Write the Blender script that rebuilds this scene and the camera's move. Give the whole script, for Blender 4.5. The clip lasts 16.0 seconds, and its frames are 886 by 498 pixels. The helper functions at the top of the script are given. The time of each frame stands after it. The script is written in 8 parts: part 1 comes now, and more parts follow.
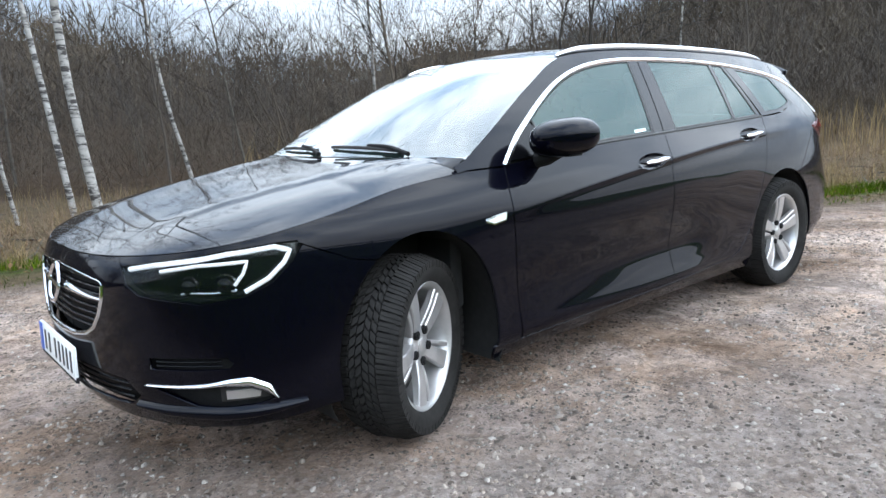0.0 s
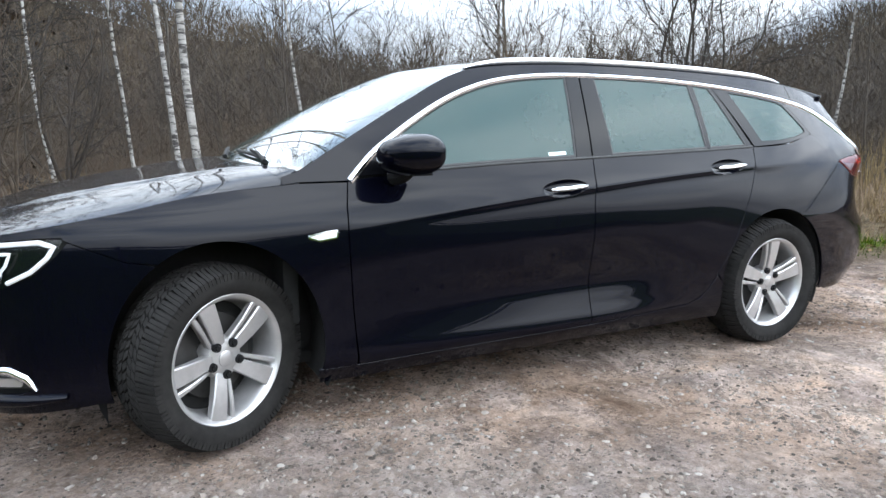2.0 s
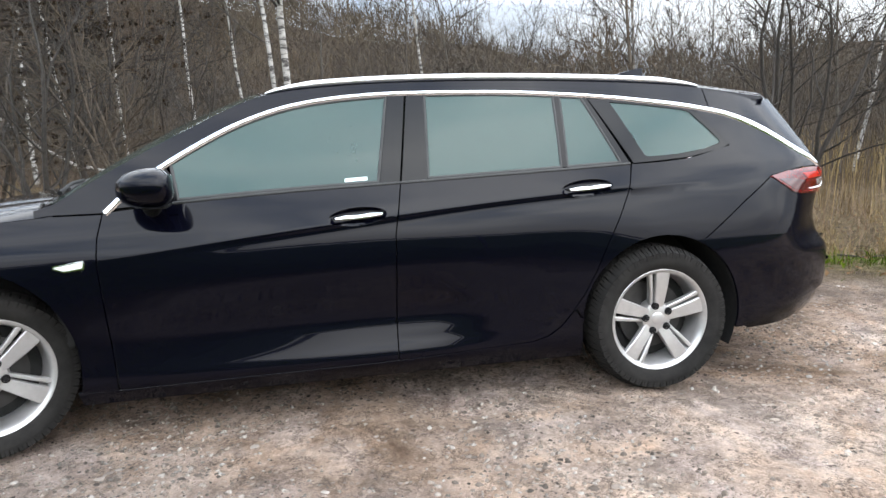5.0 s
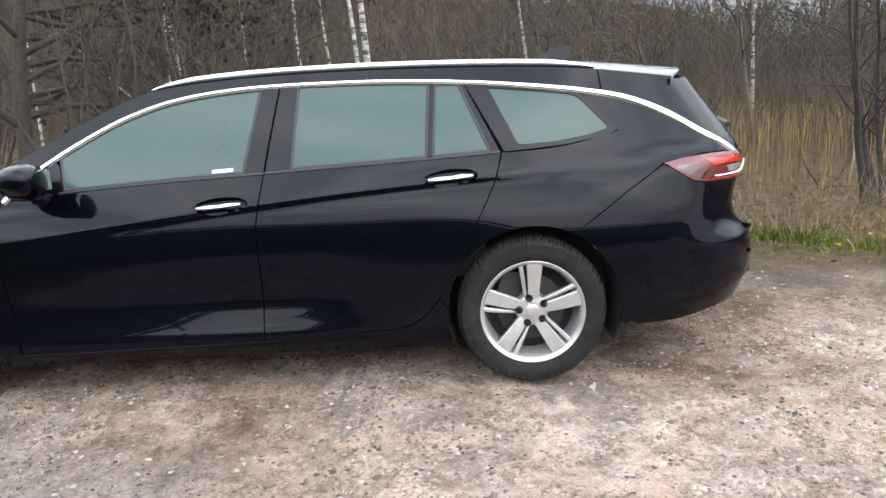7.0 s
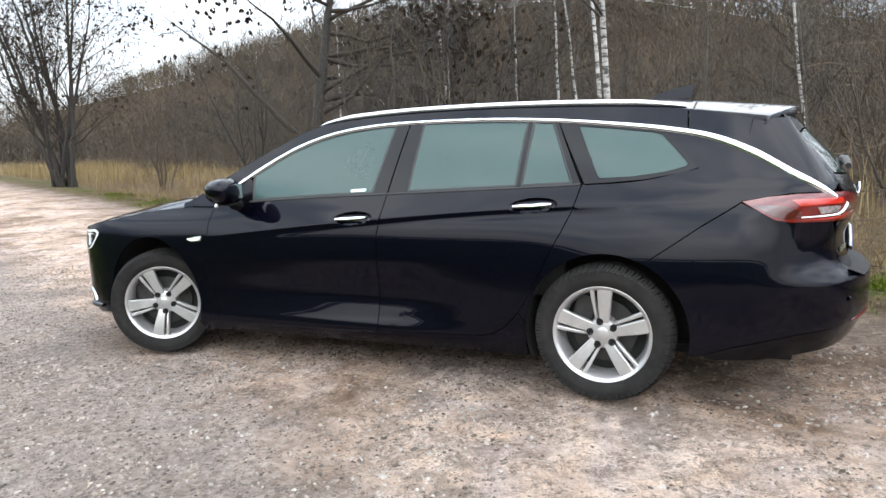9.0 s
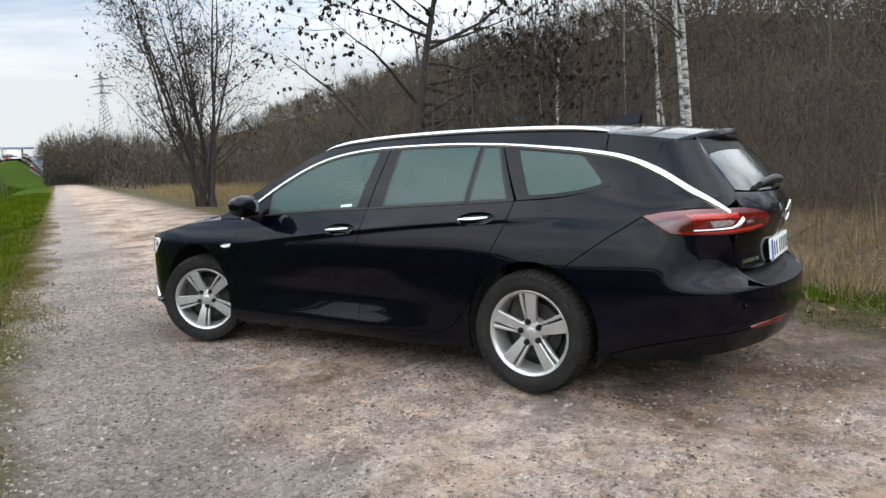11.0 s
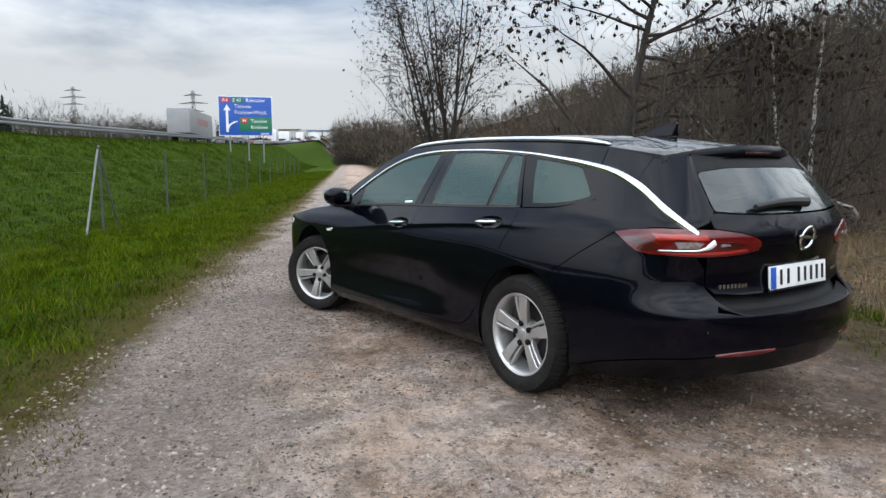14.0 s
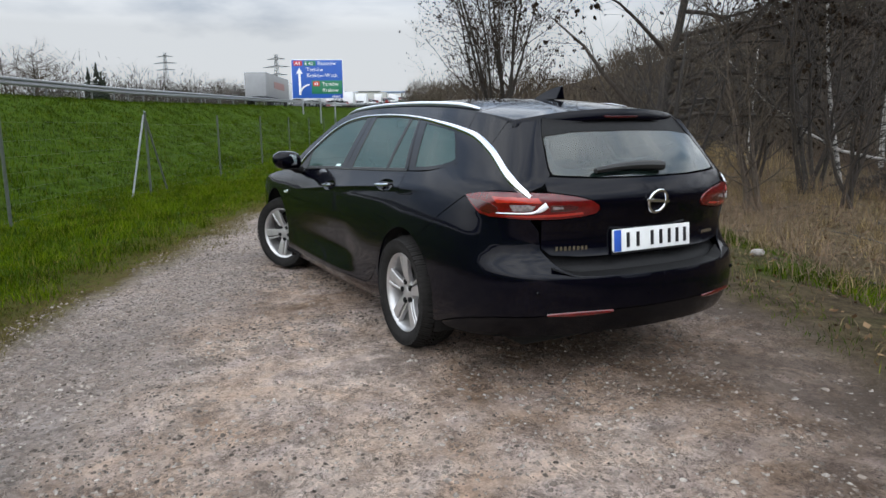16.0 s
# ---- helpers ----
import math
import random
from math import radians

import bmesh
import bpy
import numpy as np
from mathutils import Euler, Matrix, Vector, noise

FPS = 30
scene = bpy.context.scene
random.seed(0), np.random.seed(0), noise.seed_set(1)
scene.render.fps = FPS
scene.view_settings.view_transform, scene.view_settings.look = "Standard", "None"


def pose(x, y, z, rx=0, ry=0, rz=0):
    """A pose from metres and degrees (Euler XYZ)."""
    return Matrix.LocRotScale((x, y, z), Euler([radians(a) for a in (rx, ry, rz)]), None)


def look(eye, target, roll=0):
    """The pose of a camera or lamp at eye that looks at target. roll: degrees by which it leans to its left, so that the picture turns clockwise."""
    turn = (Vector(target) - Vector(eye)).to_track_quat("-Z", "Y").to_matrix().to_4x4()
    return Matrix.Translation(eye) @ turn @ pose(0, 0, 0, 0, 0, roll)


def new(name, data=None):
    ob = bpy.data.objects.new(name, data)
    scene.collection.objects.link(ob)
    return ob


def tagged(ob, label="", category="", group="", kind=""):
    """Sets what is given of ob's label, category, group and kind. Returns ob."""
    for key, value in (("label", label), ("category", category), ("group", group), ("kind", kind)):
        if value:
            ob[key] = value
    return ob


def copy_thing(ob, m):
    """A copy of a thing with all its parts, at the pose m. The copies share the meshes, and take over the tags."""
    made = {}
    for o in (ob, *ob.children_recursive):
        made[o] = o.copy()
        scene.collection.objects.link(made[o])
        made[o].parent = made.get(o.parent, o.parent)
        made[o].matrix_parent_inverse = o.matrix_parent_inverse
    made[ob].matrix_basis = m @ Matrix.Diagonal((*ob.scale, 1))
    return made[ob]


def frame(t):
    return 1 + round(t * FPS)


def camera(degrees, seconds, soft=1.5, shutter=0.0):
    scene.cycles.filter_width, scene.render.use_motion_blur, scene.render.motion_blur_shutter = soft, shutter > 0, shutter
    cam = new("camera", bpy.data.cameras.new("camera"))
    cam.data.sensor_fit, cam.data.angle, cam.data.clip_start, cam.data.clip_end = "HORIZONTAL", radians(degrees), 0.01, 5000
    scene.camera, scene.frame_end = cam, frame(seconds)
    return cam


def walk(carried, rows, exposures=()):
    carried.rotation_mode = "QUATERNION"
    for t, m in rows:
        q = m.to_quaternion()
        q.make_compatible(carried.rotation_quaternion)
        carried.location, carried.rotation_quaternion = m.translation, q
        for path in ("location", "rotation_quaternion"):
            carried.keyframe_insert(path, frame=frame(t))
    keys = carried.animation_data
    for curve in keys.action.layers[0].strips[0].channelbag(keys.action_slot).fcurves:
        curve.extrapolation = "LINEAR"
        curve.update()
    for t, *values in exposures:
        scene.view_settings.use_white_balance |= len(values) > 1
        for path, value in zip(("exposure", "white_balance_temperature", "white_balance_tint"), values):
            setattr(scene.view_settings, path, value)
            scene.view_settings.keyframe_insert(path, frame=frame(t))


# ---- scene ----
cam = camera(65.0, 16.0)
PATH = [
    (0, (2.892, 2.779, 1.159), (1.632, 1.272, 0.783), -3.3),
    (0.5, (2.635, 2.983, 1.152), (1.515, 1.386, 0.712), -3.8),
    (1, (2.33, 3.07, 1.156), (1.23, 1.456, 0.726), -1.4),
    (1.5, (2.089, 3.158, 1.161), (1.021, 1.506, 0.799), -3.2),
    (2, (1.79, 3.313, 1.14), (0.894, 1.558, 0.801), -0.1),
    (2.5, (1.536, 3.406, 1.121), (0.627, 1.658, 0.776), -1.7),
    (3, (1.248, 3.476, 1.123), (0.34, 1.718, 0.831), -5.0),
    (3.2, (1.133, 3.523, 1.132), (0.283, 1.735, 0.847), -4.5),
    (5.3, (-0.044, 3.771, 1.251), (-0.361, 1.827, 0.904), -2.4),
    (5.5, (-0.191, 3.814, 1.26), (-0.475, 1.861, 0.93), -2.7),
    (6, (-0.515, 3.854, 1.274), (-0.858, 1.924, 0.879), -3.1),
    (6.5, (-0.699, 3.797, 1.285), (-1.068, 1.881, 0.845), -5.6),
    (7, (-1.083, 3.876, 1.299), (-1.047, 1.923, 0.873), -3.3),
    (7.5, (-1.326, 3.872, 1.309), (-1.09, 1.919, 0.947), -3.8),
    (8, (-1.6, 3.852, 1.314), (-1.215, 1.923, 0.952), -3.4),
    (8.5, (-1.825, 4.01, 1.303), (-1.159, 2.152, 0.983), -0.4),
    (9, (-2.036, 4.132, 1.284), (-1.239, 2.323, 0.977), -2.5),
    (9.2, (-2.156, 4.13, 1.278), (-1.34, 2.323, 1.014), -2.7),
    (11.3, (-3.282, 4.17, 1.236), (-2.138, 2.547, 0.998), -2.9),
    (11.5, (-3.381, 4.152, 1.237), (-2.252, 2.521, 0.984), -3.9),
    (12, (-3.704, 4.11, 1.245), (-2.287, 2.717, 1.021), -2.3),
    (12.5, (-3.855, 3.979, 1.25), (-2.393, 2.636, 1.009), -3.1),
    (13, (-3.996, 3.787, 1.253), (-2.506, 2.48, 0.983), -1.8),
    (13.5, (-4.143, 3.615, 1.265), (-2.613, 2.346, 1.043), -3.4),
    (14, (-4.356, 3.431, 1.282), (-2.719, 2.307, 1.047), -0.2),
    (14.5, (-4.564, 3.258, 1.284), (-2.915, 2.148, 1.062), -1.8),
    (15, (-4.719, 3.005, 1.286), (-3.057, 1.917, 1.051), -1.1),
    (15.5, (-4.874, 2.794, 1.288), (-3.168, 1.773, 1.069), -3.2),
    (16, (-5.103, 2.562, 1.296), (-3.361, 1.642, 0.954), -0.7),
]
walk(cam, [(t, look(eye, target, roll)) for t, eye, target, roll in PATH],
     [(0.0, -0.02, 6450, 7), (1.5, 0.04, 6550, 8), (3.0, 0.10, 6950, 9), (6.0, 0.18, 7150, 10), (7.0, 0.18, 7150, 10), (9.2, 0.04, 7050, 9), (11.3, -0.60, 7100, 9), (12.5, -0.76, 7000, 9), (16.0, -0.80, 7000, 10)])

# ---- world, sun ----
world = bpy.data.worlds.new("sky")
scene.world = world
world.use_nodes = True


def wire(tree, a, b):
    tree.links.new(a, b)


def build_sky():
    nt = world.node_tree
    nt.nodes.clear()
    N = nt.nodes.new
    out = N("ShaderNodeOutputWorld")
    bg = N("ShaderNodeBackground")
    sky = N("ShaderNodeTexSky")
    sky.sky_type = "NISHITA"
    sky.sun_disc = False
    sky.sun_elevation = radians(SUN_ELEV)
    sky.sun_rotation = radians(90 - SUN_AZ)
    sky.air_density, sky.dust_density = 1.2, 2.0
    co = N("ShaderNodeTexCoord")
    mp = N("ShaderNodeMapping")
    mp.inputs["Scale"].default_value = (1.0, 1.0, 3.2)
    no = N("ShaderNodeTexNoise")
    no.inputs["Scale"].default_value = 1.6
    no.inputs["Detail"].default_value = 8.0
    no.inputs["Roughness"].default_value = 0.55
    no.inputs["Distortion"].default_value = 0.4
    ramp = N("ShaderNodeValToRGB")
    e = ramp.color_ramp.elements
    e[0].position, e[0].color = 0.36, (*CLOUD_DARK, 1)
    e[1].position, e[1].color = 0.60, (*CLOUD_LIGHT, 1)
    mix = N("ShaderNodeMixRGB")
    mix.inputs["Fac"].default_value = CLOUD_COVER
    wire(nt, co.outputs["Generated"], mp.inputs["Vector"])
    wire(nt, mp.outputs["Vector"], no.inputs["Vector"])
    wire(nt, no.outputs["Fac"], ramp.inputs["Fac"])
    sep = N("ShaderNodeSeparateXYZ")
    wire(nt, co.outputs["Generated"], sep.inputs["Vector"])
    up = N("ShaderNodeMapRange")
    up.inputs["From Min"].default_value, up.inputs["From Max"].default_value = 0.13, 0.40
    up.inputs["To Min"].default_value, up.inputs["To Max"].default_value = 1.0, ZENITH
    wire(nt, sep.outputs["Z"], up.inputs["Value"])
    dome = N("ShaderNodeVectorMath")
    dome.operation = "SCALE"
    wire(nt, ramp.outputs["Color"], dome.inputs[0])
    wire(nt, up.outputs["Result"], dome.inputs["Scale"])
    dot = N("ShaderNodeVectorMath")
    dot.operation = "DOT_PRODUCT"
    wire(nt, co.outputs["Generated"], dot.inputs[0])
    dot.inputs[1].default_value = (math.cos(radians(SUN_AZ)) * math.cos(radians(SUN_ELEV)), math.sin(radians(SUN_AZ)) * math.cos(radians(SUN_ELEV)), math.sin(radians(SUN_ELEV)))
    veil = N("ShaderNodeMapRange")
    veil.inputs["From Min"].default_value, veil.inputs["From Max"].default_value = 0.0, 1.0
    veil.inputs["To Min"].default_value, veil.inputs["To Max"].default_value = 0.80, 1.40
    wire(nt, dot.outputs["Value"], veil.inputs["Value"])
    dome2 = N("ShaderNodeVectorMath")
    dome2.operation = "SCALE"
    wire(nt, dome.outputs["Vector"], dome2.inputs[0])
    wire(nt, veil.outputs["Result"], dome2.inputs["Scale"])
    wire(nt, sky.outputs["Color"], mix.inputs["Color1"])
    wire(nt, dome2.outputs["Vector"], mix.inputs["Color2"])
    wire(nt, mix.outputs["Color"], bg.inputs["Color"])
    bg.inputs["Strength"].default_value = SKY
    wire(nt, bg.outputs["Background"], out.inputs["Surface"])


SUN_ELEV, SUN_AZ = 45.0, 122.0
SKY, CLOUD_COVER, ZENITH = 0.104, 0.90, 3.2
CLOUD_DARK, CLOUD_LIGHT = (4.4, 5.9, 8.4), (14.6, 16.0, 18.0)
build_sky()
sun = new("sun", bpy.data.lights.new("sun", "SUN"))
sun.data.energy, sun.data.angle, sun.data.color = 0.8, radians(90), (1.0, 0.96, 0.9)
sun.matrix_world = look((0, 0, 60), (-60 / math.tan(radians(SUN_ELEV)) * math.cos(radians(SUN_AZ)), -60 / math.tan(radians(SUN_ELEV)) * math.sin(radians(SUN_AZ)), 0))
scene.view_settings.exposure = 0.0


# ---- materials ----
def material(name):
    m = bpy.data.materials.new(name)
    m.use_nodes = True
    return m, m.node_tree, m.node_tree.nodes["Principled BSDF"]


def ramp_node(nt, fac, stops):
    r = nt.nodes.new("ShaderNodeValToRGB")
    el = r.color_ramp.elements
    while len(el) < len(stops):
        el.new(0.5)
    for s, (p, c) in zip(el, stops):
        s.position, s.color = p, (*c, 1)
    wire(nt, fac, r.inputs["Fac"])
    return r.outputs["Color"]


def noise_node(nt, scale, detail=4.0, rough=0.6, vector=None, distortion=0.0):
    n = nt.nodes.new("ShaderNodeTexNoise")
    n.inputs["Scale"].default_value, n.inputs["Detail"].default_value = scale, detail
    n.inputs["Roughness"].default_value, n.inputs["Distortion"].default_value = rough, distortion
    if vector is None:
        co = nt.nodes.new("ShaderNodeTexCoord")
        vector = co.outputs["Object"]
    wire(nt, vector, n.inputs["Vector"])
    return n.outputs["Fac"]


def math_node(nt, op, a, b=None, clamp=False):
    n = nt.nodes.new("ShaderNodeMath")
    n.operation, n.use_clamp = op, clamp
    for i, v in enumerate((a, b)):
        if v is None:
            continue
        if isinstance(v, (int, float)):
            n.inputs[i].default_value = v
        else:
            wire(nt, v, n.inputs[i])
    return n.outputs[0]


def mix_node(nt, fac, a, b, kind="MIX"):
    n = nt.nodes.new("ShaderNodeMixRGB")
    n.blend_type = kind
    for i, v in (("Fac", fac), ("Color1", a), ("Color2", b)):
        if isinstance(v, (int, float)):
            n.inputs[i].default_value = v
        elif isinstance(v, tuple):
            n.inputs[i].default_value = (*v, 1)
        else:
            wire(nt, v, n.inputs[i])
    return n.outputs["Color"]


def bump_node(nt, bsdf, height, strength=0.3, distance=0.01):
    b = nt.nodes.new("ShaderNodeBump")
    b.inputs["Strength"].default_value, b.inputs["Distance"].default_value = strength, distance
    wire(nt, height, b.inputs["Height"])
    wire(nt, b.outputs["Normal"], bsdf.inputs["Normal"])


def plain(name, colour, rough=0.5, metal=0.0, vary=0.15, scale=12.0, bump=0.0, coat=0.0, emit=0.0):
    m, nt, p = material(name)
    f = noise_node(nt, scale, 5.0)
    lo, hi = tuple(c * (1 - vary) for c in colour), tuple(min(1.0, c * (1 + vary)) for c in colour)
    wire(nt, ramp_node(nt, f, [(0.3, lo), (0.7, hi)]), p.inputs["Base Color"])
    r = nt.nodes.new("ShaderNodeMapRange")
    r.inputs["To Min"].default_value, r.inputs["To Max"].default_value = rough * 0.85, min(1.0, rough * 1.15)
    wire(nt, noise_node(nt, scale * 3, 3.0), r.inputs["Value"])
    wire(nt, r.outputs["Result"], p.inputs["Roughness"])
    p.inputs["Metallic"].default_value = metal
    p.inputs["Coat Weight"].default_value = coat
    if bump:
        bump_node(nt, p, noise_node(nt, scale * 6, 4.0), bump, 0.01)
    if emit:
        p.inputs["Emission Color"].default_value = (*colour, 1)
        p.inputs["Emission Strength"].default_value = emit
    return m


def paint_material():
    m, nt, p = material("black_paint")
    co = nt.nodes.new("ShaderNodeTexCoord")
    flake = noise_node(nt, 900.0, 2.0)
    base = ramp_node(nt, flake, [(0.4, (0.0006, 0.0006, 0.0018)), (0.75, (0.0015, 0.0015, 0.0055))])
    # dried road dust, thicker low on the doors
    sep = nt.nodes.new("ShaderNodeSeparateXYZ")
    wire(nt, co.outputs["Object"], sep.inputs["Vector"])
    low = nt.nodes.new("ShaderNodeMapRange")
    low.inputs["From Min"].default_value, low.inputs["From Max"].default_value = 0.75, 0.2
    wire(nt, sep.outputs["Z"], low.inputs["Value"])
    mp = nt.nodes.new("ShaderNodeMapping")
    mp.inputs["Scale"].default_value = (1.0, 1.0, 0.55)
    wire(nt, co.outputs["Object"], mp.inputs["Vector"])
    spots = noise_node(nt, 34.0, 8.0, 0.75, mp.outputs["Vector"])
    patch = noise_node(nt, 2.3, 3.0)
    dirt = math_node(nt, "MULTIPLY", math_node(nt, "MULTIPLY", spots, patch), low.outputs["Result"])
    dirt = math_node(nt, "MULTIPLY", dirt, 0.022, True)
    wire(nt, mix_node(nt, dirt, base, (0.10, 0.092, 0.085)), p.inputs["Base Color"])
    p.inputs["Roughness"].default_value = 0.38
    p.inputs["Specular IOR Level"].default_value = 0.02
    p.inputs["Specular Tint"].default_value = (0.45, 0.60, 1.0, 1)
    p.inputs["Coat Weight"].default_value = 1.0
    p.inputs["Coat IOR"].default_value = 1.27
    cr = math_node(nt, "ADD", math_node(nt, "MULTIPLY", dirt, 1.5), 0.015)
    wire(nt, cr, p.inputs["Coat Roughness"])
    b = nt.nodes.new("ShaderNodeBump")
    b.inputs["Strength"].default_value, b.inputs["Distance"].default_value = 0.012, 0.002
    wire(nt, noise_node(nt, 160.0, 2.0), b.inputs["Height"])
    wire(nt, b.outputs["Normal"], p.inputs["Coat Normal"])
    return m


def glass_material(name, tint, gloss=1.0, rough=0.0, dusty=0.13, haze=(0.25, 0.45, 0.41), even=0.0):
    m, nt, p = material(name)
    nt.nodes.remove(p)
    out = nt.nodes["Material Output"]
    tr = nt.nodes.new("ShaderNodeBsdfTransparent")
    gl = nt.nodes.new("ShaderNodeBsdfGlossy")
    fr = nt.nodes.new("ShaderNodeFresnel")
    fr.inputs["IOR"].default_value = 1.52
    mx = nt.nodes.new("ShaderNodeMixShader")
    dust = noise_node(nt, 5.0, 6.0, 0.7)
    lo, hi = tuple(c * 0.93 for c in tint), tint
    wire(nt, ramp_node(nt, dust, [(0.35, lo), (0.65, hi)]), tr.inputs["Color"])
    gl.inputs["Roughness"].default_value = rough
    wire(nt, math_node(nt, "MULTIPLY", fr.outputs["Fac"], 1.7 * gloss, True), mx.inputs["Fac"])
    wire(nt, tr.outputs[0], mx.inputs[1])
    wire(nt, gl.outputs[0], mx.inputs[2])
    # thin dust film; haze and even put reflected sky into side panes' colour
    film = nt.nodes.new("ShaderNodeBsdfDiffuse")
    film.inputs["Color"].default_value = (*haze, 1)
    mx2 = nt.nodes.new("ShaderNodeMixShader")
    wire(nt, math_node(nt, "ADD", math_node(nt, "MULTIPLY", noise_node(nt, 3.0, 5.0), dusty), even), mx2.inputs["Fac"])
    wire(nt, mx.outputs[0], mx2.inputs[1])
    wire(nt, film.outputs[0], mx2.inputs[2])
    wire(nt, mx2.outputs[0], out.inputs["Surface"])
    return m


PAINT = paint_material()
GLOSS_BLACK = plain("gloss_black_trim", (0.003, 0.003, 0.004), 0.14, vary=0.2, coat=0.0)
GLOSS_BLACK.node_tree.nodes["Principled BSDF"].inputs["Specular IOR Level"].default_value = 0.20
MATT_BLACK = plain("black_plastic", (0.007, 0.007, 0.0075), 0.62, vary=0.3, scale=40, bump=0.05)
MATT_BLACK.node_tree.nodes["Principled BSDF"].inputs["Specular IOR Level"].default_value = 0.2
DARK = plain("underbody_black", (0.006, 0.006, 0.006), 0.85, vary=0.3)
RUBBER_SEAL = plain("rubber_seal", (0.008, 0.008, 0.008), 0.55, vary=0.2)
CHROME = plain("satin_chrome", (0.80, 0.81, 0.83), 0.16, metal=1.0, vary=0.04)
ALUMINIUM = plain("brushed_aluminium", (0.74, 0.75, 0.78), 0.30, metal=1.0, vary=0.06)
ALLOY = plain("silver_alloy", (0.45, 0.44, 0.435), 0.34, metal=0.65, vary=0.10, scale=18, coat=0.3)
STEEL_DARK = plain("brake_steel", (0.045, 0.043, 0.042), 0.55, metal=0.6, vary=0.3)
# the strong even teal film stands in for cloudy sky mirrored in these panes
GLASS = glass_material("tinted_side_glass", (0.13, 0.19, 0.18), 0.50, 0.0, 0.06, (0.12, 0.215, 0.20), 0.24)
GLASS_DARK = glass_material("rear_glass", (0.36, 0.46, 0.45), 1.0, 0.0, 0.06)
WINDSHIELD = glass_material("windscreen_glass", (0.60, 0.72, 0.69), 1.5, 0.0, 0.06)
LAMP_COVER = glass_material("clear_lamp_cover", (0.86, 0.88, 0.90), 0.35, 0.0, 0.01)
RED_LENS = plain("red_lamp_lens", (0.095, 0.0030, 0.0035), 0.10, vary=0.25, scale=30, coat=0.6)
CLEAR_LENS = plain("clear_lamp_lens", (0.20, 0.17, 0.17), 0.10, vary=0.5, scale=60, coat=1.0)
DARK_RED = plain("smoked_red_lens", (0.045, 0.003, 0.004), 0.08, vary=0.2, coat=1.0)
RED_GLOW = plain("bright_red_lens", (0.36, 0.020, 0.012), 0.12, vary=0.15, coat=1.0)
WHITE_LENS = plain("white_lamp_lens", (0.82, 0.83, 0.85), 0.12, vary=0.05, coat=1.0)
DRL_WHITE = plain("lit_white_light_guide", (0.95, 0.97, 1.0), 0.2, vary=0.02, emit=0.55)
PLATE_WHITE = plain("plate_white", (0.78, 0.79, 0.78), 0.35, vary=0.05)
PLATE_BLUE = plain("plate_blue", (0.02, 0.09, 0.42), 0.35, vary=0.08)
INK = plain("plate_ink", (0.012, 0.012, 0.014), 0.4, vary=0.1)
SEAT_CLOTH = plain("dark_seat_cloth", (0.030, 0.030, 0.033), 0.9, vary=0.3, scale=14)
HEADLINER = plain("grey_headliner", (0.33, 0.33, 0.32), 0.95, vary=0.08, scale=10)
STICKER = plain("pale_sticker", (0.62, 0.78, 0.76), 0.5, vary=0.1)


def tyre_material():
    m, nt, p = material("dusty_tyre_rubber")
    f = noise_node(nt, 14.0, 6.0, 0.7)
    wire(nt, ramp_node(nt, f, [(0.3, (0.011, 0.0104, 0.0099)), (0.75, (0.026, 0.0243, 0.0230))]), p.inputs["Base Color"])
    p.inputs["Roughness"].default_value = 0.9
    p.inputs["Specular IOR Level"].default_value = 0.12
    bump_node(nt, p, noise_node(nt, 220.0, 3.0), 0.2, 0.002)
    return m


TYRE = tyre_material()


# ---- mesh helpers ----
def mesh_object(name, verts, faces, mat, parent=None, label="", smooth=True, normals=None):
    me = bpy.data.meshes.new(name)
    me.from_pydata([tuple(v) for v in verts], [], [tuple(f) for f in faces])
    if smooth:
        me.polygons.foreach_set("use_smooth", [True] * len(me.polygons))
    for k in (mat if isinstance(mat, (list, tuple)) else [mat]):
        me.materials.append(k)
    me.update()
    if normals is not None:
        me.normals_split_custom_set_from_vertices([tuple(n) for n in normals])
    ob = new(name, me)
    if parent is not None:
        ob.parent = parent
    if label:
        tagged(ob, label)
    return ob


def fast_mesh(name, V, F, mat, smooth=False):
    me = bpy.data.meshes.new(name)
    k = F.shape[1]
    me.vertices.add(len(V))
    me.vertices.foreach_set("co", np.ascontiguousarray(V, np.float32).ravel())
    me.loops.add(F.size)
    me.loops.foreach_set("vertex_index", np.ascontiguousarray(F, np.int32).ravel())
    me.polygons.add(len(F))
    me.polygons.foreach_set("loop_start", np.arange(0, F.size, k, dtype=np.int32))
    me.update(calc_edges=True)
    me.validate()
    if smooth:
        me.polygons.foreach_set("use_smooth", [True] * len(me.polygons))
    me.materials.append(mat)
    return me


def part(name, bm, mat, parent, label="", smooth=True, angle=35):
    me = bpy.data.meshes.new(name)
    if smooth:
        bmesh.ops.recalc_face_normals(bm, faces=bm.faces)
        for f in bm.faces:
            f.smooth = True
        for e in bm.edges:
            if len(e.link_faces) == 2 and e.calc_face_angle(0) > radians(angle):
                e.smooth = False
    else:
        bmesh.ops.recalc_face_normals(bm, faces=bm.faces)
    bm.to_mesh(me)
    bm.free()
    me.materials.append(mat)
    ob = new(name, me)
    ob.parent = parent
    if label:
        tagged(ob, label)
    return ob


def thing(name, m, label, category, group="", kind=""):
    ob = new(name)
    ob.empty_display_size = 0.2
    ob.matrix_world = m
    return tagged(ob, label, category, group, kind)


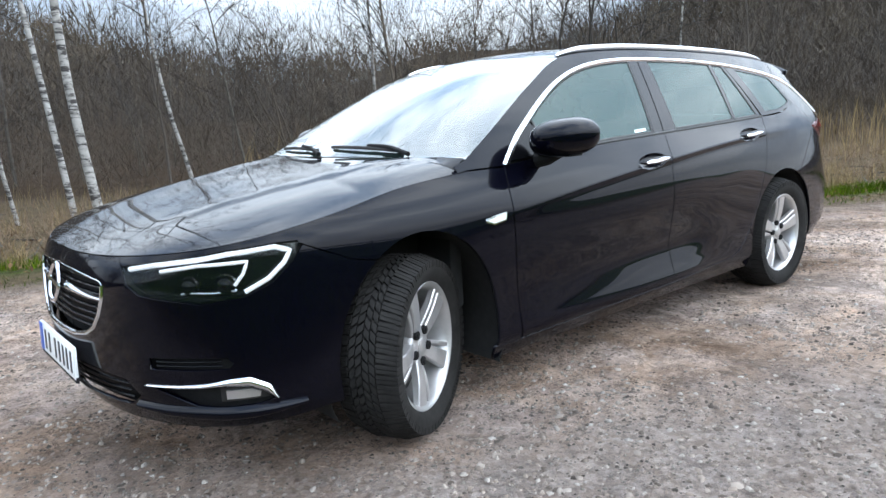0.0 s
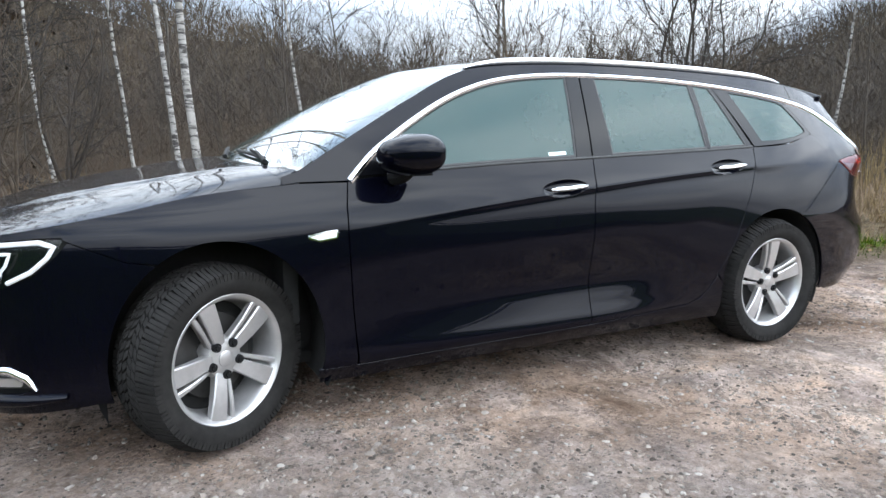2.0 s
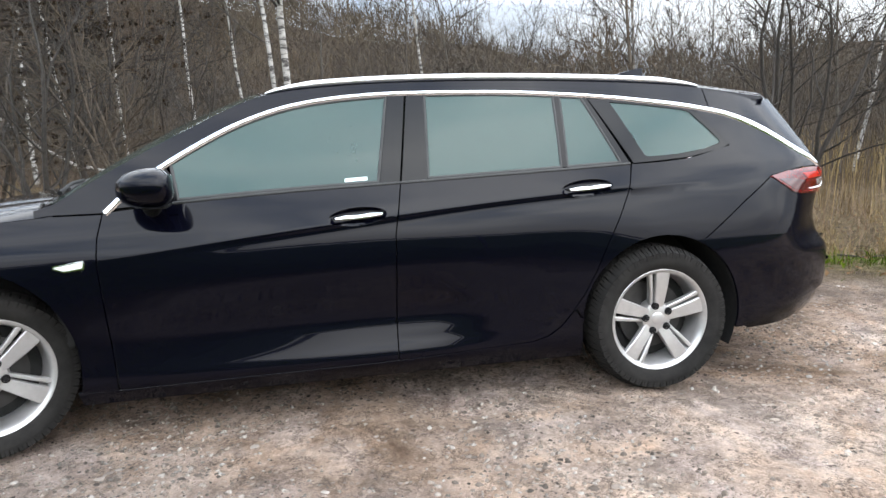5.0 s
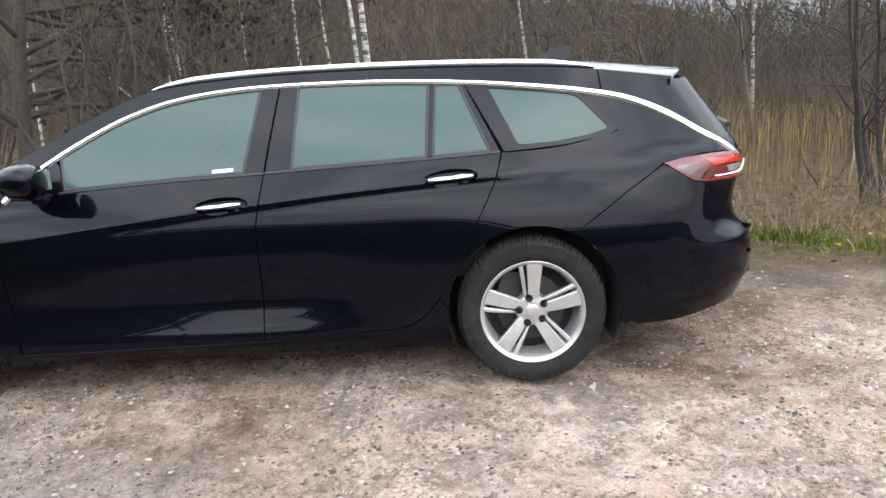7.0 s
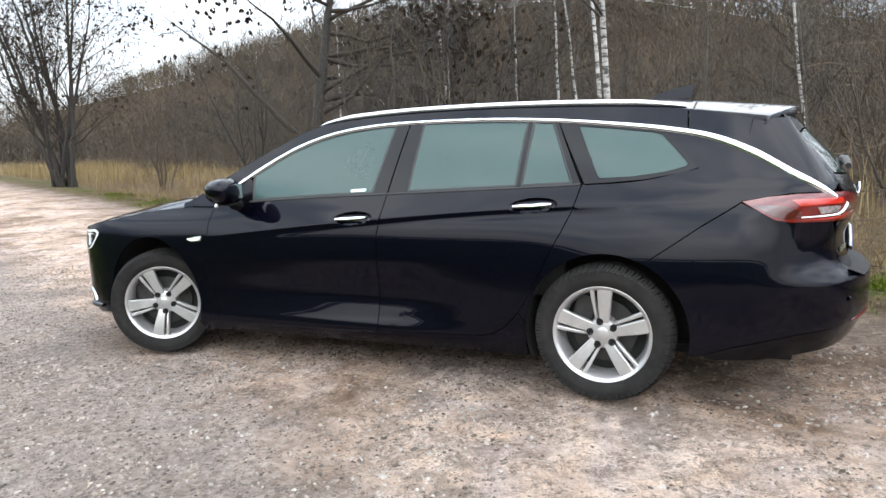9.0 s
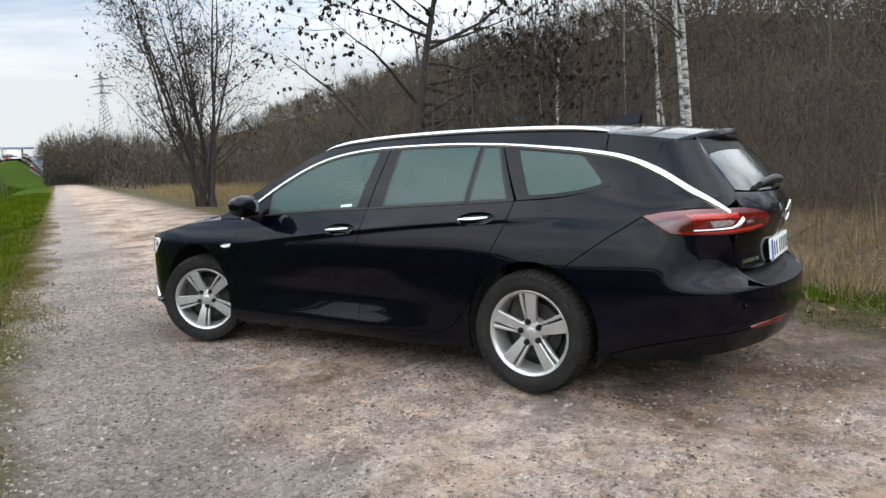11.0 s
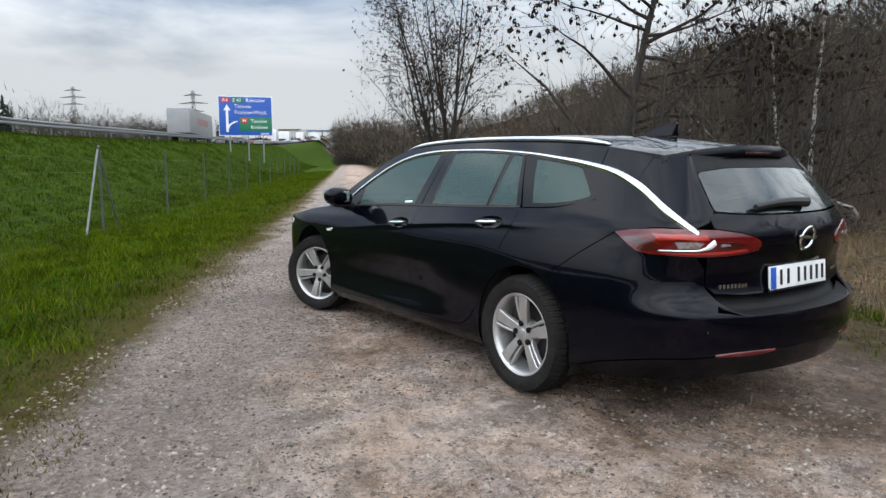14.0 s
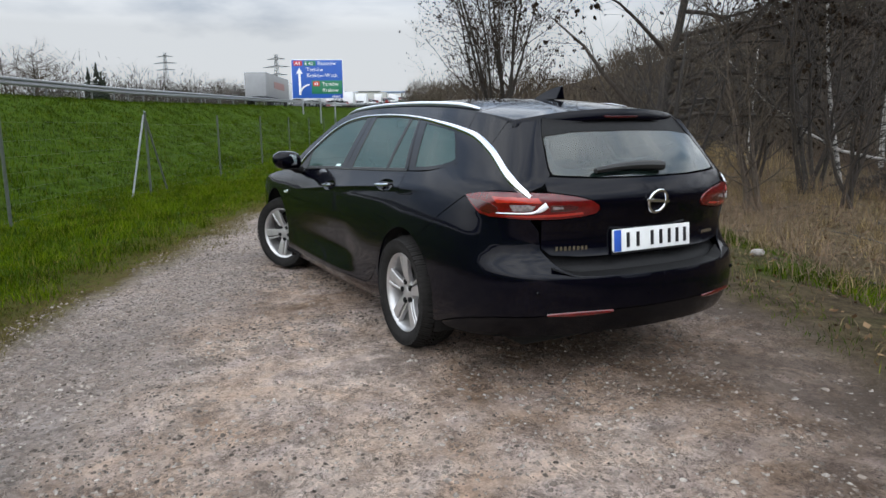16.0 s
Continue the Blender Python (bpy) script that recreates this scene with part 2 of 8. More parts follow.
def bm_box(sx, sy, sz, at=(0, 0, 0), bevel=0.0, turn=None, bm=None):
    own = bmesh.new()
    bmesh.ops.create_cube(own, size=1.0)
    bmesh.ops.scale(own, vec=(sx, sy, sz), verts=own.verts)
    if bevel:
        bmesh.ops.bevel(own, geom=own.edges[:], offset=bevel, segments=2, affect="EDGES", profile=0.6)
    m = Matrix.Translation(at) @ (turn or Matrix.Identity(4))
    bmesh.ops.transform(own, matrix=m, verts=own.verts)
    if bm is None:
        return own
    me = bpy.data.meshes.new("tmp")
    own.to_mesh(me)
    own.free()
    bm.from_mesh(me)
    bpy.data.meshes.remove(me)
    return bm


def lathe(profile, steps, axis="Y", bm=None, closed=False):
    """Turns (radius, along) pairs round the y axis."""
    bm = bm or bmesh.new()
    rings = []
    for k in range(steps):
        a = 2 * math.pi * k / steps
        rings.append([bm.verts.new((r * math.cos(a), h, r * math.sin(a))) for r, h in profile])
    n = len(profile)
    for k in range(steps):
        a, b = rings[k], rings[(k + 1) % steps]
        for i in range(n if closed else n - 1):
            j = (i + 1) % n
            bm.faces.new((a[i], a[j], b[j], b[i]))
    return bm


def tube(bm, pts, radii, sides=6, cap=True):
    pts = [Vector(p) for p in pts]
    prev = None
    up = Vector((0.13, 0.37, 0.9)).normalized()
    rings = []
    for i, p in enumerate(pts):
        d = (pts[min(i + 1, len(pts) - 1)] - pts[max(i - 1, 0)]).normalized()
        u = d.cross(up)
        if u.length < 1e-3:
            u = d.cross(Vector((1, 0, 0)))
        u.normalize()
        v = d.cross(u)
        r = float(radii[i] if isinstance(radii, (list, tuple)) else radii)
        rings.append([bm.verts.new(p + r * (math.cos(2 * math.pi * k / sides) * u + math.sin(2 * math.pi * k / sides) * v)) for k in range(sides)])
    for a, b in zip(rings, rings[1:]):
        for k in range(sides):
            bm.faces.new((a[k], a[(k + 1) % sides], b[(k + 1) % sides], b[k]))
    if cap:
        bm.faces.new(rings[0][::-1])
        bm.faces.new(rings[-1])
    return bm


def hermite(xk, yk, x):
    """Smooth curve through knots; yk may hold a column for each x."""
    xk, x = np.asarray(xk, float), np.asarray(x, float)
    yk = np.asarray(yk, float)
    flat = yk.ndim == 1
    Y = np.repeat(yk[:, None], x.size, 1) if flat else yk
    h = np.diff(xk)[:, None]
    s = np.diff(Y, axis=0) / h
    m = np.empty_like(Y)
    m[0], m[-1] = s[0], s[-1]
    w1, w2 = 2 * h[1:] + h[:-1], h[1:] + 2 * h[:-1]
    ok = s[1:] * s[:-1] > 0
    mean = (s[1:] * h[:-1] + s[:-1] * h[1:]) / (h[1:] + h[:-1])
    harm = np.where(ok, (w1 + w2) / np.where(ok, w1 / np.where(ok, s[:-1], 1) + w2 / np.where(ok, s[1:], 1), 1), 0)
    m[1:-1] = np.where(ok, 0.5 * harm + 0.5 * np.clip(mean, -3 * np.abs(harm), 3 * np.abs(harm)), 0.25 * mean)
    i = np.clip(np.searchsorted(xk, x) - 1, 0, len(xk) - 2)
    c = np.arange(x.size)
    t = (x - xk[i]) / np.diff(xk)[i]
    hh = np.diff(xk)[i]
    inside = np.clip(t, 0, 1)
    y0, y1, m0, m1 = Y[i, c], Y[i + 1, c], m[i, c] * hh, m[i + 1, c] * hh
    r = y0 * (1 + 2 * inside) * (1 - inside) ** 2 + m0 * inside * (1 - inside) ** 2 + y1 * inside**2 * (3 - 2 * inside) + m1 * inside**2 * (inside - 1)
    return r + np.where(t < 0, t * m0, 0) + np.where(t > 1, (t - 1) * m1, 0)


def curve(pairs):
    p = sorted(pairs)
    xs, ys = [a for a, _ in p], [b for _, b in p]

    def f(x):
        r = hermite(xs, ys, np.atleast_1d(x))
        return r if np.ndim(x) else float(r[0])

    return f


# ---- the car's form: a plan outline, drawn in by an amount that varies with height ----
PLAN = [(2.405, 0), (2.395, 0.2), (2.35, 0.42), (2.26, 0.61), (2.10, 0.785), (1.92, 0.868), (1.7, 0.898), (1.45, 0.906), (1.0, 0.899), (0.4, 0.892), (-0.4, 0.892),
        (-1.0, 0.898), (-1.42, 0.906), (-1.75, 0.897), (-2.05, 0.865), (-2.28, 0.795), (-2.45, 0.675), (-2.56, 0.44), (-2.605, 0.2), (-2.615, 0)]


def build_plan():
    k = np.array(PLAN, float)
    # mirrored ends keep the nose and the tail smooth across the middle
    k = np.vstack([k[1] * (1, -1), k, k[-2] * (1, -1)])
    out = []
    for i in range(1, len(k) - 2):
        a, b, c, d = k[i - 1 : i + 3]
        for t in np.linspace(0, 1, 40, endpoint=False):
            out.append(0.5 * (2 * b + (c - a) * t + (2 * a - 5 * b + 4 * c - d) * t**2 + (3 * b - a - 3 * c + d) * t**3))
    out.append(k[-2])
    out = np.array(out)
    arc = np.r_[0, np.cumsum(np.linalg.norm(np.diff(out, axis=0), axis=1))]
    mid = np.interp(0, -out[:, 0], arc)
    q = mid - arc
    return q[::-1], out[::-1]


PLAN_Q, PLAN_XY = build_plan()
Q_FRONT, Q_REAR = PLAN_Q[-1], PLAN_Q[0]
_grad = np.gradient(PLAN_XY, PLAN_Q, axis=0)
_ker = np.ones(9) / 9
PLAN_N = np.stack([np.convolve(np.pad(-_grad[:, 1], 4, "edge"), _ker, "valid"), np.convolve(np.pad(_grad[:, 0], 4, "edge"), _ker, "valid")], 1)
PLAN_N[0], PLAN_N[-1] = (-1, 0), (1, 0)
PLAN_N /= np.linalg.norm(PLAN_N, axis=1)[:, None]
PLAN_N *= np.sign(PLAN_N[len(PLAN_N) // 2, 1])


def q_of_x(x):
    """Arc position on the flank where the outline passes x."""
    return float(np.interp(x, PLAN_XY[:, 0], PLAN_Q))


def q_front(y):
    k = PLAN_Q > 1.5
    return float(np.interp(-y, -PLAN_XY[k, 1], PLAN_Q[k]))


def q_rear(y):
    k = PLAN_Q < -1.5
    return float(np.interp(y, PLAN_XY[k, 1], PLAN_Q[k]))


LEVELS = [0.18, 0.28, 0.36, 0.45, 0.58, 0.68, 0.76, 0.86, 0.94, 1.02, 1.10, 1.25, 1.45]
STATIONS = [
    (Q_REAR, [0.14, 0.06, 0.02, 0.0, 0.0, 0.110, 0.122, 0.092, 0.072, 0.10, 0.15, 0.28, 0.455]),
    (q_rear(0.44), [0.14, 0.06, 0.02, 0.0, 0.0, 0.092, 0.105, 0.078, 0.065, 0.095, 0.145, 0.275, 0.45]),
    (q_rear(0.74), [0.13, 0.05, 0.012, 0.0, 0.0, 0.048, 0.062, 0.054, 0.044, 0.068, 0.125, 0.24, 0.40]),
    (q_of_x(-2.05), [0.06, 0.015, 0.0, 0.0, 0.0, 0.006, 0.018, 0.042, 0.064, 0.098, 0.145, 0.235, 0.365]),
    (q_of_x(-1.45), [0.03, 0.0, 0.0, 0.0, 0.0, 0.004, 0.017, 0.042, 0.066, 0.10, 0.138, 0.218, 0.345]),
    (q_of_x(-0.95), [0.05, 0.010, 0.008, 0.007, 0.006, 0.007, 0.011, 0.031, 0.058, 0.095, 0.133, 0.213, 0.335]),
    (q_of_x(-0.62), [0.05, 0.004, 0.010, 0.014, 0.008, 0.005, 0.009, 0.029, 0.058, 0.095, 0.133, 0.213, 0.333]),
    (q_of_x(-0.36), [0.05, -0.008, 0.011, 0.030, 0.016, 0.005, 0.007, 0.027, 0.057, 0.094, 0.132, 0.213, 0.33]),
    (q_of_x(-0.1), [0.05, -0.010, 0.011, 0.031, 0.016, 0.004, 0.007, 0.026, 0.057, 0.094, 0.132, 0.213, 0.33]),
    (q_of_x(0.5), [0.05, -0.002, 0.012, 0.022, 0.010, 0.002, 0.005, 0.028, 0.060, 0.096, 0.133, 0.214, 0.33]),
    (q_of_x(1.0), [0.05, 0.006, 0.010, 0.012, 0.006, 0.002, 0.003, 0.030, 0.070, 0.104, 0.138, 0.215, 0.33]),
    (q_of_x(1.45), [0.03, 0.0, 0.0, 0.0, 0.0, 0.0, 0.006, 0.036, 0.085, 0.13, 0.17, 0.24, 0.35]),
    (q_front(0.79), [0.07, 0.008, 0.0, 0.0, 0.0, 0.0, 0.004, 0.035, 0.09, 0.15, 0.2, 0.3, 0.4]),
    (q_front(0.45), [0.10, 0.035, 0.012, 0.004, 0.0, 0.003, 0.030, 0.13, 0.2, 0.3, 0.4, 0.5, 0.6]),
    (Q_FRONT, [0.10, 0.03, 0.008, 0.0, 0.008, 0.025, 0.050, 0.15, 0.25, 0.35, 0.45, 0.55, 0.65]),
]
crease_z = curve([(1.05, 0.765), (0.72, 0.80), (-0.2, 0.885), (-0.9, 0.935), (-1.6, 0.965), (-2.2, 0.98)])
crease_a = curve([(1.05, 0.0), (0.6, 0.005), (0.2, 0.010), (-0.2, 0.011), (-1.0, 0.011), (-1.35, 0.006), (-1.75, 0.0)])


def body(q, z, off=0.0):
    """Points of the left flank, nose and tail; q runs along the outline, z is the height."""
    q, z = np.atleast_1d(np.asarray(q, float)), np.atleast_1d(np.asarray(z, float))
    qs = [s for s, _ in STATIONS]
    rows = np.array([hermite(qs, [v[i] for _, v in STATIONS], q) for i in range(len(LEVELS))])
    inset = hermite(LEVELS, rows, z)
    d = z - crease_z(np.clip(q, -2.2, 1.05))
    amp = np.where((q < 1.05) & (q > -1.75), crease_a(np.clip(q, -1.75, 1.05)), 0)
    inset = inset - amp * np.where(d > 0, np.exp(-d / 0.05), np.exp(-((d / 0.019) ** 2)))
    xy = np.stack([np.interp(q, PLAN_Q, PLAN_XY[:, 0]), np.interp(q, PLAN_Q, PLAN_XY[:, 1])], 1)
    n = np.stack([np.interp(q, PLAN_Q, PLAN_N[:, 0]), np.interp(q, PLAN_Q, PLAN_N[:, 1])], 1)
    xy = xy - n * (inset - off)[:, None]
    xy[:, 1] = np.where((q > Q_FRONT - 1e-6) | (q < Q_REAR + 1e-6), 0, xy[:, 1])
    return np.column_stack([xy, z])


def normals_of(fn, uv, h=0.004):
    a, b = uv[:, 0], uv[:, 1]
    du = fn(a + h, b) - fn(a - h, b)
    dv = fn(a, b + h) - fn(a, b - h)
    n = np.cross(du, dv)
    n /= np.linalg.norm(n, axis=1)[:, None] + 1e-12
    # outward: away from the car's middle
    P = fn(a, b)
    return n * (1.0 if np.sum(n * (P - P * (0.85, 0, 0) - (0, 0, 0.6))) > 0 else -1.0)


def dense(poly, step, closed=True):
    out = []
    n = len(poly)
    for i in range(n if closed else n - 1):
        a, b = np.array(poly[i], float), np.array(poly[(i + 1) % n], float)
        k = max(1, int(math.ceil(np.linalg.norm(b - a) / step)))
        out += [tuple(a + (b - a) * j / k) for j in range(k)]
    if not closed:
        out.append(tuple(poly[-1]))
    return out


def inside_poly(poly, pts):
    p = np.asarray(poly, float)
    x, y = pts[:, 0], pts[:, 1]
    r = np.zeros(len(pts), bool)
    j = len(p) - 1
    for i in range(len(p)):
        c = (p[i, 1] > y) != (p[j, 1] > y)
        with np.errstate(divide="ignore", invalid="ignore"):
            cut = (p[j, 0] - p[i, 0]) * (y - p[i, 1]) / (p[j, 1] - p[i, 1] + 1e-15) + p[i, 0]
        r ^= c & (x < cut)
        j = i
    return r


def sheet(fn, poly, step=0.03, lip=0.012, rows=(), holes=(), flip=False, mirror=False):
    """A curved sheet over a polygon of fn's plane, with turned-in edges. Gives verts, faces, normals."""
    from mathutils.geometry import delaunay_2d_cdt

    edge = dense(poly, step)
    rings = [edge] + [dense(h, step) for h in holes]
    flat = [p for r in rings for p in r]
    e = np.array(edge)
    lo, hi = e.min(0), e.max(0)
    gx = np.arange(lo[0] + step * 0.5, hi[0], step)
    gy = np.arange(lo[1] + step * 0.5, hi[1], step)
    pts = np.array([(x, y) for x in gx for y in gy] + [p for r in rows for p in r]).reshape(-1, 2)
    keep = inside_poly(edge, pts)
    for r in rings[1:]:
        keep &= ~inside_poly(r, pts)
    n_grid = len(gx) * len(gy)
    rowp = pts[n_grid:]
    if len(rowp):
        # the rows replace the plain grid near them
        for k in range(0, n_grid, 2000):
            j = min(k + 2000, n_grid)
            keep[k:j] &= np.sqrt(((pts[k:j, None] - rowp[None]) ** 2).sum(-1)).min(1) > step * 0.55
    pts = pts[keep]
    allp = np.array(flat)
    if len(pts):
        near = np.sqrt(((pts[:, None] - allp[None]) ** 2).sum(-1)).min(1)
        pts = pts[near > (step * 0.35 if not rows else 0.006)]
    src = [Vector(p) for p in flat] + [Vector(p) for p in pts]
    faces, base = [], 0
    for r in rings:
        faces.append(list(range(base, base + len(r))))
        base += len(r)
    vs, es, fs, *_ = delaunay_2d_cdt(src, [], faces, 2 if holes else 1, 1e-6)
    uv = np.array([tuple(v) for v in vs])
    P, Nn = fn(uv[:, 0], uv[:, 1]), normals_of(fn, uv)
    fs = [list(f) for f in fs]
    a, b, c = fs[0][:3]
    if np.dot(np.cross(P[b] - P[a], P[c] - P[a]), Nn[a]) < 0:
        fs = [f[::-1] for f in fs]
    if flip:
        fs, Nn = [f[::-1] for f in fs], -Nn
    if lip:
        count = {}
        for f in fs:
            for i in range(len(f)):
                k = (f[i], f[(i + 1) % len(f)])
                count[k] = count.get(k, 0) + 1
        border = [k for k in count if (k[1], k[0]) not in count]
        extra, en, idx = [], [], {}
        for i, j in border:
            t = P[j] - P[i]
            out = np.cross(t, (Nn[i] + Nn[j]) / 2)
            out /= np.linalg.norm(out) + 1e-12
            for v in (i, j):
                idx.setdefault(v, []).append(out)
        where = {}
        for v, outs in idx.items():
            o = np.mean(outs, 0)
            where[v] = len(P) + len(extra)
            extra += [P[v], P[v] - Nn[v] * lip]
            en += [o * 0.8 + Nn[v] * 0.6, o]
        for i, j in border:
            a, b = where[i], where[j]
            fs.append([b, a, a + 1, b + 1])
        P, Nn = np.vstack([P, extra]), np.vstack([Nn, np.array(en) / (np.linalg.norm(en, axis=1)[:, None] + 1e-12)])
    if mirror:
        P, Nn = P * (1, -1, 1), Nn * (1, -1, 1)
        fs = [f[::-1] for f in fs]
    return P, fs, Nn


def join_sheets(*sets):
    P, F, N = [], [], []
    k = 0
    for p, f, n in sets:
        P.append(p)
        N.append(n)
        F += [[i + k for i in g] for g in f]
        k += len(p)
    return np.vstack(P), F, np.vstack(N)


def sheet_part(name, sets, mat, parent, label=""):
    P, F, N = sets
    return mesh_object(name, P, F, mat, parent, label, True, N)


def ribbon(fn, line, width, off, parent, mat, name, label="", mirror=False, up=(0, 1)):
    """A bowed moulding that follows a line of fn's plane."""
    line = np.array(line, float)
    t = np.gradient(line, axis=0)
    t /= np.linalg.norm(t, axis=1)[:, None]
    side = np.stack([-t[:, 1], t[:, 0]], 1)
    w = np.broadcast_to(np.asarray(width, float), (len(line),))[:, None]
    verts, n = [], 7
    for k in range(n):
        s = k / (n - 1) * 2 - 1
        uv = line + side * w * s * 0.5
        P = fn(uv[:, 0], uv[:, 1])
        Nn = normals_of(fn, uv)
        h = off * (1 - abs(s) ** 2.6)
        verts.append(P + Nn * h)
    V = np.stack(verts, 1).reshape(-1, 3)
    faces = [(i * n + k, i * n + k + 1, (i + 1) * n + k + 1, (i + 1) * n + k) for i in range(len(line) - 1) for k in range(n - 1)]
    if mirror:
        V = V * (1, -1, 1)
        faces = [f[::-1] for f in faces]
    bm = bmesh.new()
    vs = [bm.verts.new(v) for v in V]
    for f in faces:
        bm.faces.new([vs[i] for i in f])
    return part(name, bm, mat, parent, label, angle=80)


# ---- lines on the car's flank: x along, z up ----
dlo_top = curve([(0.915, 0.950), (0.80, 1.054), (0.70, 1.120), (0.60, 1.180), (0.38, 1.289), (0.20, 1.346), (0.0, 1.378), (-0.3, 1.394), (-0.68, 1.391), (-1.13, 1.366), (-1.43, 1.335), (-1.70, 1.299), (-1.88, 1.264), (-2.00, 1.226), (-2.12, 1.176), (-2.23, 1.116), (-2.34, 1.052), (-2.44, 0.992), (-2.50, 0.955), (-2.54, 0.930)])
belt = curve([(1.0, 0.945), (0.67, 0.972), (0.2, 0.996), (-0.2, 1.008), (-1.28, 1.045), (-1.56, 1.058), (-1.84, 1.11)])
roof_edge = curve([(1.10, 0.992), (0.85, 1.132), (0.6, 1.262), (0.30, 1.392), (0.0, 1.427), (-0.5, 1.440), (-1.2, 1.425), (-1.75, 1.388), (-2.0, 1.352), (-2.15, 1.325)])
roof_mid = curve([(0.36, 1.424), (0.1, 1.464), (-0.4, 1.490), (-0.9, 1.490), (-1.4, 1.472), (-1.8, 1.443), (-2.1, 1.405), (-2.30, 1.372)])
hood_edge = curve([(1.10, 0.948), (1.46, 0.918), (1.73, 0.872), (1.9, 0.845), (2.05, 0.822), (2.3, 0.795), (2.6, 0.78), (2.95, 0.775)])


def line_of(f, a, b, n=24):
    return [(x, f(x)) for x in np.linspace(a, b, n)]


def arch(cx, cz, rx, rz, a0, a1, n=26):
    return [(cx + rx * math.cos(a), cz + rz * math.sin(a)) for a in np.linspace(radians(a0), radians(a1), n)]


GAP = 0.0013
FRONT_ARCH = (1.412, 0.352, 0.368, 0.414)
REAR_ARCH = (-1.425, 0.345, 0.388, 0.383)


car = thing("estate_car", pose(0, 0, 0), "glossy black estate car with chrome window line parked on gravel", "car")


def mirrored(make):
    """Left and right of a part."""
    for m in (False, True):
        make(m)


# lower doors
crease_rows = [[(x, crease_z(x) + d) for x in np.arange(-1.7, 1.0, 0.02)] for d in (-0.048, -0.036, -0.027, -0.019, -0.012, -0.006, 0.0, 0.006, 0.02)]
front_cut = [(0.918, 0.944), (0.938, 0.86), (0.944, 0.76), (0.933, 0.55), (0.921, 0.38), (0.912, 0.252)]
rear_cut = [(-1.302, 1.046), (-1.288, 0.99), (-1.265, 0.92), (-1.215, 0.82), (-1.155, 0.71), (-1.10, 0.59), (-1.045, 0.49), (-0.985, 0.405), (-0.93, 0.345), (-0.87, 0.308), (-0.80, 0.288)]


def shrink(poly, d=GAP):
    p = np.array(poly, float)
    area = 0.5 * np.sum(p[:, 0] * np.roll(p[:, 1], -1) - np.roll(p[:, 0], -1) * p[:, 1])
    t0, t1 = p - np.roll(p, 1, 0), np.roll(p, -1, 0) - p
    nn = []
    for a, b in zip(t0, t1):
        a, b = a / (np.linalg.norm(a) + 1e-9), b / (np.linalg.norm(b) + 1e-9)
        na, nb = np.array((-a[1], a[0])), np.array((-b[1], b[0]))
        m = na + nb
        m /= max(np.linalg.norm(m), 0.3)
        nn.append(m / max(0.5, float(m @ na)))
    return [tuple(v) for v in p + np.array(nn) * d * np.sign(area)]


front_door_poly = line_of(belt, 0.918, -0.2505, 30) + [(-0.2115, 0.8), (-0.2045, 0.5), (-0.1985, 0.268)] + front_cut[::-1][:-1]
rear_door_poly = line_of(belt, -0.2535, -1.302, 30) + rear_cut[1:] + [(-0.5, 0.278), (-0.2015, 0.268), (-0.2075, 0.5), (-0.2145, 0.8)]
sill_poly = [(1.070, 0.252), (0.912, 0.250), (-0.2, 0.266), (-0.8, 0.286), (-0.88, 0.306), (-0.94, 0.348), (-1.0, 0.415), (-1.036, 0.37), (-1.04, 0.19), (1.06, 0.19)]
fender_poly = ([(0.922, 0.946)] + line_of(hood_edge, 1.115, 1.885, 20) + [(1.878, 0.80)] + [(1.80, 0.765), (1.70, 0.72)]
               + arch(*FRONT_ARCH, 58, 195, 40) + [(1.062, 0.22), (0.918, 0.245)] + [(x + 0.003, z) for x, z in front_cut[::-1][1:-1]])
quarter_poly = ([(-1.308, 1.048)] + line_of(belt, -1.33, -1.845, 16) + [(-1.80, 1.17), (-1.70, 1.285), (-1.72, 1.292)]
                + line_of(lambda x: dlo_top(x) - 0.004, -1.76, -2.45, 26) + [(-2.36, 0.995), (-2.25, 0.993), (-2.12, 0.976), (-2.035, 0.964)]
                + [(-1.86, 0.86), (-1.72, 0.765), (-1.625, 0.70)] + arch(*REAR_ARCH, 121, 2, 40) + [(-1.042, 0.37), (-1.006, 0.42)]
                + [(x - 0.003, z) for x, z in rear_cut[::-1][3:-1]])
BODY = lambda a, b: body(a, b)


HANDLES = [(-0.060, 0.886), (-1.075, 0.952)]
TILT = 0.055


def handle_cup(x0, z0, grow_by=0.0):
    return [(x0 + (0.122 + grow_by) * math.cos(a), z0 - 0.122 * math.cos(a) * TILT + (0.037 + grow_by) * math.sin(a)) for a in np.linspace(0, 2 * math.pi, 40, endpoint=False)]


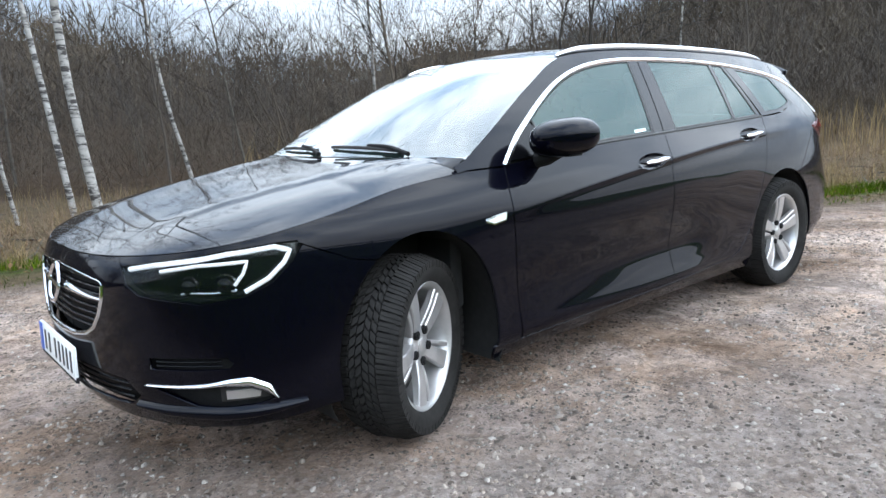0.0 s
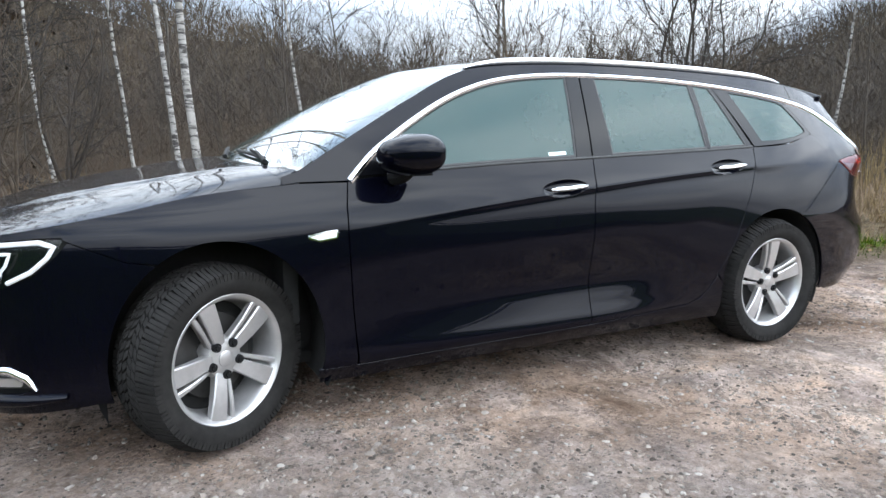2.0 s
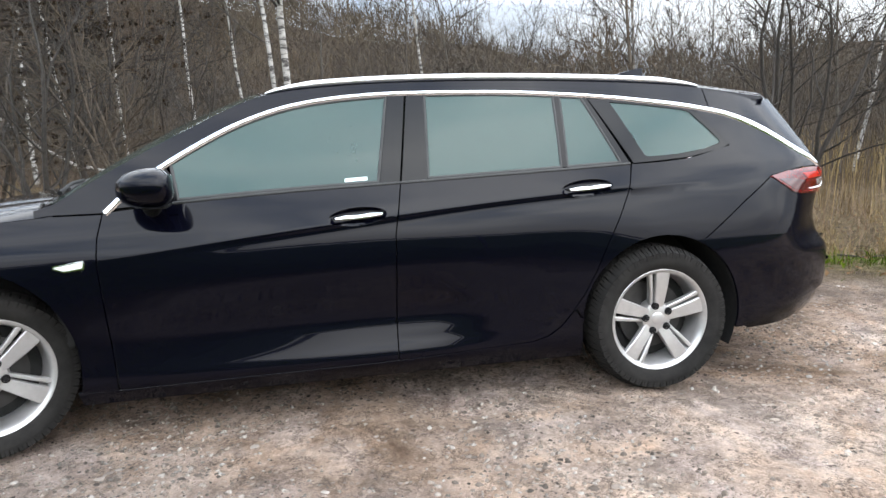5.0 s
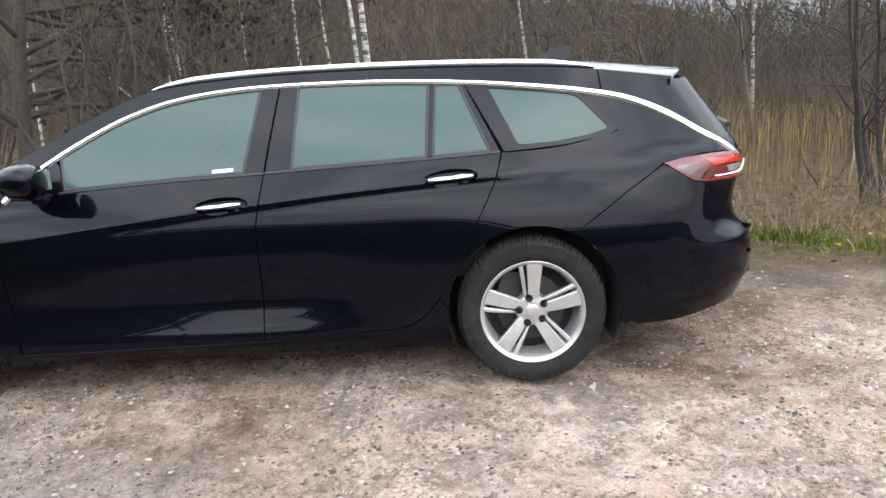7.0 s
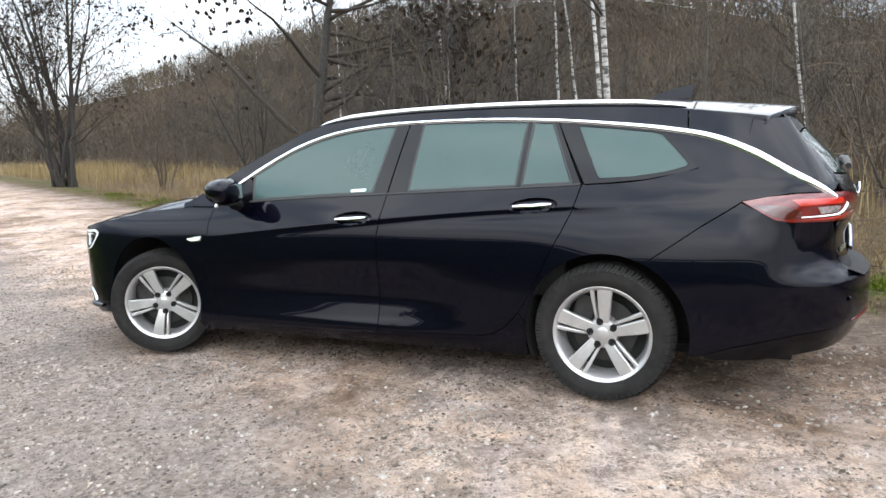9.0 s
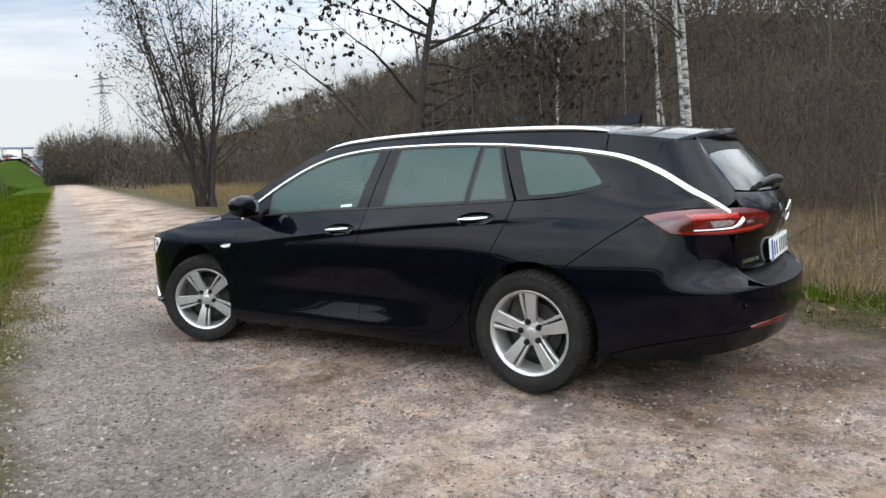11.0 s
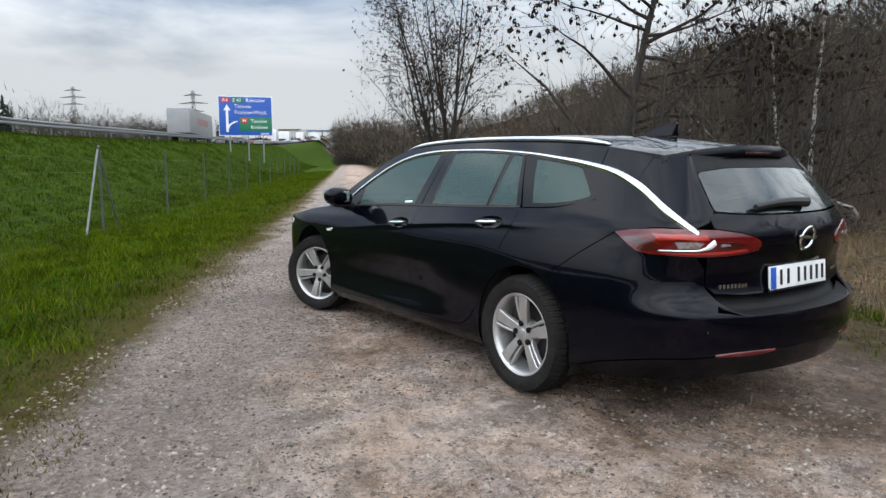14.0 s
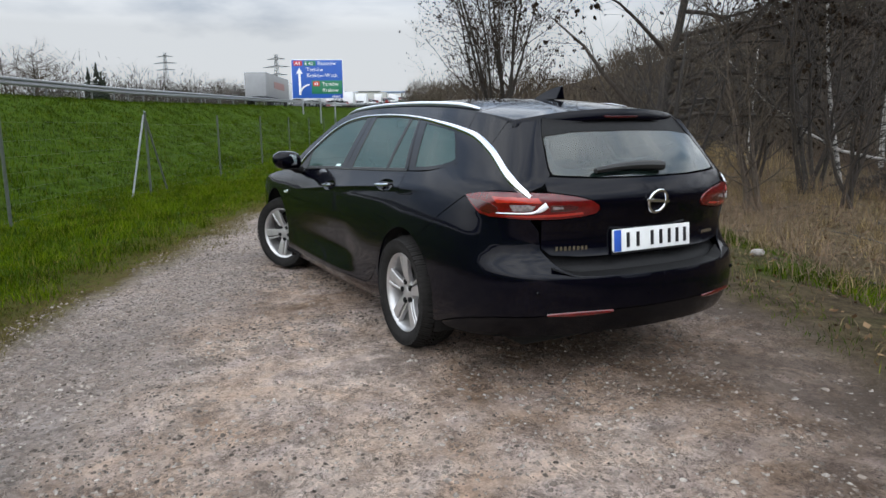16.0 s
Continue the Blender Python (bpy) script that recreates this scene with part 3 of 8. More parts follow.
def door_panels(m):
    side = "near" if not m else "far"
    d = sheet_part("front_door", sheet(BODY, shrink(front_door_poly), 0.028, rows=crease_rows, holes=[handle_cup(*HANDLES[0])], mirror=m), PAINT, car, "glossy black door with a sharp shoulder crease")
    r = sheet_part("rear_door", sheet(BODY, shrink(rear_door_poly), 0.028, rows=crease_rows, holes=[handle_cup(*HANDLES[1])], mirror=m), PAINT, car, "glossy black door with dust low down")
    sheet_part("sill", sheet(BODY, shrink(sill_poly), 0.03, mirror=m), PAINT, car)
    sheet_part("front_fender", sheet(BODY, shrink(fender_poly), 0.028, mirror=m), PAINT, car)
    sheet_part("rear_quarter_panel", sheet(BODY, shrink(quarter_poly), 0.028, rows=crease_rows[3:4] + crease_rows[6:7], mirror=m), PAINT, car)
    # pillar between windscreen and window line, running on into the roof edge
    top = line_of(roof_edge, 1.10, -1.795, 60)
    low = line_of(lambda x: dlo_top(x) + 0.006, -1.795, 0.908, 60)
    sheet_part("roof_side_rail", sheet(BODY, shrink(top + low + [(0.918, 0.951), (1.03, 0.951), (1.108, 0.951), (1.165, 0.943), (1.168, 0.972)], 0.001), 0.03, mirror=m), PAINT, car)
    sheet_part("spoiler_side", sheet(BODY, shrink(line_of(roof_edge, -1.80, -2.13, 12) + [(-2.09, 1.24), (-2.07, 1.188)] + line_of(lambda x: dlo_top(x) + 0.008, -2.06, -1.80, 10), 0.001), 0.025, mirror=m), PAINT, car)
    for target, (at_x, at_z) in zip((d, r), HANDLES):
        door_handle(target, at_x, at_z, m)


def door_handle(door, x0, z0, m):
    tilt = TILT

    def bowl(a, b):
        rr = ((a - x0) / 0.124) ** 2 + ((b - z0 + (a - x0) * tilt) / 0.039) ** 2
        return body(a, b, -0.002 - 0.026 * np.clip(1 - rr, 0, 1) ** 0.6)

    sheet_part("handle_recess", sheet(bowl, handle_cup(x0, z0, 0.003), 0.012, 0.0, mirror=m), PAINT, door)
    bm = bmesh.new()
    n, s = 22, 10
    rings = []
    for i in range(n + 1):
        t = i / n
        x = x0 - 0.108 + 0.21 * t
        z = z0 - (x - x0) * tilt + 0.004
        p = body(x, z)[0]
        lift = 0.000 + 0.018 * math.sin(math.pi * t) ** 0.45
        hw = 0.017 * (math.sin(math.pi * min(max(t, 0.004), 0.996)) ** 0.45)
        ring = []
        for k in range(s):
            a = 2 * math.pi * k / s
            ring.append(bm.verts.new((p[0], (p[1] + lift + 0.011 * math.sin(a)) * (-1 if m else 1), z + hw * math.cos(a))))
        rings.append(ring)
    for a, b in zip(rings, rings[1:]):
        for k in range(s):
            bm.faces.new((a[k], a[(k + 1) % s], b[(k + 1) % s], b[k]))
    bm.faces.new(rings[0])
    bm.faces.new(rings[-1])
    part("handle_bar", bm, GLOSS_BLACK, door, "black door handle", angle=70)
    line = [(x, z0 - (x - x0) * tilt + 0.004) for x in np.linspace(x0 - 0.100, x0 + 0.094, 24)]
    ribbon(lambda a, b: body(a, b, 0.0275), line, 0.019 * np.sin(np.linspace(0.12, math.pi - 0.12, 24)) ** 0.4, 0.004, door, CHROME, "handle_strip", "chrome strip on the handle", m)


mirrored(door_panels)

# window areas
def glass_poly(a_top, a_bot, b_top, b_bot, lo=0.012, hi=0.014):
    """Between two slanted edges; each edge is given by its x at the top and at the belt."""
    n = 16
    bot = [(x, belt(x) + lo) for x in np.linspace(a_bot, b_bot, n)]
    top = [(x, dlo_top(x) - hi) for x in np.linspace(b_top, a_top, n)]
    return bot + top


front_glass = [(x, belt(x) + 0.012) for x in np.linspace(0.64, -0.160, 16)] + [(x, dlo_top(x) - 0.016) for x in np.linspace(-0.230, 0.665, 24)]
rear_glass = glass_poly(-0.400, -0.373, -0.996, -0.975)
fixed_glass = glass_poly(-1.026, -1.003, -1.128, -1.256)
quarter_glass = [(-1.262, 1.328), (-1.45, 1.308), (-1.63, 1.284), (-1.675, 1.272), (-1.745, 1.20), (-1.80, 1.135), (-1.79, 1.122), (-1.70, 1.10), (-1.55, 1.082), (-1.395, 1.076), (-1.38, 1.085)]
quarter_frame = [(-1.158, 1.348), (-1.30, 1.336), (-1.5, 1.311), (-1.68, 1.290), (-1.72, 1.265), (-1.845, 1.128), (-1.845, 1.114), (-1.78, 1.094), (-1.6, 1.066), (-1.45, 1.056), (-1.318, 1.05)]
b_pillar_a = [(-0.236, dlo_top(-0.23) - 0.012), (-0.165, belt(-0.16) + 0.008), (-0.250, belt(-0.25) + 0.006), (-0.312, dlo_top(-0.31) - 0.012)]
b_pillar_b = [(-0.319, dlo_top(-0.32) - 0.012), (-0.257, belt(-0.25) + 0.006), (-0.369, belt(-0.37) + 0.008), (-0.396, dlo_top(-0.4) - 0.012)]
divider = [(-0.998, dlo_top(-1.0) - 0.014), (-0.977, belt(-0.98) + 0.012), (-1.001, belt(-1.0) + 0.012), (-1.024, dlo_top(-1.02) - 0.014)]
c_frame = [(-1.130, dlo_top(-1.1) - 0.014), (-1.26, belt(-1.26) + 0.01), (-1.300, belt(-1.3) + 0.006), (-1.152, dlo_top(-1.15) - 0.012)]
mirror_base = [(0.880, 0.966), (0.79, 1.044), (0.685, 1.112), (0.667, 1.09), (0.645, 0.99), (0.66, 0.978)]


def window_parts(m):
    inn = lambda a, b: body(a, b, -0.006)
    trim = lambda a, b: body(a, b, -0.001)
    for name, poly in (("front_window", front_glass), ("rear_window_pane", rear_glass), ("fixed_window", fixed_glass), ("quarter_window", quarter_glass)):
        ob = sheet_part(name, sheet(inn, poly, 0.04, 0.0, mirror=m), GLASS, car, "pale green tinted side glass")
        edge = np.array(dense(poly, 0.02))
        e2 = np.vstack([edge, edge[:2]])
        if name != "quarter_window":
            ribbon(lambda a, b: body(a, b, -0.005), e2, 0.014, 0.004, ob, RUBBER_SEAL, "seal", "", m)
    for name, poly in (("b_pillar_trim", b_pillar_a), ("b_pillar_trim", b_pillar_b), ("c_pillar_trim", c_frame), ("window_divider", divider), ("mirror_mount", mirror_base)):
        sheet_part(name, sheet(trim, shrink(poly, 0.001), 0.05, 0.01, mirror=m), GLOSS_BLACK, car)
    sheet_part("quarter_window_frame", sheet(trim, shrink(quarter_frame, 0.001), 0.04, 0.012, holes=[quarter_glass[::-1]], mirror=m), GLOSS_BLACK, car)
    # chrome line over the windows
    xs = np.linspace(0.911, -2.475, 120)
    line = [(x, dlo_top(x) - 0.004) for x in xs]
    w = np.interp(xs, [-2.47, -2.1, -1.8, -1.2, 0.3, 0.911], [0.034, 0.036, 0.027, 0.018, 0.020, 0.027])
    ribbon(BODY, line, w, 0.009, car, CHROME, "chrome_window_line", "polished chrome strip over the side windows", m)
    ribbon(BODY, [(x, belt(x) + 0.003) for x in np.linspace(0.66, -1.30, 50)], 0.012, 0.004, car, RUBBER_SEAL, "belt_seal", "", m)


mirrored(window_parts)


# roof, spoiler, bonnet, windscreen
def roof_fn(x, y):
    x, y = np.atleast_1d(np.asarray(x, float)), np.atleast_1d(np.asarray(y, float))
    e = body(np.clip(x, -2.15, 1.1), roof_edge(x))
    v = np.abs(y) / np.maximum(e[:, 1], 0.05)
    zc, ze = roof_mid(x), e[:, 2]
    return np.column_stack([x, y, ze + (zc - ze) * (1 - np.abs(v) ** 2.3)])


def roof_outline(x0, x1, n=40):
    left = [(x, float(body(x, roof_edge(x))[0, 1]) - 0.001) for x in np.linspace(x0, x1, n)]
    return left


ws_x = lambda a, b: (1.19 - 0.085 * a * a) * (1 - b) + (0.355 - 0.05 * a * a) * b
ws_z = lambda a, b: (1.002 - 0.002 * a * a) * (1 - b) + (1.424 - 0.032 * a * a) * b + 0.035 * 4 * b * (1 - b) * (1 - 0.35 * a * a)


def windscreen_fn(a, b):
    a, b = np.atleast_1d(np.asarray(a, float)), np.atleast_1d(np.asarray(b, float))
    x1, z1 = ws_x(1.0, b), ws_z(1.0, b)
    ye = body(np.clip(x1, -1, 1.1), roof_edge(np.clip(x1, -2, 1.1)))[:, 1] - 0.002
    z = ws_z(a, b)
    zr = roof_edge(np.clip(x1, -2, 1.1))
    z = z + (zr - z1) * np.abs(a) ** 3
    return np.column_stack([ws_x(a, b), a * ye, z])


roof_head = [(float(ws_x(a, 1.0)) - 0.004, float(windscreen_fn(a, 1.0)[0, 1])) for a in np.linspace(-1, 1, 17)]
ro = roof_outline(0.28, -1.795)
roof_poly = roof_head + ro + [(x, -y) for x, y in ro[::-1]]
sheet_part("roof", sheet(roof_fn, roof_poly, 0.05, 0.012), PAINT, car, "glossy black roof reflecting bare branches")
sheet_part("headliner", sheet(lambda x, y: roof_fn(x, y) - np.array((0, 0, 0.03)), roof_poly, 0.12, 0, flip=True), HEADLINER, car)

so = roof_outline(-1.803, -2.13, 10)
trail = [(-2.275 + 0.17 * (abs(y) / 0.60) ** 2.2, y) for y in np.linspace(0.585, -0.585, 21)]
spoil_poly = so + trail + [(x, -y) for x, y in so[::-1]]


def spoiler_fn(x, y):
    p = roof_fn(x, y)
    lift = np.clip((-np.atleast_1d(x) - 1.85) / 0.45, 0, 1)
    p[:, 2] += 0.012 * lift**2
    return p


spoiler = sheet_part("roof_spoiler", sheet(spoiler_fn, spoil_poly, 0.035, 0.055), PAINT, car, "black spoiler over the rear window")
sheet_part("underside", sheet(lambda x, y: spoiler_fn(x, y) - np.array((0, 0, 0.020)) - np.column_stack([np.zeros(np.size(x)), np.zeros(np.size(x)), 0.035 + 0.03 * np.clip((np.atleast_1d(x) + 2.29) / 0.3, 0, 1)]), spoil_poly, 0.06, 0, flip=True), GLOSS_BLACK, spoiler)
part("brake_lamp", bm_box(0.02, 0.22, 0.012, (-2.262, 0, 1.345), 0.003), DARK_RED, spoiler, "smoked red high brake lamp")

ws_poly = [(a, 0.0) for a in np.linspace(-1, 1, 20)] + [(1, b) for b in np.linspace(0, 1, 14)[1:]] + [(a, 1.0) for a in np.linspace(1, -1, 20)[1:]] + [(-1, b) for b in np.linspace(1, 0, 14)[1:-1]]
windscreen = sheet_part("windscreen", sheet(windscreen_fn, ws_poly, 0.06, 0, flip=False), WINDSHIELD, car, "windscreen reflecting a bright cloudy sky")
band = [(a, 0.0) for a in np.linspace(-1, 1, 20)] + [(1, 1.0)] + [(a, 1.0) for a in np.linspace(1, -1, 20)[1:]]
hole = [(a * 0.965, 0.07) for a in np.linspace(-1, 1, 20)] + [(a * 0.96, 0.965) for a in np.linspace(1, -1, 20)]
sheet_part("black_band", sheet(lambda a, b: windscreen_fn(a, b) - np.array((0.004, 0, 0.004)), ws_poly, 0.06, 0, holes=[hole[::-1]]), GLOSS_BLACK, windscreen)

# bonnet
E_Q = np.linspace(1.10, Q_FRONT, 140)
E_P = body(E_Q, hood_edge(E_Q))
hood_mid = curve([(1.05, 1.008), (1.3, 0.992), (1.6, 0.958), (1.9, 0.905), (2.1, 0.858), (2.25, 0.812), (2.345, 0.776)])
_o = np.argsort(E_P[:, 0])


def hood_fn(x, y):
    x, y = np.atleast_1d(np.asarray(x, float)), np.atleast_1d(np.asarray(y, float))
    ye = np.interp(x, E_P[_o, 0], E_P[_o, 1])
    ze = np.interp(x, E_P[_o, 0], E_P[_o, 2])
    v = np.clip(np.abs(y) / np.maximum(ye, 0.03), 0, 1.2)
    zc = np.maximum(hood_mid(x), ze)
    z = ze + (zc - ze) * (1 - v ** (3.0 + 5.0 * np.clip((1.55 - x) / 0.40, 0, 1)))
    # two raised lines that run towards the badge
    yr = 0.56 - 0.22 * np.clip((x - 1.1) / 1.15, 0, 1)
    fade = np.clip((x - 1.05) / 0.2, 0, 1) * np.clip((2.25 - x) / 0.3, 0, 1)
    d = np.abs(y) - yr
    z = z + fade * 0.007 * np.where(d < 0, np.exp(-((d / 0.10) ** 2)), np.exp(-((d / 0.035) ** 2)))
    return np.column_stack([x, y, z])


k = np.arange(0, 140, 2)
edge_l = [(E_P[i, 0], E_P[i, 1] - 0.002) for i in k] + [(E_P[-1, 0] - 0.002, 0.0)]
hood_poly = edge_l + [(x, -y) for x, y in edge_l[-2::-1]] + [(1.10 + 0.11 * (1 - (y / 0.8) ** 2), y) for y in np.linspace(-0.74, 0.74, 24)]
sheet_part("bonnet", sheet(hood_fn, hood_poly, 0.035, 0.014), PAINT, car, "glossy black bonnet with two raised lines")
# cowl under the screen
bm = bmesh.new()
prev = None
for y in np.linspace(-0.70, 0.70, 33):
    x0, x1 = 1.215 - 0.11 * (y / 0.8) ** 2, 1.165 - 0.085 * (y / 0.8) ** 2
    pair = [bm.verts.new((x0 + 0.03, y, 0.975)), bm.verts.new((x0, y, 0.990)), bm.verts.new((x1 + 0.02, y, 1.000)), bm.verts.new((x1 - 0.03, y, 1.004))]
    if prev:
        for i in range(3):
            bm.faces.new((prev[i], prev[i + 1], pair[i + 1], pair[i]))
    prev = pair
part("cowl_panel", bm, MATT_BLACK, car)
# painted corners between screen, bonnet and pillar
for sgn in (1, -1):
    bm = bmesh.new()
    prev = None
    for a in np.linspace(0.84, 0.998, 9):
        p = windscreen_fn(a, 0.0)[0] + np.array((0.0, 0.0, 0.004))
        x1 = p[0] + 0.055
        row = [p, p + np.array((0.022, 0, -0.012)), np.array((x1, p[1], float(hood_fn(x1, p[1])[0, 2]) + 0.001))]
        row = [bm.verts.new((q[0], q[1] * sgn, q[2])) for q in row]
        if prev:
            for i in range(2):
                bm.faces.new((prev[i], prev[i + 1], row[i + 1], row[i]))
        prev = row
    part("scuttle_corner", bm, PAINT, car, angle=60)


def wiper(y0, y1, lift):
    bm = bmesh.new()
    a = Vector((1.20 - 0.1 * (y0 / 0.8) ** 2, y0, 1.015))
    f = lambda y, b, up: Vector(windscreen_fn(y / 0.8, b)[0]) + Vector((0.012, 0, 0.018)) * up
    mid = f((y0 + y1) / 2, 0.06, 0.9)
    tube(bm, [a, a.lerp(mid, 0.5) + Vector((0, 0, 0.012)), mid], [0.011, 0.009, 0.007], 8)
    w = part("wiper", bm, MATT_BLACK, car)
    bm = bmesh.new()
    tube(bm, [f(y0 + (y1 - y0) * (0.12 + 0.88 * t), 0.035 + lift * t, 0.45 + 0.25 * math.sin(math.pi * t)) for t in np.linspace(0, 1, 12)], 0.008, 6)
    part("blade", bm, RUBBER_SEAL, w)


wiper(0.52, -0.08, 0.025)
wiper(-0.12, -0.66, 0.025)


# tail: bumper, tailgate, lamps
lamp_top = [(-2.035, 0.963), (-2.14, 0.980), (-2.28, 0.990), (q_rear(0.70), 0.990), (q_rear(0.60), 0.986), (q_rear(0.48), 0.968), (q_rear(0.40), 0.948), (q_rear(0.36), 0.925)]
lamp_low = [(q_rear(0.355), 0.905), (q_rear(0.37), 0.885), (q_rear(0.44), 0.872), (q_rear(0.55), 0.862), (q_rear(0.70), 0.862), (-2.24, 0.868), (-2.17, 0.880), (-2.10, 0.922)]
lamp_poly = lamp_top + lamp_low
bump_top = [(-1.618, 0.692), (-1.715, 0.758), (-1.855, 0.853), (-2.03, 0.957)] + [lamp_low[k] for k in (7, 6, 5, 4)] + [(q_rear(0.655), 0.80), (q_rear(0.65), 0.715), (q_rear(0.60), 0.66), (q_rear(0.54), 0.615), (q_rear(0.48), 0.595), (q_rear(0.25), 0.588), (Q_REAR, 0.586)]
bump_low = [(Q_REAR, 0.42), (q_rear(0.4), 0.42), (q_rear(0.66), 0.40), (-2.28, 0.375), (-2.15, 0.350), (-2.0, 0.315), (-1.84, 0.262), (-1.805, 0.262)]
bumper_poly = bump_top + bump_low + arch(*REAR_ARCH, 190, 122, 14)
valance_poly = [(Q_REAR, 0.412), (q_rear(0.4), 0.412), (q_rear(0.66), 0.392), (-2.28, 0.367), (-2.15, 0.342), (-2.0, 0.307), (-1.86, 0.262), (-1.90, 0.245), (-2.1, 0.245), (q_rear(0.66), 0.285), (q_rear(0.4), 0.295), (Q_REAR, 0.295)]
gate_poly = [(Q_REAR, 1.045), (q_rear(0.3), 1.047), (q_rear(0.50), 1.055), (q_rear(0.60), 1.062), (q_rear(0.635), 1.045), (q_rear(0.618), 0.995)] + [(a, b + 0.004) for a, b in lamp_top[4:]] + [(q_rear(0.345), 0.905)] + [(a, b - 0.004) for a, b in lamp_low[1:4]] + [(q_rear(0.645), 0.855), (q_rear(0.645), 0.72), (q_rear(0.60), 0.685), (q_rear(0.45), 0.672), (Q_REAR, 0.668)]
rear_glass_poly = [(Q_REAR, 1.052), (q_rear(0.3), 1.054), (q_rear(0.50), 1.062), (q_rear(0.585), 1.070), (q_rear(0.60), 1.10), (q_rear(0.618), 1.238), (q_rear(0.60), 1.250), (q_rear(0.4), 1.268), (Q_REAR, 1.272)]
d_pillar_poly = [(q_rear(0.60), 1.070), (q_rear(0.64), 1.02)] + [(x, dlo_top(x) + 0.012) for x in (-2.46, -2.40, -2.32, -2.22, -2.10, -2.07)] + [(-2.09, 1.24), (-2.13, 1.32), (q_rear(0.63), 1.33), (q_rear(0.63), 1.25), (q_rear(0.61), 1.10)]


def both(fn, poly, step=0.03, lip=0.012, **kw):
    return join_sheets(sheet(fn, poly, step, lip, **kw), sheet(fn, poly, step, lip, mirror=True, **kw))


rear_bumper = sheet_part("rear_bumper", both(BODY, shrink(bumper_poly, 0.0015), 0.03), PAINT, car, "glossy black rear bumper")
sheet_part("valance", both(lambda a, b: body(a, b, -0.012), valance_poly, 0.04), GLOSS_BLACK, rear_bumper, "black lower valance")
step_poly = [(Q_REAR, 0.70), (q_rear(0.45), 0.70), (q_rear(0.66), 0.73), (q_rear(0.66), 0.58), (q_rear(0.45), 0.56), (Q_REAR, 0.56)]
sheet_part("step_recess", both(lambda a, b: body(a, b, -0.065), step_poly, 0.05, 0), MATT_BLACK, rear_bumper)
bm = bmesh.new()
ring = []
for y in np.linspace(-0.60, 0.60, 31):
    p0, p1 = body(q_rear(abs(y)), 0.586)[0], body(q_rear(abs(y)), 0.60, -0.07)[0]
    sg = -1 if y < 0 else 1
    ring.append((bm.verts.new((p0[0], p0[1] * sg, 0.586 + max(0, abs(y) - 0.48) * 0.35)), bm.verts.new((p1[0], p1[1] * sg, 0.600 + max(0, abs(y) - 0.48) * 0.35))))
for a, b in zip(ring, ring[1:]):
    bm.faces.new((a[0], b[0], b[1], a[1]))
part("step_pad", bm, MATT_BLACK, rear_bumper)
for sg in (False, True):
    pts = [(q_rear(y), 0.412 - 0.006 * t) for t, y in zip(np.linspace(0, 1, 14), np.linspace(0.30, 0.62, 14))]
    ribbon(lambda a, b: body(a, b, -0.003), pts, 0.030 * np.sin(np.linspace(0.25, math.pi - 0.25, 14)) ** 0.5, 0.008, rear_bumper, RED_LENS, "reflector", "red reflector strip low in the bumper", sg)
    bm = lathe([(0.0, 0.006), (0.010, 0.006), (0.011, 0.0)], 14)
    p = body(q_rear(0.66), 0.515)[0]
    bmesh.ops.transform(bm, matrix=Matrix.Translation((p[0], p[1] * (-1 if sg else 1), p[2])) @ Matrix.Rotation(radians(90 + (-35 if sg else 35)), 4, "Z"), verts=bm.verts)
    part("parking_sensor", bm, GLOSS_BLACK, rear_bumper)

tailgate = sheet_part("tailgate", both(BODY, shrink(gate_poly, 0.0015), 0.03), PAINT, car, "glossy black tailgate")
sheet_part("rear_screen", both(lambda a, b: body(a, b, -0.004), rear_glass_poly, 0.04, 0), GLASS_DARK, tailgate, "dark rear screen reflecting clouds")
rim_hole = [(Q_REAR, 1.085), (q_rear(0.3), 1.087), (q_rear(0.50), 1.095), (q_rear(0.56), 1.115), (q_rear(0.585), 1.20), (q_rear(0.58), 1.235), (Q_REAR, 1.250)]
band = rear_glass_poly + [(Q_REAR, 1.250)] + rim_hole[::-1][1:]
# stands for the spoiler's underside; its shade is put into the matt black
recess_shade_poly = [(Q_REAR, 1.275), (q_rear(0.4), 1.271), (q_rear(0.60), 1.253), (q_rear(0.620), 1.241), (q_rear(0.625), 1.30), (q_rear(0.61), 1.345), (q_rear(0.4), 1.362), (Q_REAR, 1.366)]
sheet_part("spoiler_recess_shade", both(lambda a, b: body(a, b, -0.012), recess_shade_poly, 0.04, 0), MATT_BLACK, tailgate, "dull black sheet for the shaded recess under the spoiler")
sheet_part("screen_band", both(lambda a, b: body(a, b, -0.007), band, 0.04, 0), GLOSS_BLACK, tailgate)
for m in (False, True):
    sheet_part("d_pillar_trim", sheet(lambda a, b: body(a, b, -0.002), d_pillar_poly, 0.03, 0.01, mirror=m), PAINT, car)


# rear wiper
bm = bmesh.new()
f = lambda y, z, o: Vector(body(q_rear(abs(y)), z, o)[0] * ((1, -1, 1) if y < 0 else (1, 1, 1)))
tube(bm, [f(-0.08 + 0.44 * t, 1.098 + 0.012 * math.sin(math.pi * t) - 0.012 * t, 0.028) for t in np.linspace(0, 1, 12)], [0.026 - 0.012 * t for t in np.linspace(0, 1, 12)], 8)
part("rear_wiper", bm, RUBBER_SEAL, tailgate)

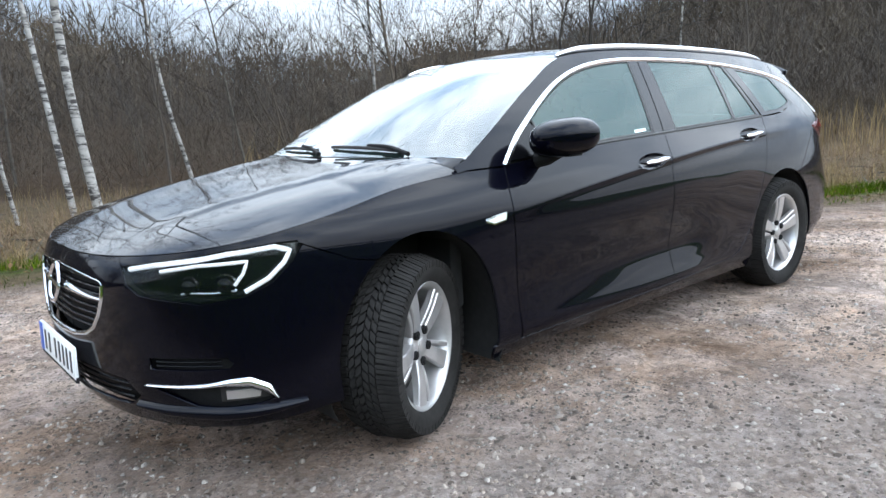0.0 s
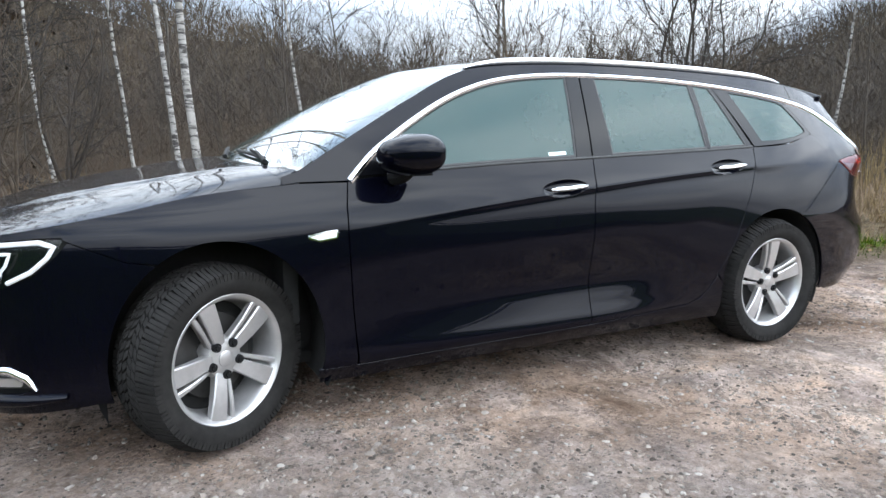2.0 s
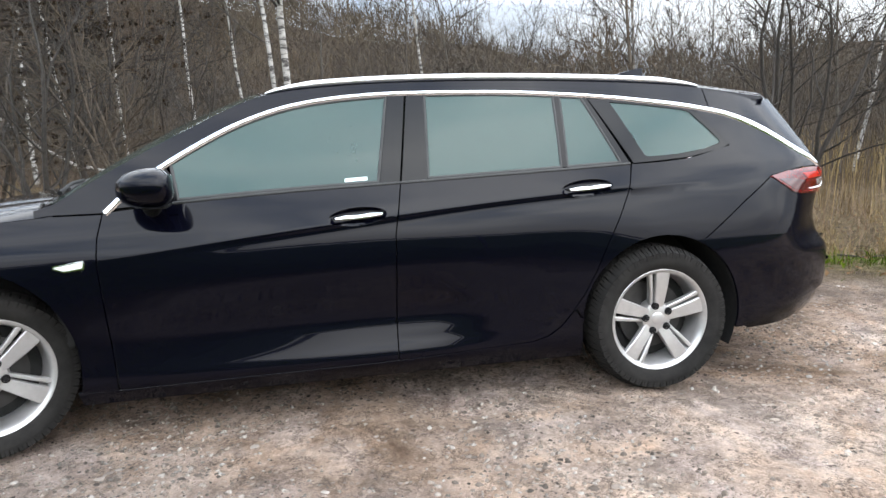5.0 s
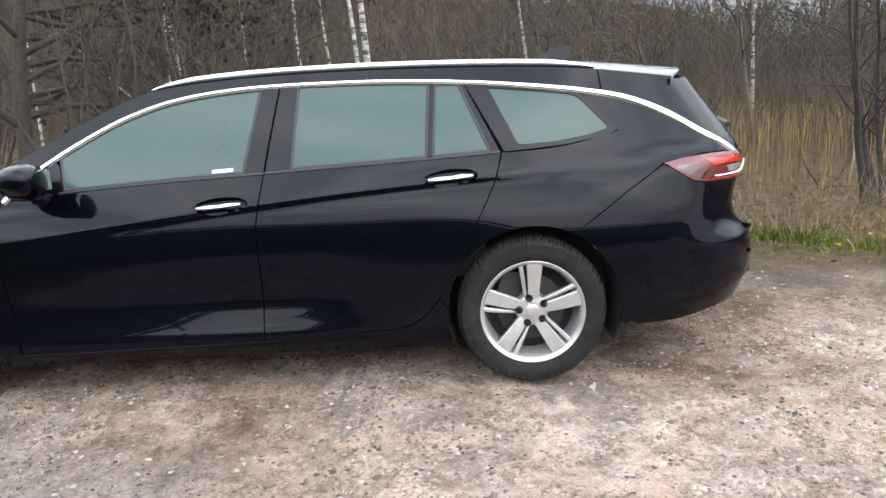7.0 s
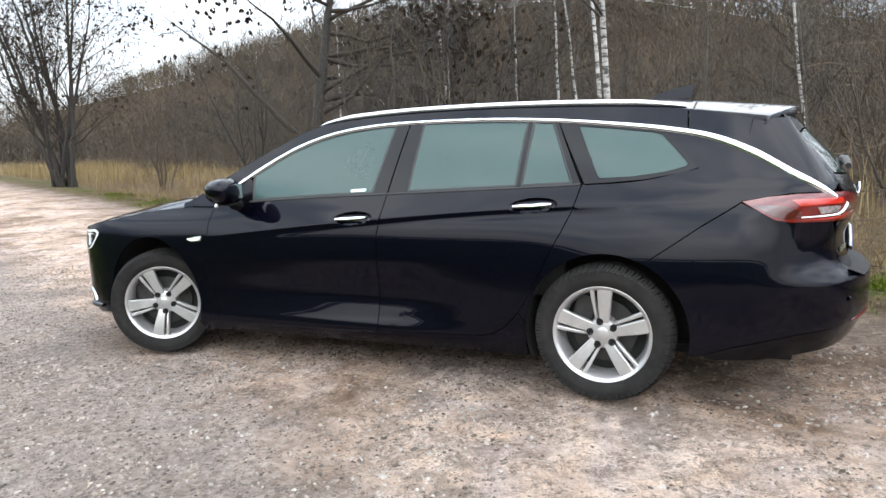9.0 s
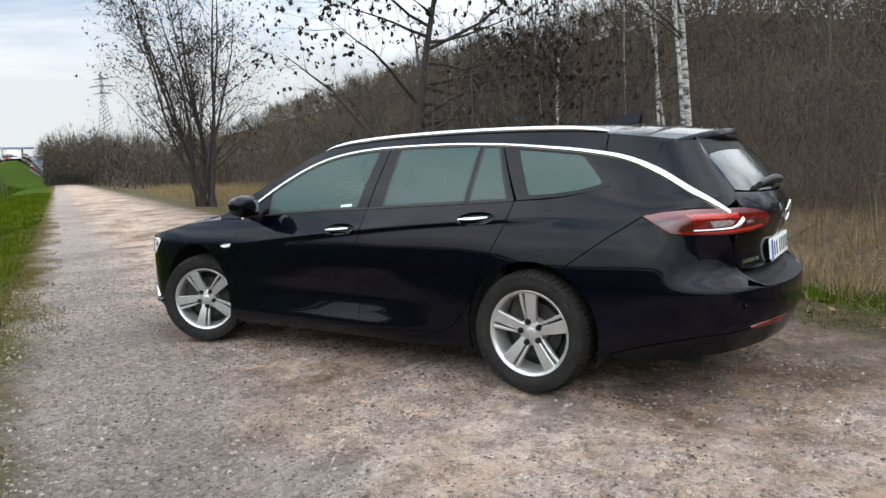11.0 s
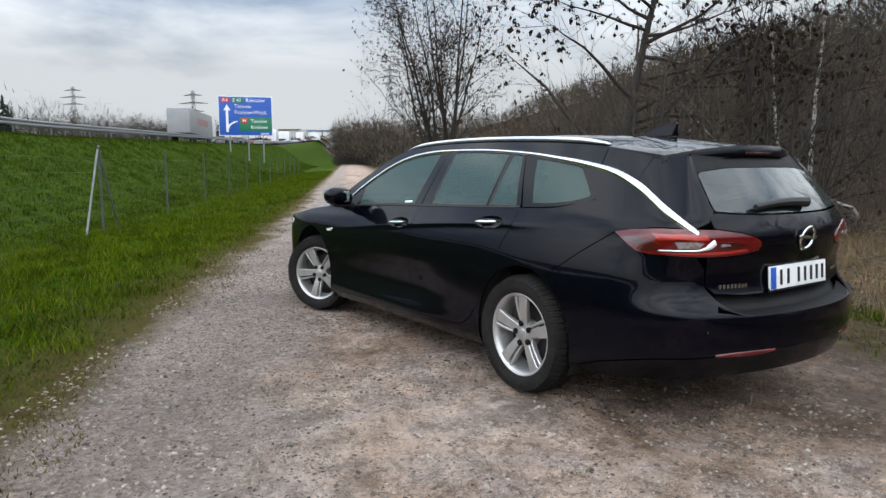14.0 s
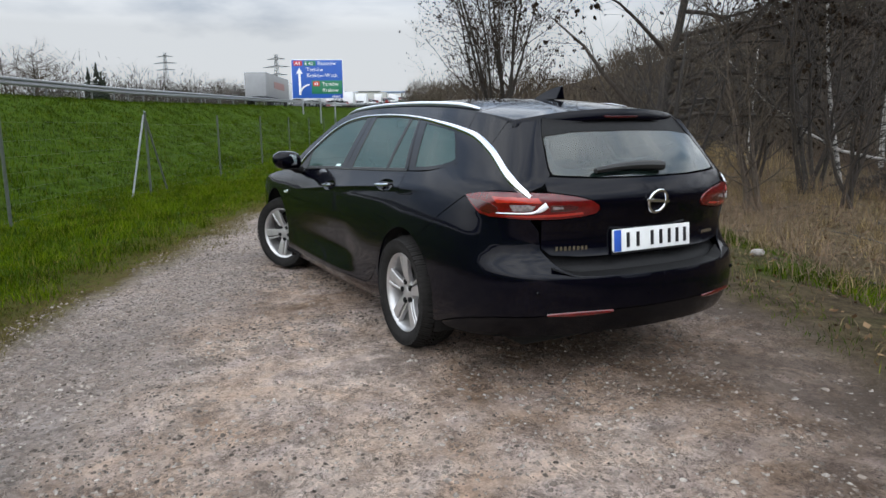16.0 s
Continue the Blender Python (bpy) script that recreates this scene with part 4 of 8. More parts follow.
# badge: ring with a bar
bm = bmesh.new()
R, r = 0.057, 0.0080
for i in range(40):
    for k in range(8):
        a, b = 2 * math.pi * i / 40, 2 * math.pi * k / 8
        bm.verts.new((0.006 * math.sin(b), (R + r * math.cos(b)) * math.cos(a), (R + r * math.cos(b)) * math.sin(a)))
bm.verts.ensure_lookup_table()
for i in range(40):
    for k in range(8):
        q = [i * 8 + k, i * 8 + (k + 1) % 8, ((i + 1) % 40) * 8 + (k + 1) % 8, ((i + 1) % 40) * 8 + k]
        bm.faces.new([bm.verts[v] for v in q])
bm_box(0.008, 0.155, 0.014, (0, 0, 0.004), 0.003, Matrix.Rotation(radians(6), 4, "X"), bm)
bmesh.ops.transform(bm, matrix=Matrix.Translation((-2.552, 0, 0.925)) @ Matrix.Rotation(radians(-14), 4, "Y"), verts=bm.verts)
part("rear_badge", bm, CHROME, tailgate, "chrome ring badge with a bar")


def lettering_bars(parent, name, y0, y1, z0, z1, n, off=0.004):
    """Unreadable chrome lettering as small upright bars on the tailgate."""
    bm = bmesh.new()
    for i in range(n):
        y = y0 + (y1 - y0) * (i + 0.5) / n
        p = body(q_rear(abs(y)), (z0 + z1) / 2, off)[0]
        bm_box(0.004, abs(y1 - y0) / n * 0.62, z1 - z0, (p[0], math.copysign(p[1], y), p[2]), 0.0, None, bm)
    part(name, bm, CHROME, parent, "small chrome lettering", smooth=False)


lettering_bars(tailgate, "lettering", 0.58, 0.40, 0.705, 0.725, 8)
lettering_bars(tailgate, "lettering", -0.44, -0.55, 0.722, 0.738, 7)


def plate_parts(parent, m):
    def put(name, bm, mat, label=""):
        bmesh.ops.transform(bm, matrix=m, verts=bm.verts)
        return part(name, bm, mat, parent, label)

    p = put("number_plate", bm_box(0.012, 0.520, 0.114, (0, 0, 0), 0.004), PLATE_WHITE, "white number plate")
    bm = bm_box(0.004, 0.045, 0.106, (0.0068, -0.233, 0), 0.001)
    bmesh.ops.transform(bm, matrix=m, verts=bm.verts)
    part("country_strip", bm, PLATE_BLUE, p, "blue strip")
    for y in (-0.165, -0.100, -0.005, 0.055, 0.113, 0.168, 0.222):
        bm = bm_box(0.003, 0.020, 0.074, (0.0068, y, 0.0))
        bmesh.ops.transform(bm, matrix=m, verts=bm.verts)
        part("plate_bar", bm, INK, p, "dark bar", smooth=False)
    bm = bm_box(0.010, 0.530, 0.020, (-0.001, 0, -0.058), 0.002)
    bmesh.ops.transform(bm, matrix=m, verts=bm.verts)
    part("plate_holder", bm, MATT_BLACK, p)


plate_parts(tailgate, Matrix.Translation((-2.508, -0.012, 0.738)) @ Matrix.Rotation(radians(180), 4, "Z") @ Matrix.Rotation(radians(-4), 4, "Y"))


def tail_lamp(m):
    lamp = sheet_part("tail_lamp", sheet(lambda a, b: body(a, b, 0.006), lamp_poly, 0.02, 0.02, mirror=m), RED_LENS, car, "red rear lamp with a white hooked strip")
    smoke = [(-2.075, 0.948), (-2.16, 0.945), (-2.235, 0.935), (-2.285, 0.915), (-2.29, 0.893), (-2.235, 0.881), (-2.17, 0.893), (-2.12, 0.920)]
    sheet_part("dark_inset", sheet(lambda a, b: body(a, b, 0.008), smoke, 0.02, 0.004, mirror=m), DARK_RED, lamp, "smoked dark red inset")
    bright = [(-2.245, 0.966), (q_rear(0.755), 0.968), (q_rear(0.66), 0.966), (q_rear(0.645), 0.940), (q_rear(0.755), 0.942), (-2.285, 0.936)]
    sheet_part("bright_segment", sheet(lambda a, b: body(a, b, 0.008), bright, 0.02, 0.003, mirror=m), RED_GLOW, lamp)
    low = [(-2.27, 0.876), (q_rear(0.70), 0.872), (q_rear(0.55), 0.874), (q_rear(0.44), 0.884), (q_rear(0.45), 0.893), (q_rear(0.55), 0.886), (q_rear(0.70), 0.882)]
    sheet_part("bright_segment", sheet(lambda a, b: body(a, b, 0.008), low, 0.02, 0.003, mirror=m), RED_GLOW, lamp)
    sheet_part("clear_segment", sheet(lambda a, b: body(a, b, 0.0085), [(q_rear(0.765), 0.930), (q_rear(0.70), 0.932), (q_rear(0.672), 0.926), (q_rear(0.69), 0.902), (q_rear(0.755), 0.900)], 0.02, 0.003, mirror=m), CLEAR_LENS, lamp, "clear segment")
    sheet_part("clear_segment", sheet(lambda a, b: body(a, b, 0.0085), [(q_rear(0.605), 0.930), (q_rear(0.52), 0.929), (q_rear(0.47), 0.920), (q_rear(0.475), 0.908), (q_rear(0.53), 0.898), (q_rear(0.605), 0.897)], 0.02, 0.003, mirror=m), DARK_RED, lamp, "smoked dark segment")
    sheet_part("clear_segment", sheet(lambda a, b: body(a, b, 0.0105), [(q_rear(0.595), 0.922), (q_rear(0.55), 0.921), (q_rear(0.54), 0.912), (q_rear(0.595), 0.908)], 0.02, 0.002, mirror=m), CLEAR_LENS, lamp)
    hk = np.array([(-2.285, 0.888), (q_rear(0.755), 0.890), (q_rear(0.69), 0.893), (q_rear(0.66), 0.903), (q_rear(0.638), 0.918), (q_rear(0.622), 0.932)])
    hq = np.interp(np.linspace(0, 5, 26), range(6), hk[:, 0])
    hz = np.interp(np.linspace(0, 5, 26), range(6), hk[:, 1])
    ribbon(lambda a, b: body(a, b, 0.010), np.column_stack([hq, hz]), np.interp(np.linspace(0, 1, 26), [0, 0.35, 0.55, 0.7, 1], [0.005, 0.008, 0.014, 0.028, 0.030]), 0.005, lamp, WHITE_LENS, "white_strip", "white hooked lamp strip", m)


mirrored(tail_lamp)

# nose: bumper, grille, lamps
gr_top = [(Q_FRONT, 0.722), (q_front(0.2), 0.720), (q_front(0.32), 0.712), (q_front(0.408), 0.702), (q_front(0.425), 0.690)]
gr_low = [(q_front(0.422), 0.65), (q_front(0.395), 0.595), (q_front(0.352), 0.546), (q_front(0.29), 0.516), (q_front(0.2), 0.502), (Q_FRONT, 0.498)]
hl_top = [(1.868, 0.805), (1.95, 0.806), (2.1, 0.797), (q_front(0.74), 0.785), (q_front(0.62), 0.770), (q_front(0.512), 0.752)]
hl_low = [(q_front(0.508), 0.742), (q_front(0.532), 0.703), (q_front(0.575), 0.668), (q_front(0.64), 0.655), (q_front(0.70), 0.646), (q_front(0.735), 0.638), (2.06, 0.653), (1.97, 0.69), (1.90, 0.75)]
hl_poly = hl_top + hl_low
nose_poly = ([(1.697, 0.7175), (1.80, 0.7625), (1.864, 0.791)] + [(a, b) for a, b in hl_low[::-1]] + [(q_front(0.500), 0.757)] + [(q, hood_edge(q) - 0.004) for q in np.linspace(q_front(0.48), Q_FRONT, 12)]
             + gr_top + gr_low + [(Q_FRONT, 0.40), (q_front(0.3), 0.40), (q_front(0.47), 0.385), (q_front(0.52), 0.33), (q_front(0.45), 0.285), (Q_FRONT, 0.275), (Q_FRONT, 0.215), (q_front(0.4), 0.215), (q_front(0.7), 0.222), (2.0, 0.235), (1.82, 0.255)]
             + arch(*FRONT_ARCH, -14, 57, 18))
# strip between lamp and bonnet edge belongs to the wing
fog_hole = [(q_front(0.57), 0.372), (q_front(0.68), 0.372), (2.12, 0.385), (2.05, 0.380), (2.005, 0.350), (1.99, 0.322), (2.05, 0.307), (2.17, 0.302), (q_front(0.70), 0.308)]
slot_hole = [(q_front(0.58), 0.468), (q_front(0.70), 0.470), (2.13, 0.466), (2.11, 0.448), (2.13, 0.430), (q_front(0.70), 0.428), (q_front(0.58), 0.430)]
nose = sheet_part("front_bumper", both(BODY, nose_poly, 0.028, holes=[fog_hole, slot_hole]), PAINT, car, "glossy black front bumper")
for nm, h, o in (("fog_pocket", fog_hole, -0.03), ("air_slot", slot_hole, -0.025)):
    big = shrink(h, -0.012)
    for m in (False, True):
        sheet_part(nm, sheet(lambda a, b: body(a, b, o), big, 0.04, 0.0, mirror=m), MATT_BLACK, nose)
over_strip = [(1.885, hood_edge(1.885) - 0.002)] + [(q, hood_edge(q) - 0.003) for q in np.linspace(1.95, q_front(0.48), 16)] + [(q_front(0.502), 0.762)] + [(a, b + 0.003) for a, b in hl_top[::-1]]
for m in (False, True):
    sheet_part("lamp_surround", sheet(BODY, over_strip, 0.02, 0.01, mirror=m), PAINT, car)
lower_poly = [(Q_FRONT, 0.395), (q_front(0.3), 0.395), (q_front(0.47), 0.38), (q_front(0.52), 0.33), (q_front(0.45), 0.29), (Q_FRONT, 0.28)]
lower = sheet_part("lower_intake", both(lambda a, b: body(a, b, -0.04), shrink(lower_poly, -0.02), 0.05, 0), MATT_BLACK, nose)
for z in (0.31, 0.335, 0.36, 0.383):
    ribbon(lambda a, b: body(a, b, -0.022), [(q, z) for q in np.linspace(q_front(0.46), Q_FRONT, 14)], 0.008, 0.008, lower, GLOSS_BLACK, "slat")
    ribbon(lambda a, b: body(a, b, -0.022), [(q, z) for q in np.linspace(q_front(0.46), Q_FRONT, 14)], 0.008, 0.008, lower, GLOSS_BLACK, "slat", "", True)
grille = sheet_part("grille", both(lambda a, b: body(a, b, -0.045), shrink(gr_top + gr_low, -0.012), 0.05, 0), MATT_BLACK, car, "black slatted grille in a chrome surround")
for z in np.linspace(0.54, 0.70, 8):
    ymax = float(np.interp(z, [0.512, 0.528, 0.555, 0.60, 0.65, 0.69], [0.05, 0.28, 0.34, 0.38, 0.408, 0.415]))
    for m in (False, True):
        ribbon(lambda a, b: body(a, b, -0.024), [(q, z) for q in np.linspace(q_front(ymax), Q_FRONT, 16)], 0.010, 0.010, grille, GLOSS_BLACK, "slat", "", m)
for m in (False, True):
    ribbon(lambda a, b: body(a, b, -0.002), dense([gr_top[-1]] + gr_low, 0.02, False), 0.016, 0.008, grille, CHROME, "chrome_surround", "chrome line round the grille", m)
    ribbon(lambda a, b: body(a, b, -0.004), dense(gr_top, 0.02, False), 0.007, 0.005, grille, CHROME, "upper_trim", "", m)
    wing = [(q_front(y), 0.640 + 0.012 * ((0.44 - y) / 0.4)) for y in np.linspace(0.414, 0.09, 18)]
    ribbon(lambda a, b: body(a, b, -0.014), wing, np.interp(np.linspace(0, 1, 18), [0, 0.7, 1], [0.012, 0.020, 0.034]), 0.012, grille, CHROME, "chrome_wing", "chrome bar beside the badge", m)
bm = bmesh.new()
for i in range(40):
    for k in range(8):
        a, b = 2 * math.pi * i / 40, 2 * math.pi * k / 8
        bm.verts.new((0.008 * math.sin(b), (0.066 + 0.009 * math.cos(b)) * math.cos(a), (0.066 + 0.009 * math.cos(b)) * math.sin(a)))
bm.verts.ensure_lookup_table()
for i in range(40):
    for k in range(8):
        bm.faces.new([bm.verts[v] for v in (i * 8 + k, i * 8 + (k + 1) % 8, ((i + 1) % 40) * 8 + (k + 1) % 8, ((i + 1) % 40) * 8 + k)])
bm_box(0.010, 0.165, 0.016, (0, 0, 0), 0.003, Matrix.Rotation(radians(-6), 4, "X"), bm)
bmesh.ops.transform(bm, matrix=Matrix.Translation((2.395, 0, 0.652)) @ Matrix.Rotation(radians(-12), 4, "Y"), verts=bm.verts)
part("front_badge", bm, CHROME, grille, "chrome ring badge with a bar")
plate_parts(nose, Matrix.Translation((2.420, 0.0, 0.410)) @ Matrix.Rotation(radians(-3), 4, "Y"))


def head_lamp(m):
    lamp = sheet_part("headlamp", sheet(lambda a, b: body(a, b, -0.035), shrink(hl_poly, -0.004), 0.03, 0.0, mirror=m), GLOSS_BLACK, car, "headlamp with a bright white angular light strip")
    sheet_part("lamp_cover", sheet(lambda a, b: body(a, b, -0.001), shrink(hl_poly, 0.003), 0.03, 0.03, mirror=m), LAMP_COVER, lamp, "clear lamp cover")
    up = [(a, b - 0.011) for a, b in hl_top[1:-1]]
    strip = [(2.055, 0.668), (1.98, 0.702), (1.928, 0.745), (1.905, 0.780), (1.93, 0.787)] + up[0:] + [(q_front(0.535), 0.745)]
    d = dense(strip, 0.015, False)
    ribbon(lambda a, b: body(a, b, -0.012), d, 0.015, 0.008, lamp, DRL_WHITE, "light_guide", "bright white daytime light strip", m)
    ribbon(lambda a, b: body(a, b, -0.014), dense([(2.085, 0.690), (2.055, 0.725), (2.040, 0.760), (2.2, 0.755), (q_front(0.64), 0.740)], 0.015, False), 0.011, 0.007, lamp, DRL_WHITE, "light_guide", "", m)
    for q0, z0, r0 in ((2.115, 0.690, 0.030), (2.235, 0.690, 0.026)):
        bm = bmesh.new()
        bmesh.ops.create_uvsphere(bm, u_segments=16, v_segments=10, radius=r0)
        p = body(q0, z0, -0.030)[0]
        bmesh.ops.transform(bm, matrix=Matrix.Translation((p[0], p[1] * (-1 if m else 1), p[2])), verts=bm.verts)
        part("projector", bm, GLOSS_BLACK, lamp, "dark projector lens")
        bm = lathe([(r0 * 0.98, 0.0), (r0 * 1.08, 0.010), (r0 * 1.2, 0.0)], 24)
        bmesh.ops.transform(bm, matrix=Matrix.Translation((p[0], p[1] * (-1 if m else 1), p[2])) @ Matrix.Rotation(radians(-42 if not m else 222), 4, "Z"), verts=bm.verts)
        part("projector_ring", bm, CHROME, lamp)
    ribbon(lambda a, b: body(a, b, -0.020), dense([(2.08, 0.672), (2.16, 0.668), (2.24, 0.672), (q_front(0.69), 0.668)], 0.015, False), 0.010, 0.006, lamp, CHROME, "reflector_edge", "", m)


mirrored(head_lamp)


FOG_N = len(dense([(q_front(0.56), 0.376), (q_front(0.66), 0.375), (q_front(0.72), 0.378), (2.13, 0.387), (2.07, 0.385), (2.02, 0.360), (1.99, 0.322)], 0.02, False))
FOG_W = np.interp(np.linspace(0, 1, FOG_N), [0, 0.5, 0.75, 0.9, 1], [0.006, 0.016, 0.030, 0.026, 0.006])


def fog_lamp(m):
    lamp = sheet_part("fog_lamp", sheet(lambda a, b: body(a, b, -0.018), [(2.17, 0.365), (2.06, 0.368), (2.015, 0.342), (2.005, 0.324), (2.17, 0.318)], 0.03, 0.01, mirror=m), STEEL_DARK, car, "fog lamp under a chrome blade")
    ribbon(lambda a, b: body(a, b, 0.001), dense([(q_front(0.56), 0.376), (q_front(0.66), 0.375), (q_front(0.72), 0.378), (2.13, 0.387), (2.07, 0.385), (2.02, 0.360), (1.99, 0.322)], 0.02, False), FOG_W, 0.008, lamp, CHROME, "chrome_blade", "chrome strip over the fog lamp", m)
    sheet_part("lens", sheet(lambda a, b: body(a, b, -0.012), [(2.15, 0.356), (2.07, 0.357), (2.04, 0.345), (2.045, 0.330), (2.15, 0.328)], 0.02, 0.006, mirror=m), ALUMINIUM, lamp, "clear fog lamp lens")
    lip = dense([(q_front(0.50), 0.300), (q_front(0.62), 0.288), (2.16, 0.283), (2.02, 0.287), (1.90, 0.296)], 0.02, False)
    ribbon(lambda a, b: body(a, b, -0.001), lip, 0.045 * np.sin(np.linspace(0.25, math.pi - 0.25, len(lip))) ** 0.5, 0.020, nose, PAINT, "lower_lip", "", m)
    for z in (0.441, 0.455):
        ribbon(lambda a, b: body(a, b, -0.010), dense([(q_front(0.60), z), (2.15, z)], 0.02, False), 0.006, 0.006, nose, GLOSS_BLACK, "slat", "", m)


mirrored(fog_lamp)


def marker(m):
    poly = [(1.098, 0.766), (1.02, 0.778), (0.990, 0.780), (0.986, 0.770), (0.990, 0.748), (1.06, 0.740), (1.098, 0.754)]
    rp = sheet_part("side_indicator", sheet(lambda a, b: body(a, b, 0.004), poly, 0.02, 0.006, mirror=m), CHROME, car, "chrome framed clear side indicator")
    sheet_part("lens", sheet(lambda a, b: body(a, b, 0.0052), shrink(poly, 0.006), 0.02, 0.001, mirror=m), WHITE_LENS, rp)


mirrored(marker)


def door_mirror(m):
    s = -1 if m else 1
    bm = bmesh.new()
    bmesh.ops.create_uvsphere(bm, u_segments=32, v_segments=20, radius=1.0)
    for v in bm.verts:
        x, y, z = v.co
        # flat glass face to the rear, swept front, slimmer towards the tip
        x = x * 0.135 if x > 0 else x * 0.070
        taper = 1.0 - 0.12 * (y + 1) / 2
        zz = math.copysign(abs(z) ** 0.82, z) * 0.083 * taper
        yy = math.copysign(abs(y) ** 0.80, y) * 0.128
        v.co = (x - 0.03 * (yy / 0.128) + 0.012, yy, zz + 0.010 * (yy / 0.128))
    bmesh.ops.transform(bm, matrix=Matrix.Translation((0.686, 0.965 * s, 1.047)) @ Matrix.Scale(s, 4, (0, 1, 0)), verts=bm.verts)
    if m:
        bmesh.ops.reverse_faces(bm, faces=bm.faces)
    house = part("door_mirror", bm, PAINT, car, "black door mirror", angle=80)
    bm = bmesh.new()
    tube(bm, [(0.735, 0.835 * s, 0.962), (0.722, 0.885 * s, 0.968), (0.710, 0.93 * s, 0.990), (0.705, 0.955 * s, 1.015)], [0.036, 0.030, 0.026, 0.024], 10)
    part("stalk", bm, MATT_BLACK, house)
    bm = bm_box(0.006, 0.135, 0.085, (0.642, 0.968 * s, 1.049), 0.002)
    part("mirror_glass", bm, CHROME, house)
    bm = bm_box(0.085, 0.12, 0.012, (0.695, 0.945 * s, 0.978), 0.005)
    part("lower_cover", bm, MATT_BLACK, house)


mirrored(door_mirror)


def roof_rail(m):
    s = -1 if m else 1
    bm = bmesh.new()
    n, k = 60, 10
    rings = []
    for i in range(n + 1):
        t = i / n
        x = 0.285 - 2.05 * t
        e = body(x, roof_edge(x))[0]
        h = 0.008 + 0.019 * min(1.0, (min(t, 1 - t) / 0.10)) ** 0.6
        w = 0.019 * min(1.0, 0.45 + min(t, 1 - t) / 0.08)
        y = e[1] - 0.030
        zb = float(roof_fn(x, y)[0, 2])
        ring = [bm.verts.new((x, (y + w * math.cos(a)) * s, zb + h * 0.5 + (h * 0.62) * math.sin(a))) for a in np.linspace(0, 2 * math.pi, k, endpoint=False)]
        rings.append(ring)
    for a, b in zip(rings, rings[1:]):
        for j in range(k):
            bm.faces.new((a[j], a[(j + 1) % k], b[(j + 1) % k], b[j]))
    bm.faces.new(rings[0])
    bm.faces.new(rings[-1])
    part("roof_rail", bm, ALUMINIUM, car, "silver aluminium roof rail", angle=60)


mirrored(roof_rail)

# fin aerial
bm = bmesh.new()
prof = [(0.15, 0.0, 0.034), (0.11, 0.018, 0.030), (0.06, 0.038, 0.025), (0.0, 0.056, 0.018), (-0.06, 0.068, 0.012), (-0.094, 0.073, 0.008), (-0.102, 0.070, 0.006), (-0.094, 0.036, 0.016), (-0.088, 0.0, 0.032)]
zb = float(roof_mid(-1.66)) + 0.002
rows_ = []
for x, z, w in prof:
    rows_.append([bm.verts.new((-1.66 + x, w, zb + z)), bm.verts.new((-1.66 + x, -w, zb + z))])
base = [bm.verts.new((-1.66 + 0.09, 0, zb))]
for a, b in zip(rows_, rows_[1:]):
    bm.faces.new((a[0], b[0], b[1], a[1]))
bm.faces.new([r[0] for r in rows_])
bm.faces.new([r[1] for r in rows_][::-1])
bmesh.ops.remove_doubles(bm, verts=bm.verts, dist=1e-5)
part("fin_aerial", bm, PAINT, car, "black shark-fin aerial", angle=50)


# dark lining behind the panels, floor and wheel wells
liner_poly = ([(-2.3, 0.94), (1.95, 0.80), (1.84, 0.62)] + [(1.80, 0.36)] + arch(1.412, 0.352, 0.385, 0.415, 0, 180, 24) + [(1.03, 0.22), (-1.03, 0.22)] + arch(-1.425, 0.345, 0.392, 0.385, 0, 180, 24) + [(-1.82, 0.32), (-2.3, 0.40)])
for m in (False, True):
    sheet_part("body_lining", sheet(lambda a, b: body(a, b, -0.03), liner_poly, 0.06, 0.0, mirror=m), DARK, car)
    s = -1 if m else 1
    for cx, cz, rr in ((1.412, 0.352, 0.416), (-1.425, 0.345, 0.392)):
        bm = bmesh.new()
        pr = None
        for a in np.linspace(-25, 205, 34):
            p = [bm.verts.new((cx + rr * math.cos(radians(a)), y * s, cz + rr * math.sin(radians(a)))) for y in (0.872, 0.55)]
            if pr:
                bm.faces.new((pr[0], p[0], p[1], pr[1]))
            pr = p
        c = [bm.verts.new((cx + rr * math.cos(radians(a)), 0.55 * s, cz + rr * math.sin(radians(a)))) for a in np.linspace(-25, 205, 20)]
        bm.faces.new(c)
        part("wheel_well", bm, DARK, car)
bm = bm_box(4.4, 1.20, 0.05, (-0.05, 0, 0.215), 0.01)
bm_box(2.0, 1.64, 0.05, (0, 0, 0.215), 0.01, None, bm)
part("underbody", bm, DARK, car)
bm = bm_box(0.06, 1.5, 0.55, (1.13, 0, 0.68), 0.01)
part("rear_cross_member", bm_box(0.06, 1.3, 0.30, (-2.30, 0, 0.45), 0.01), DARK, car)
part("engine_block", bm_box(0.9, 1.0, 0.3, (1.7, 0, 0.5), 0.05), DARK, car)
part("bulkhead", bm, DARK, car)


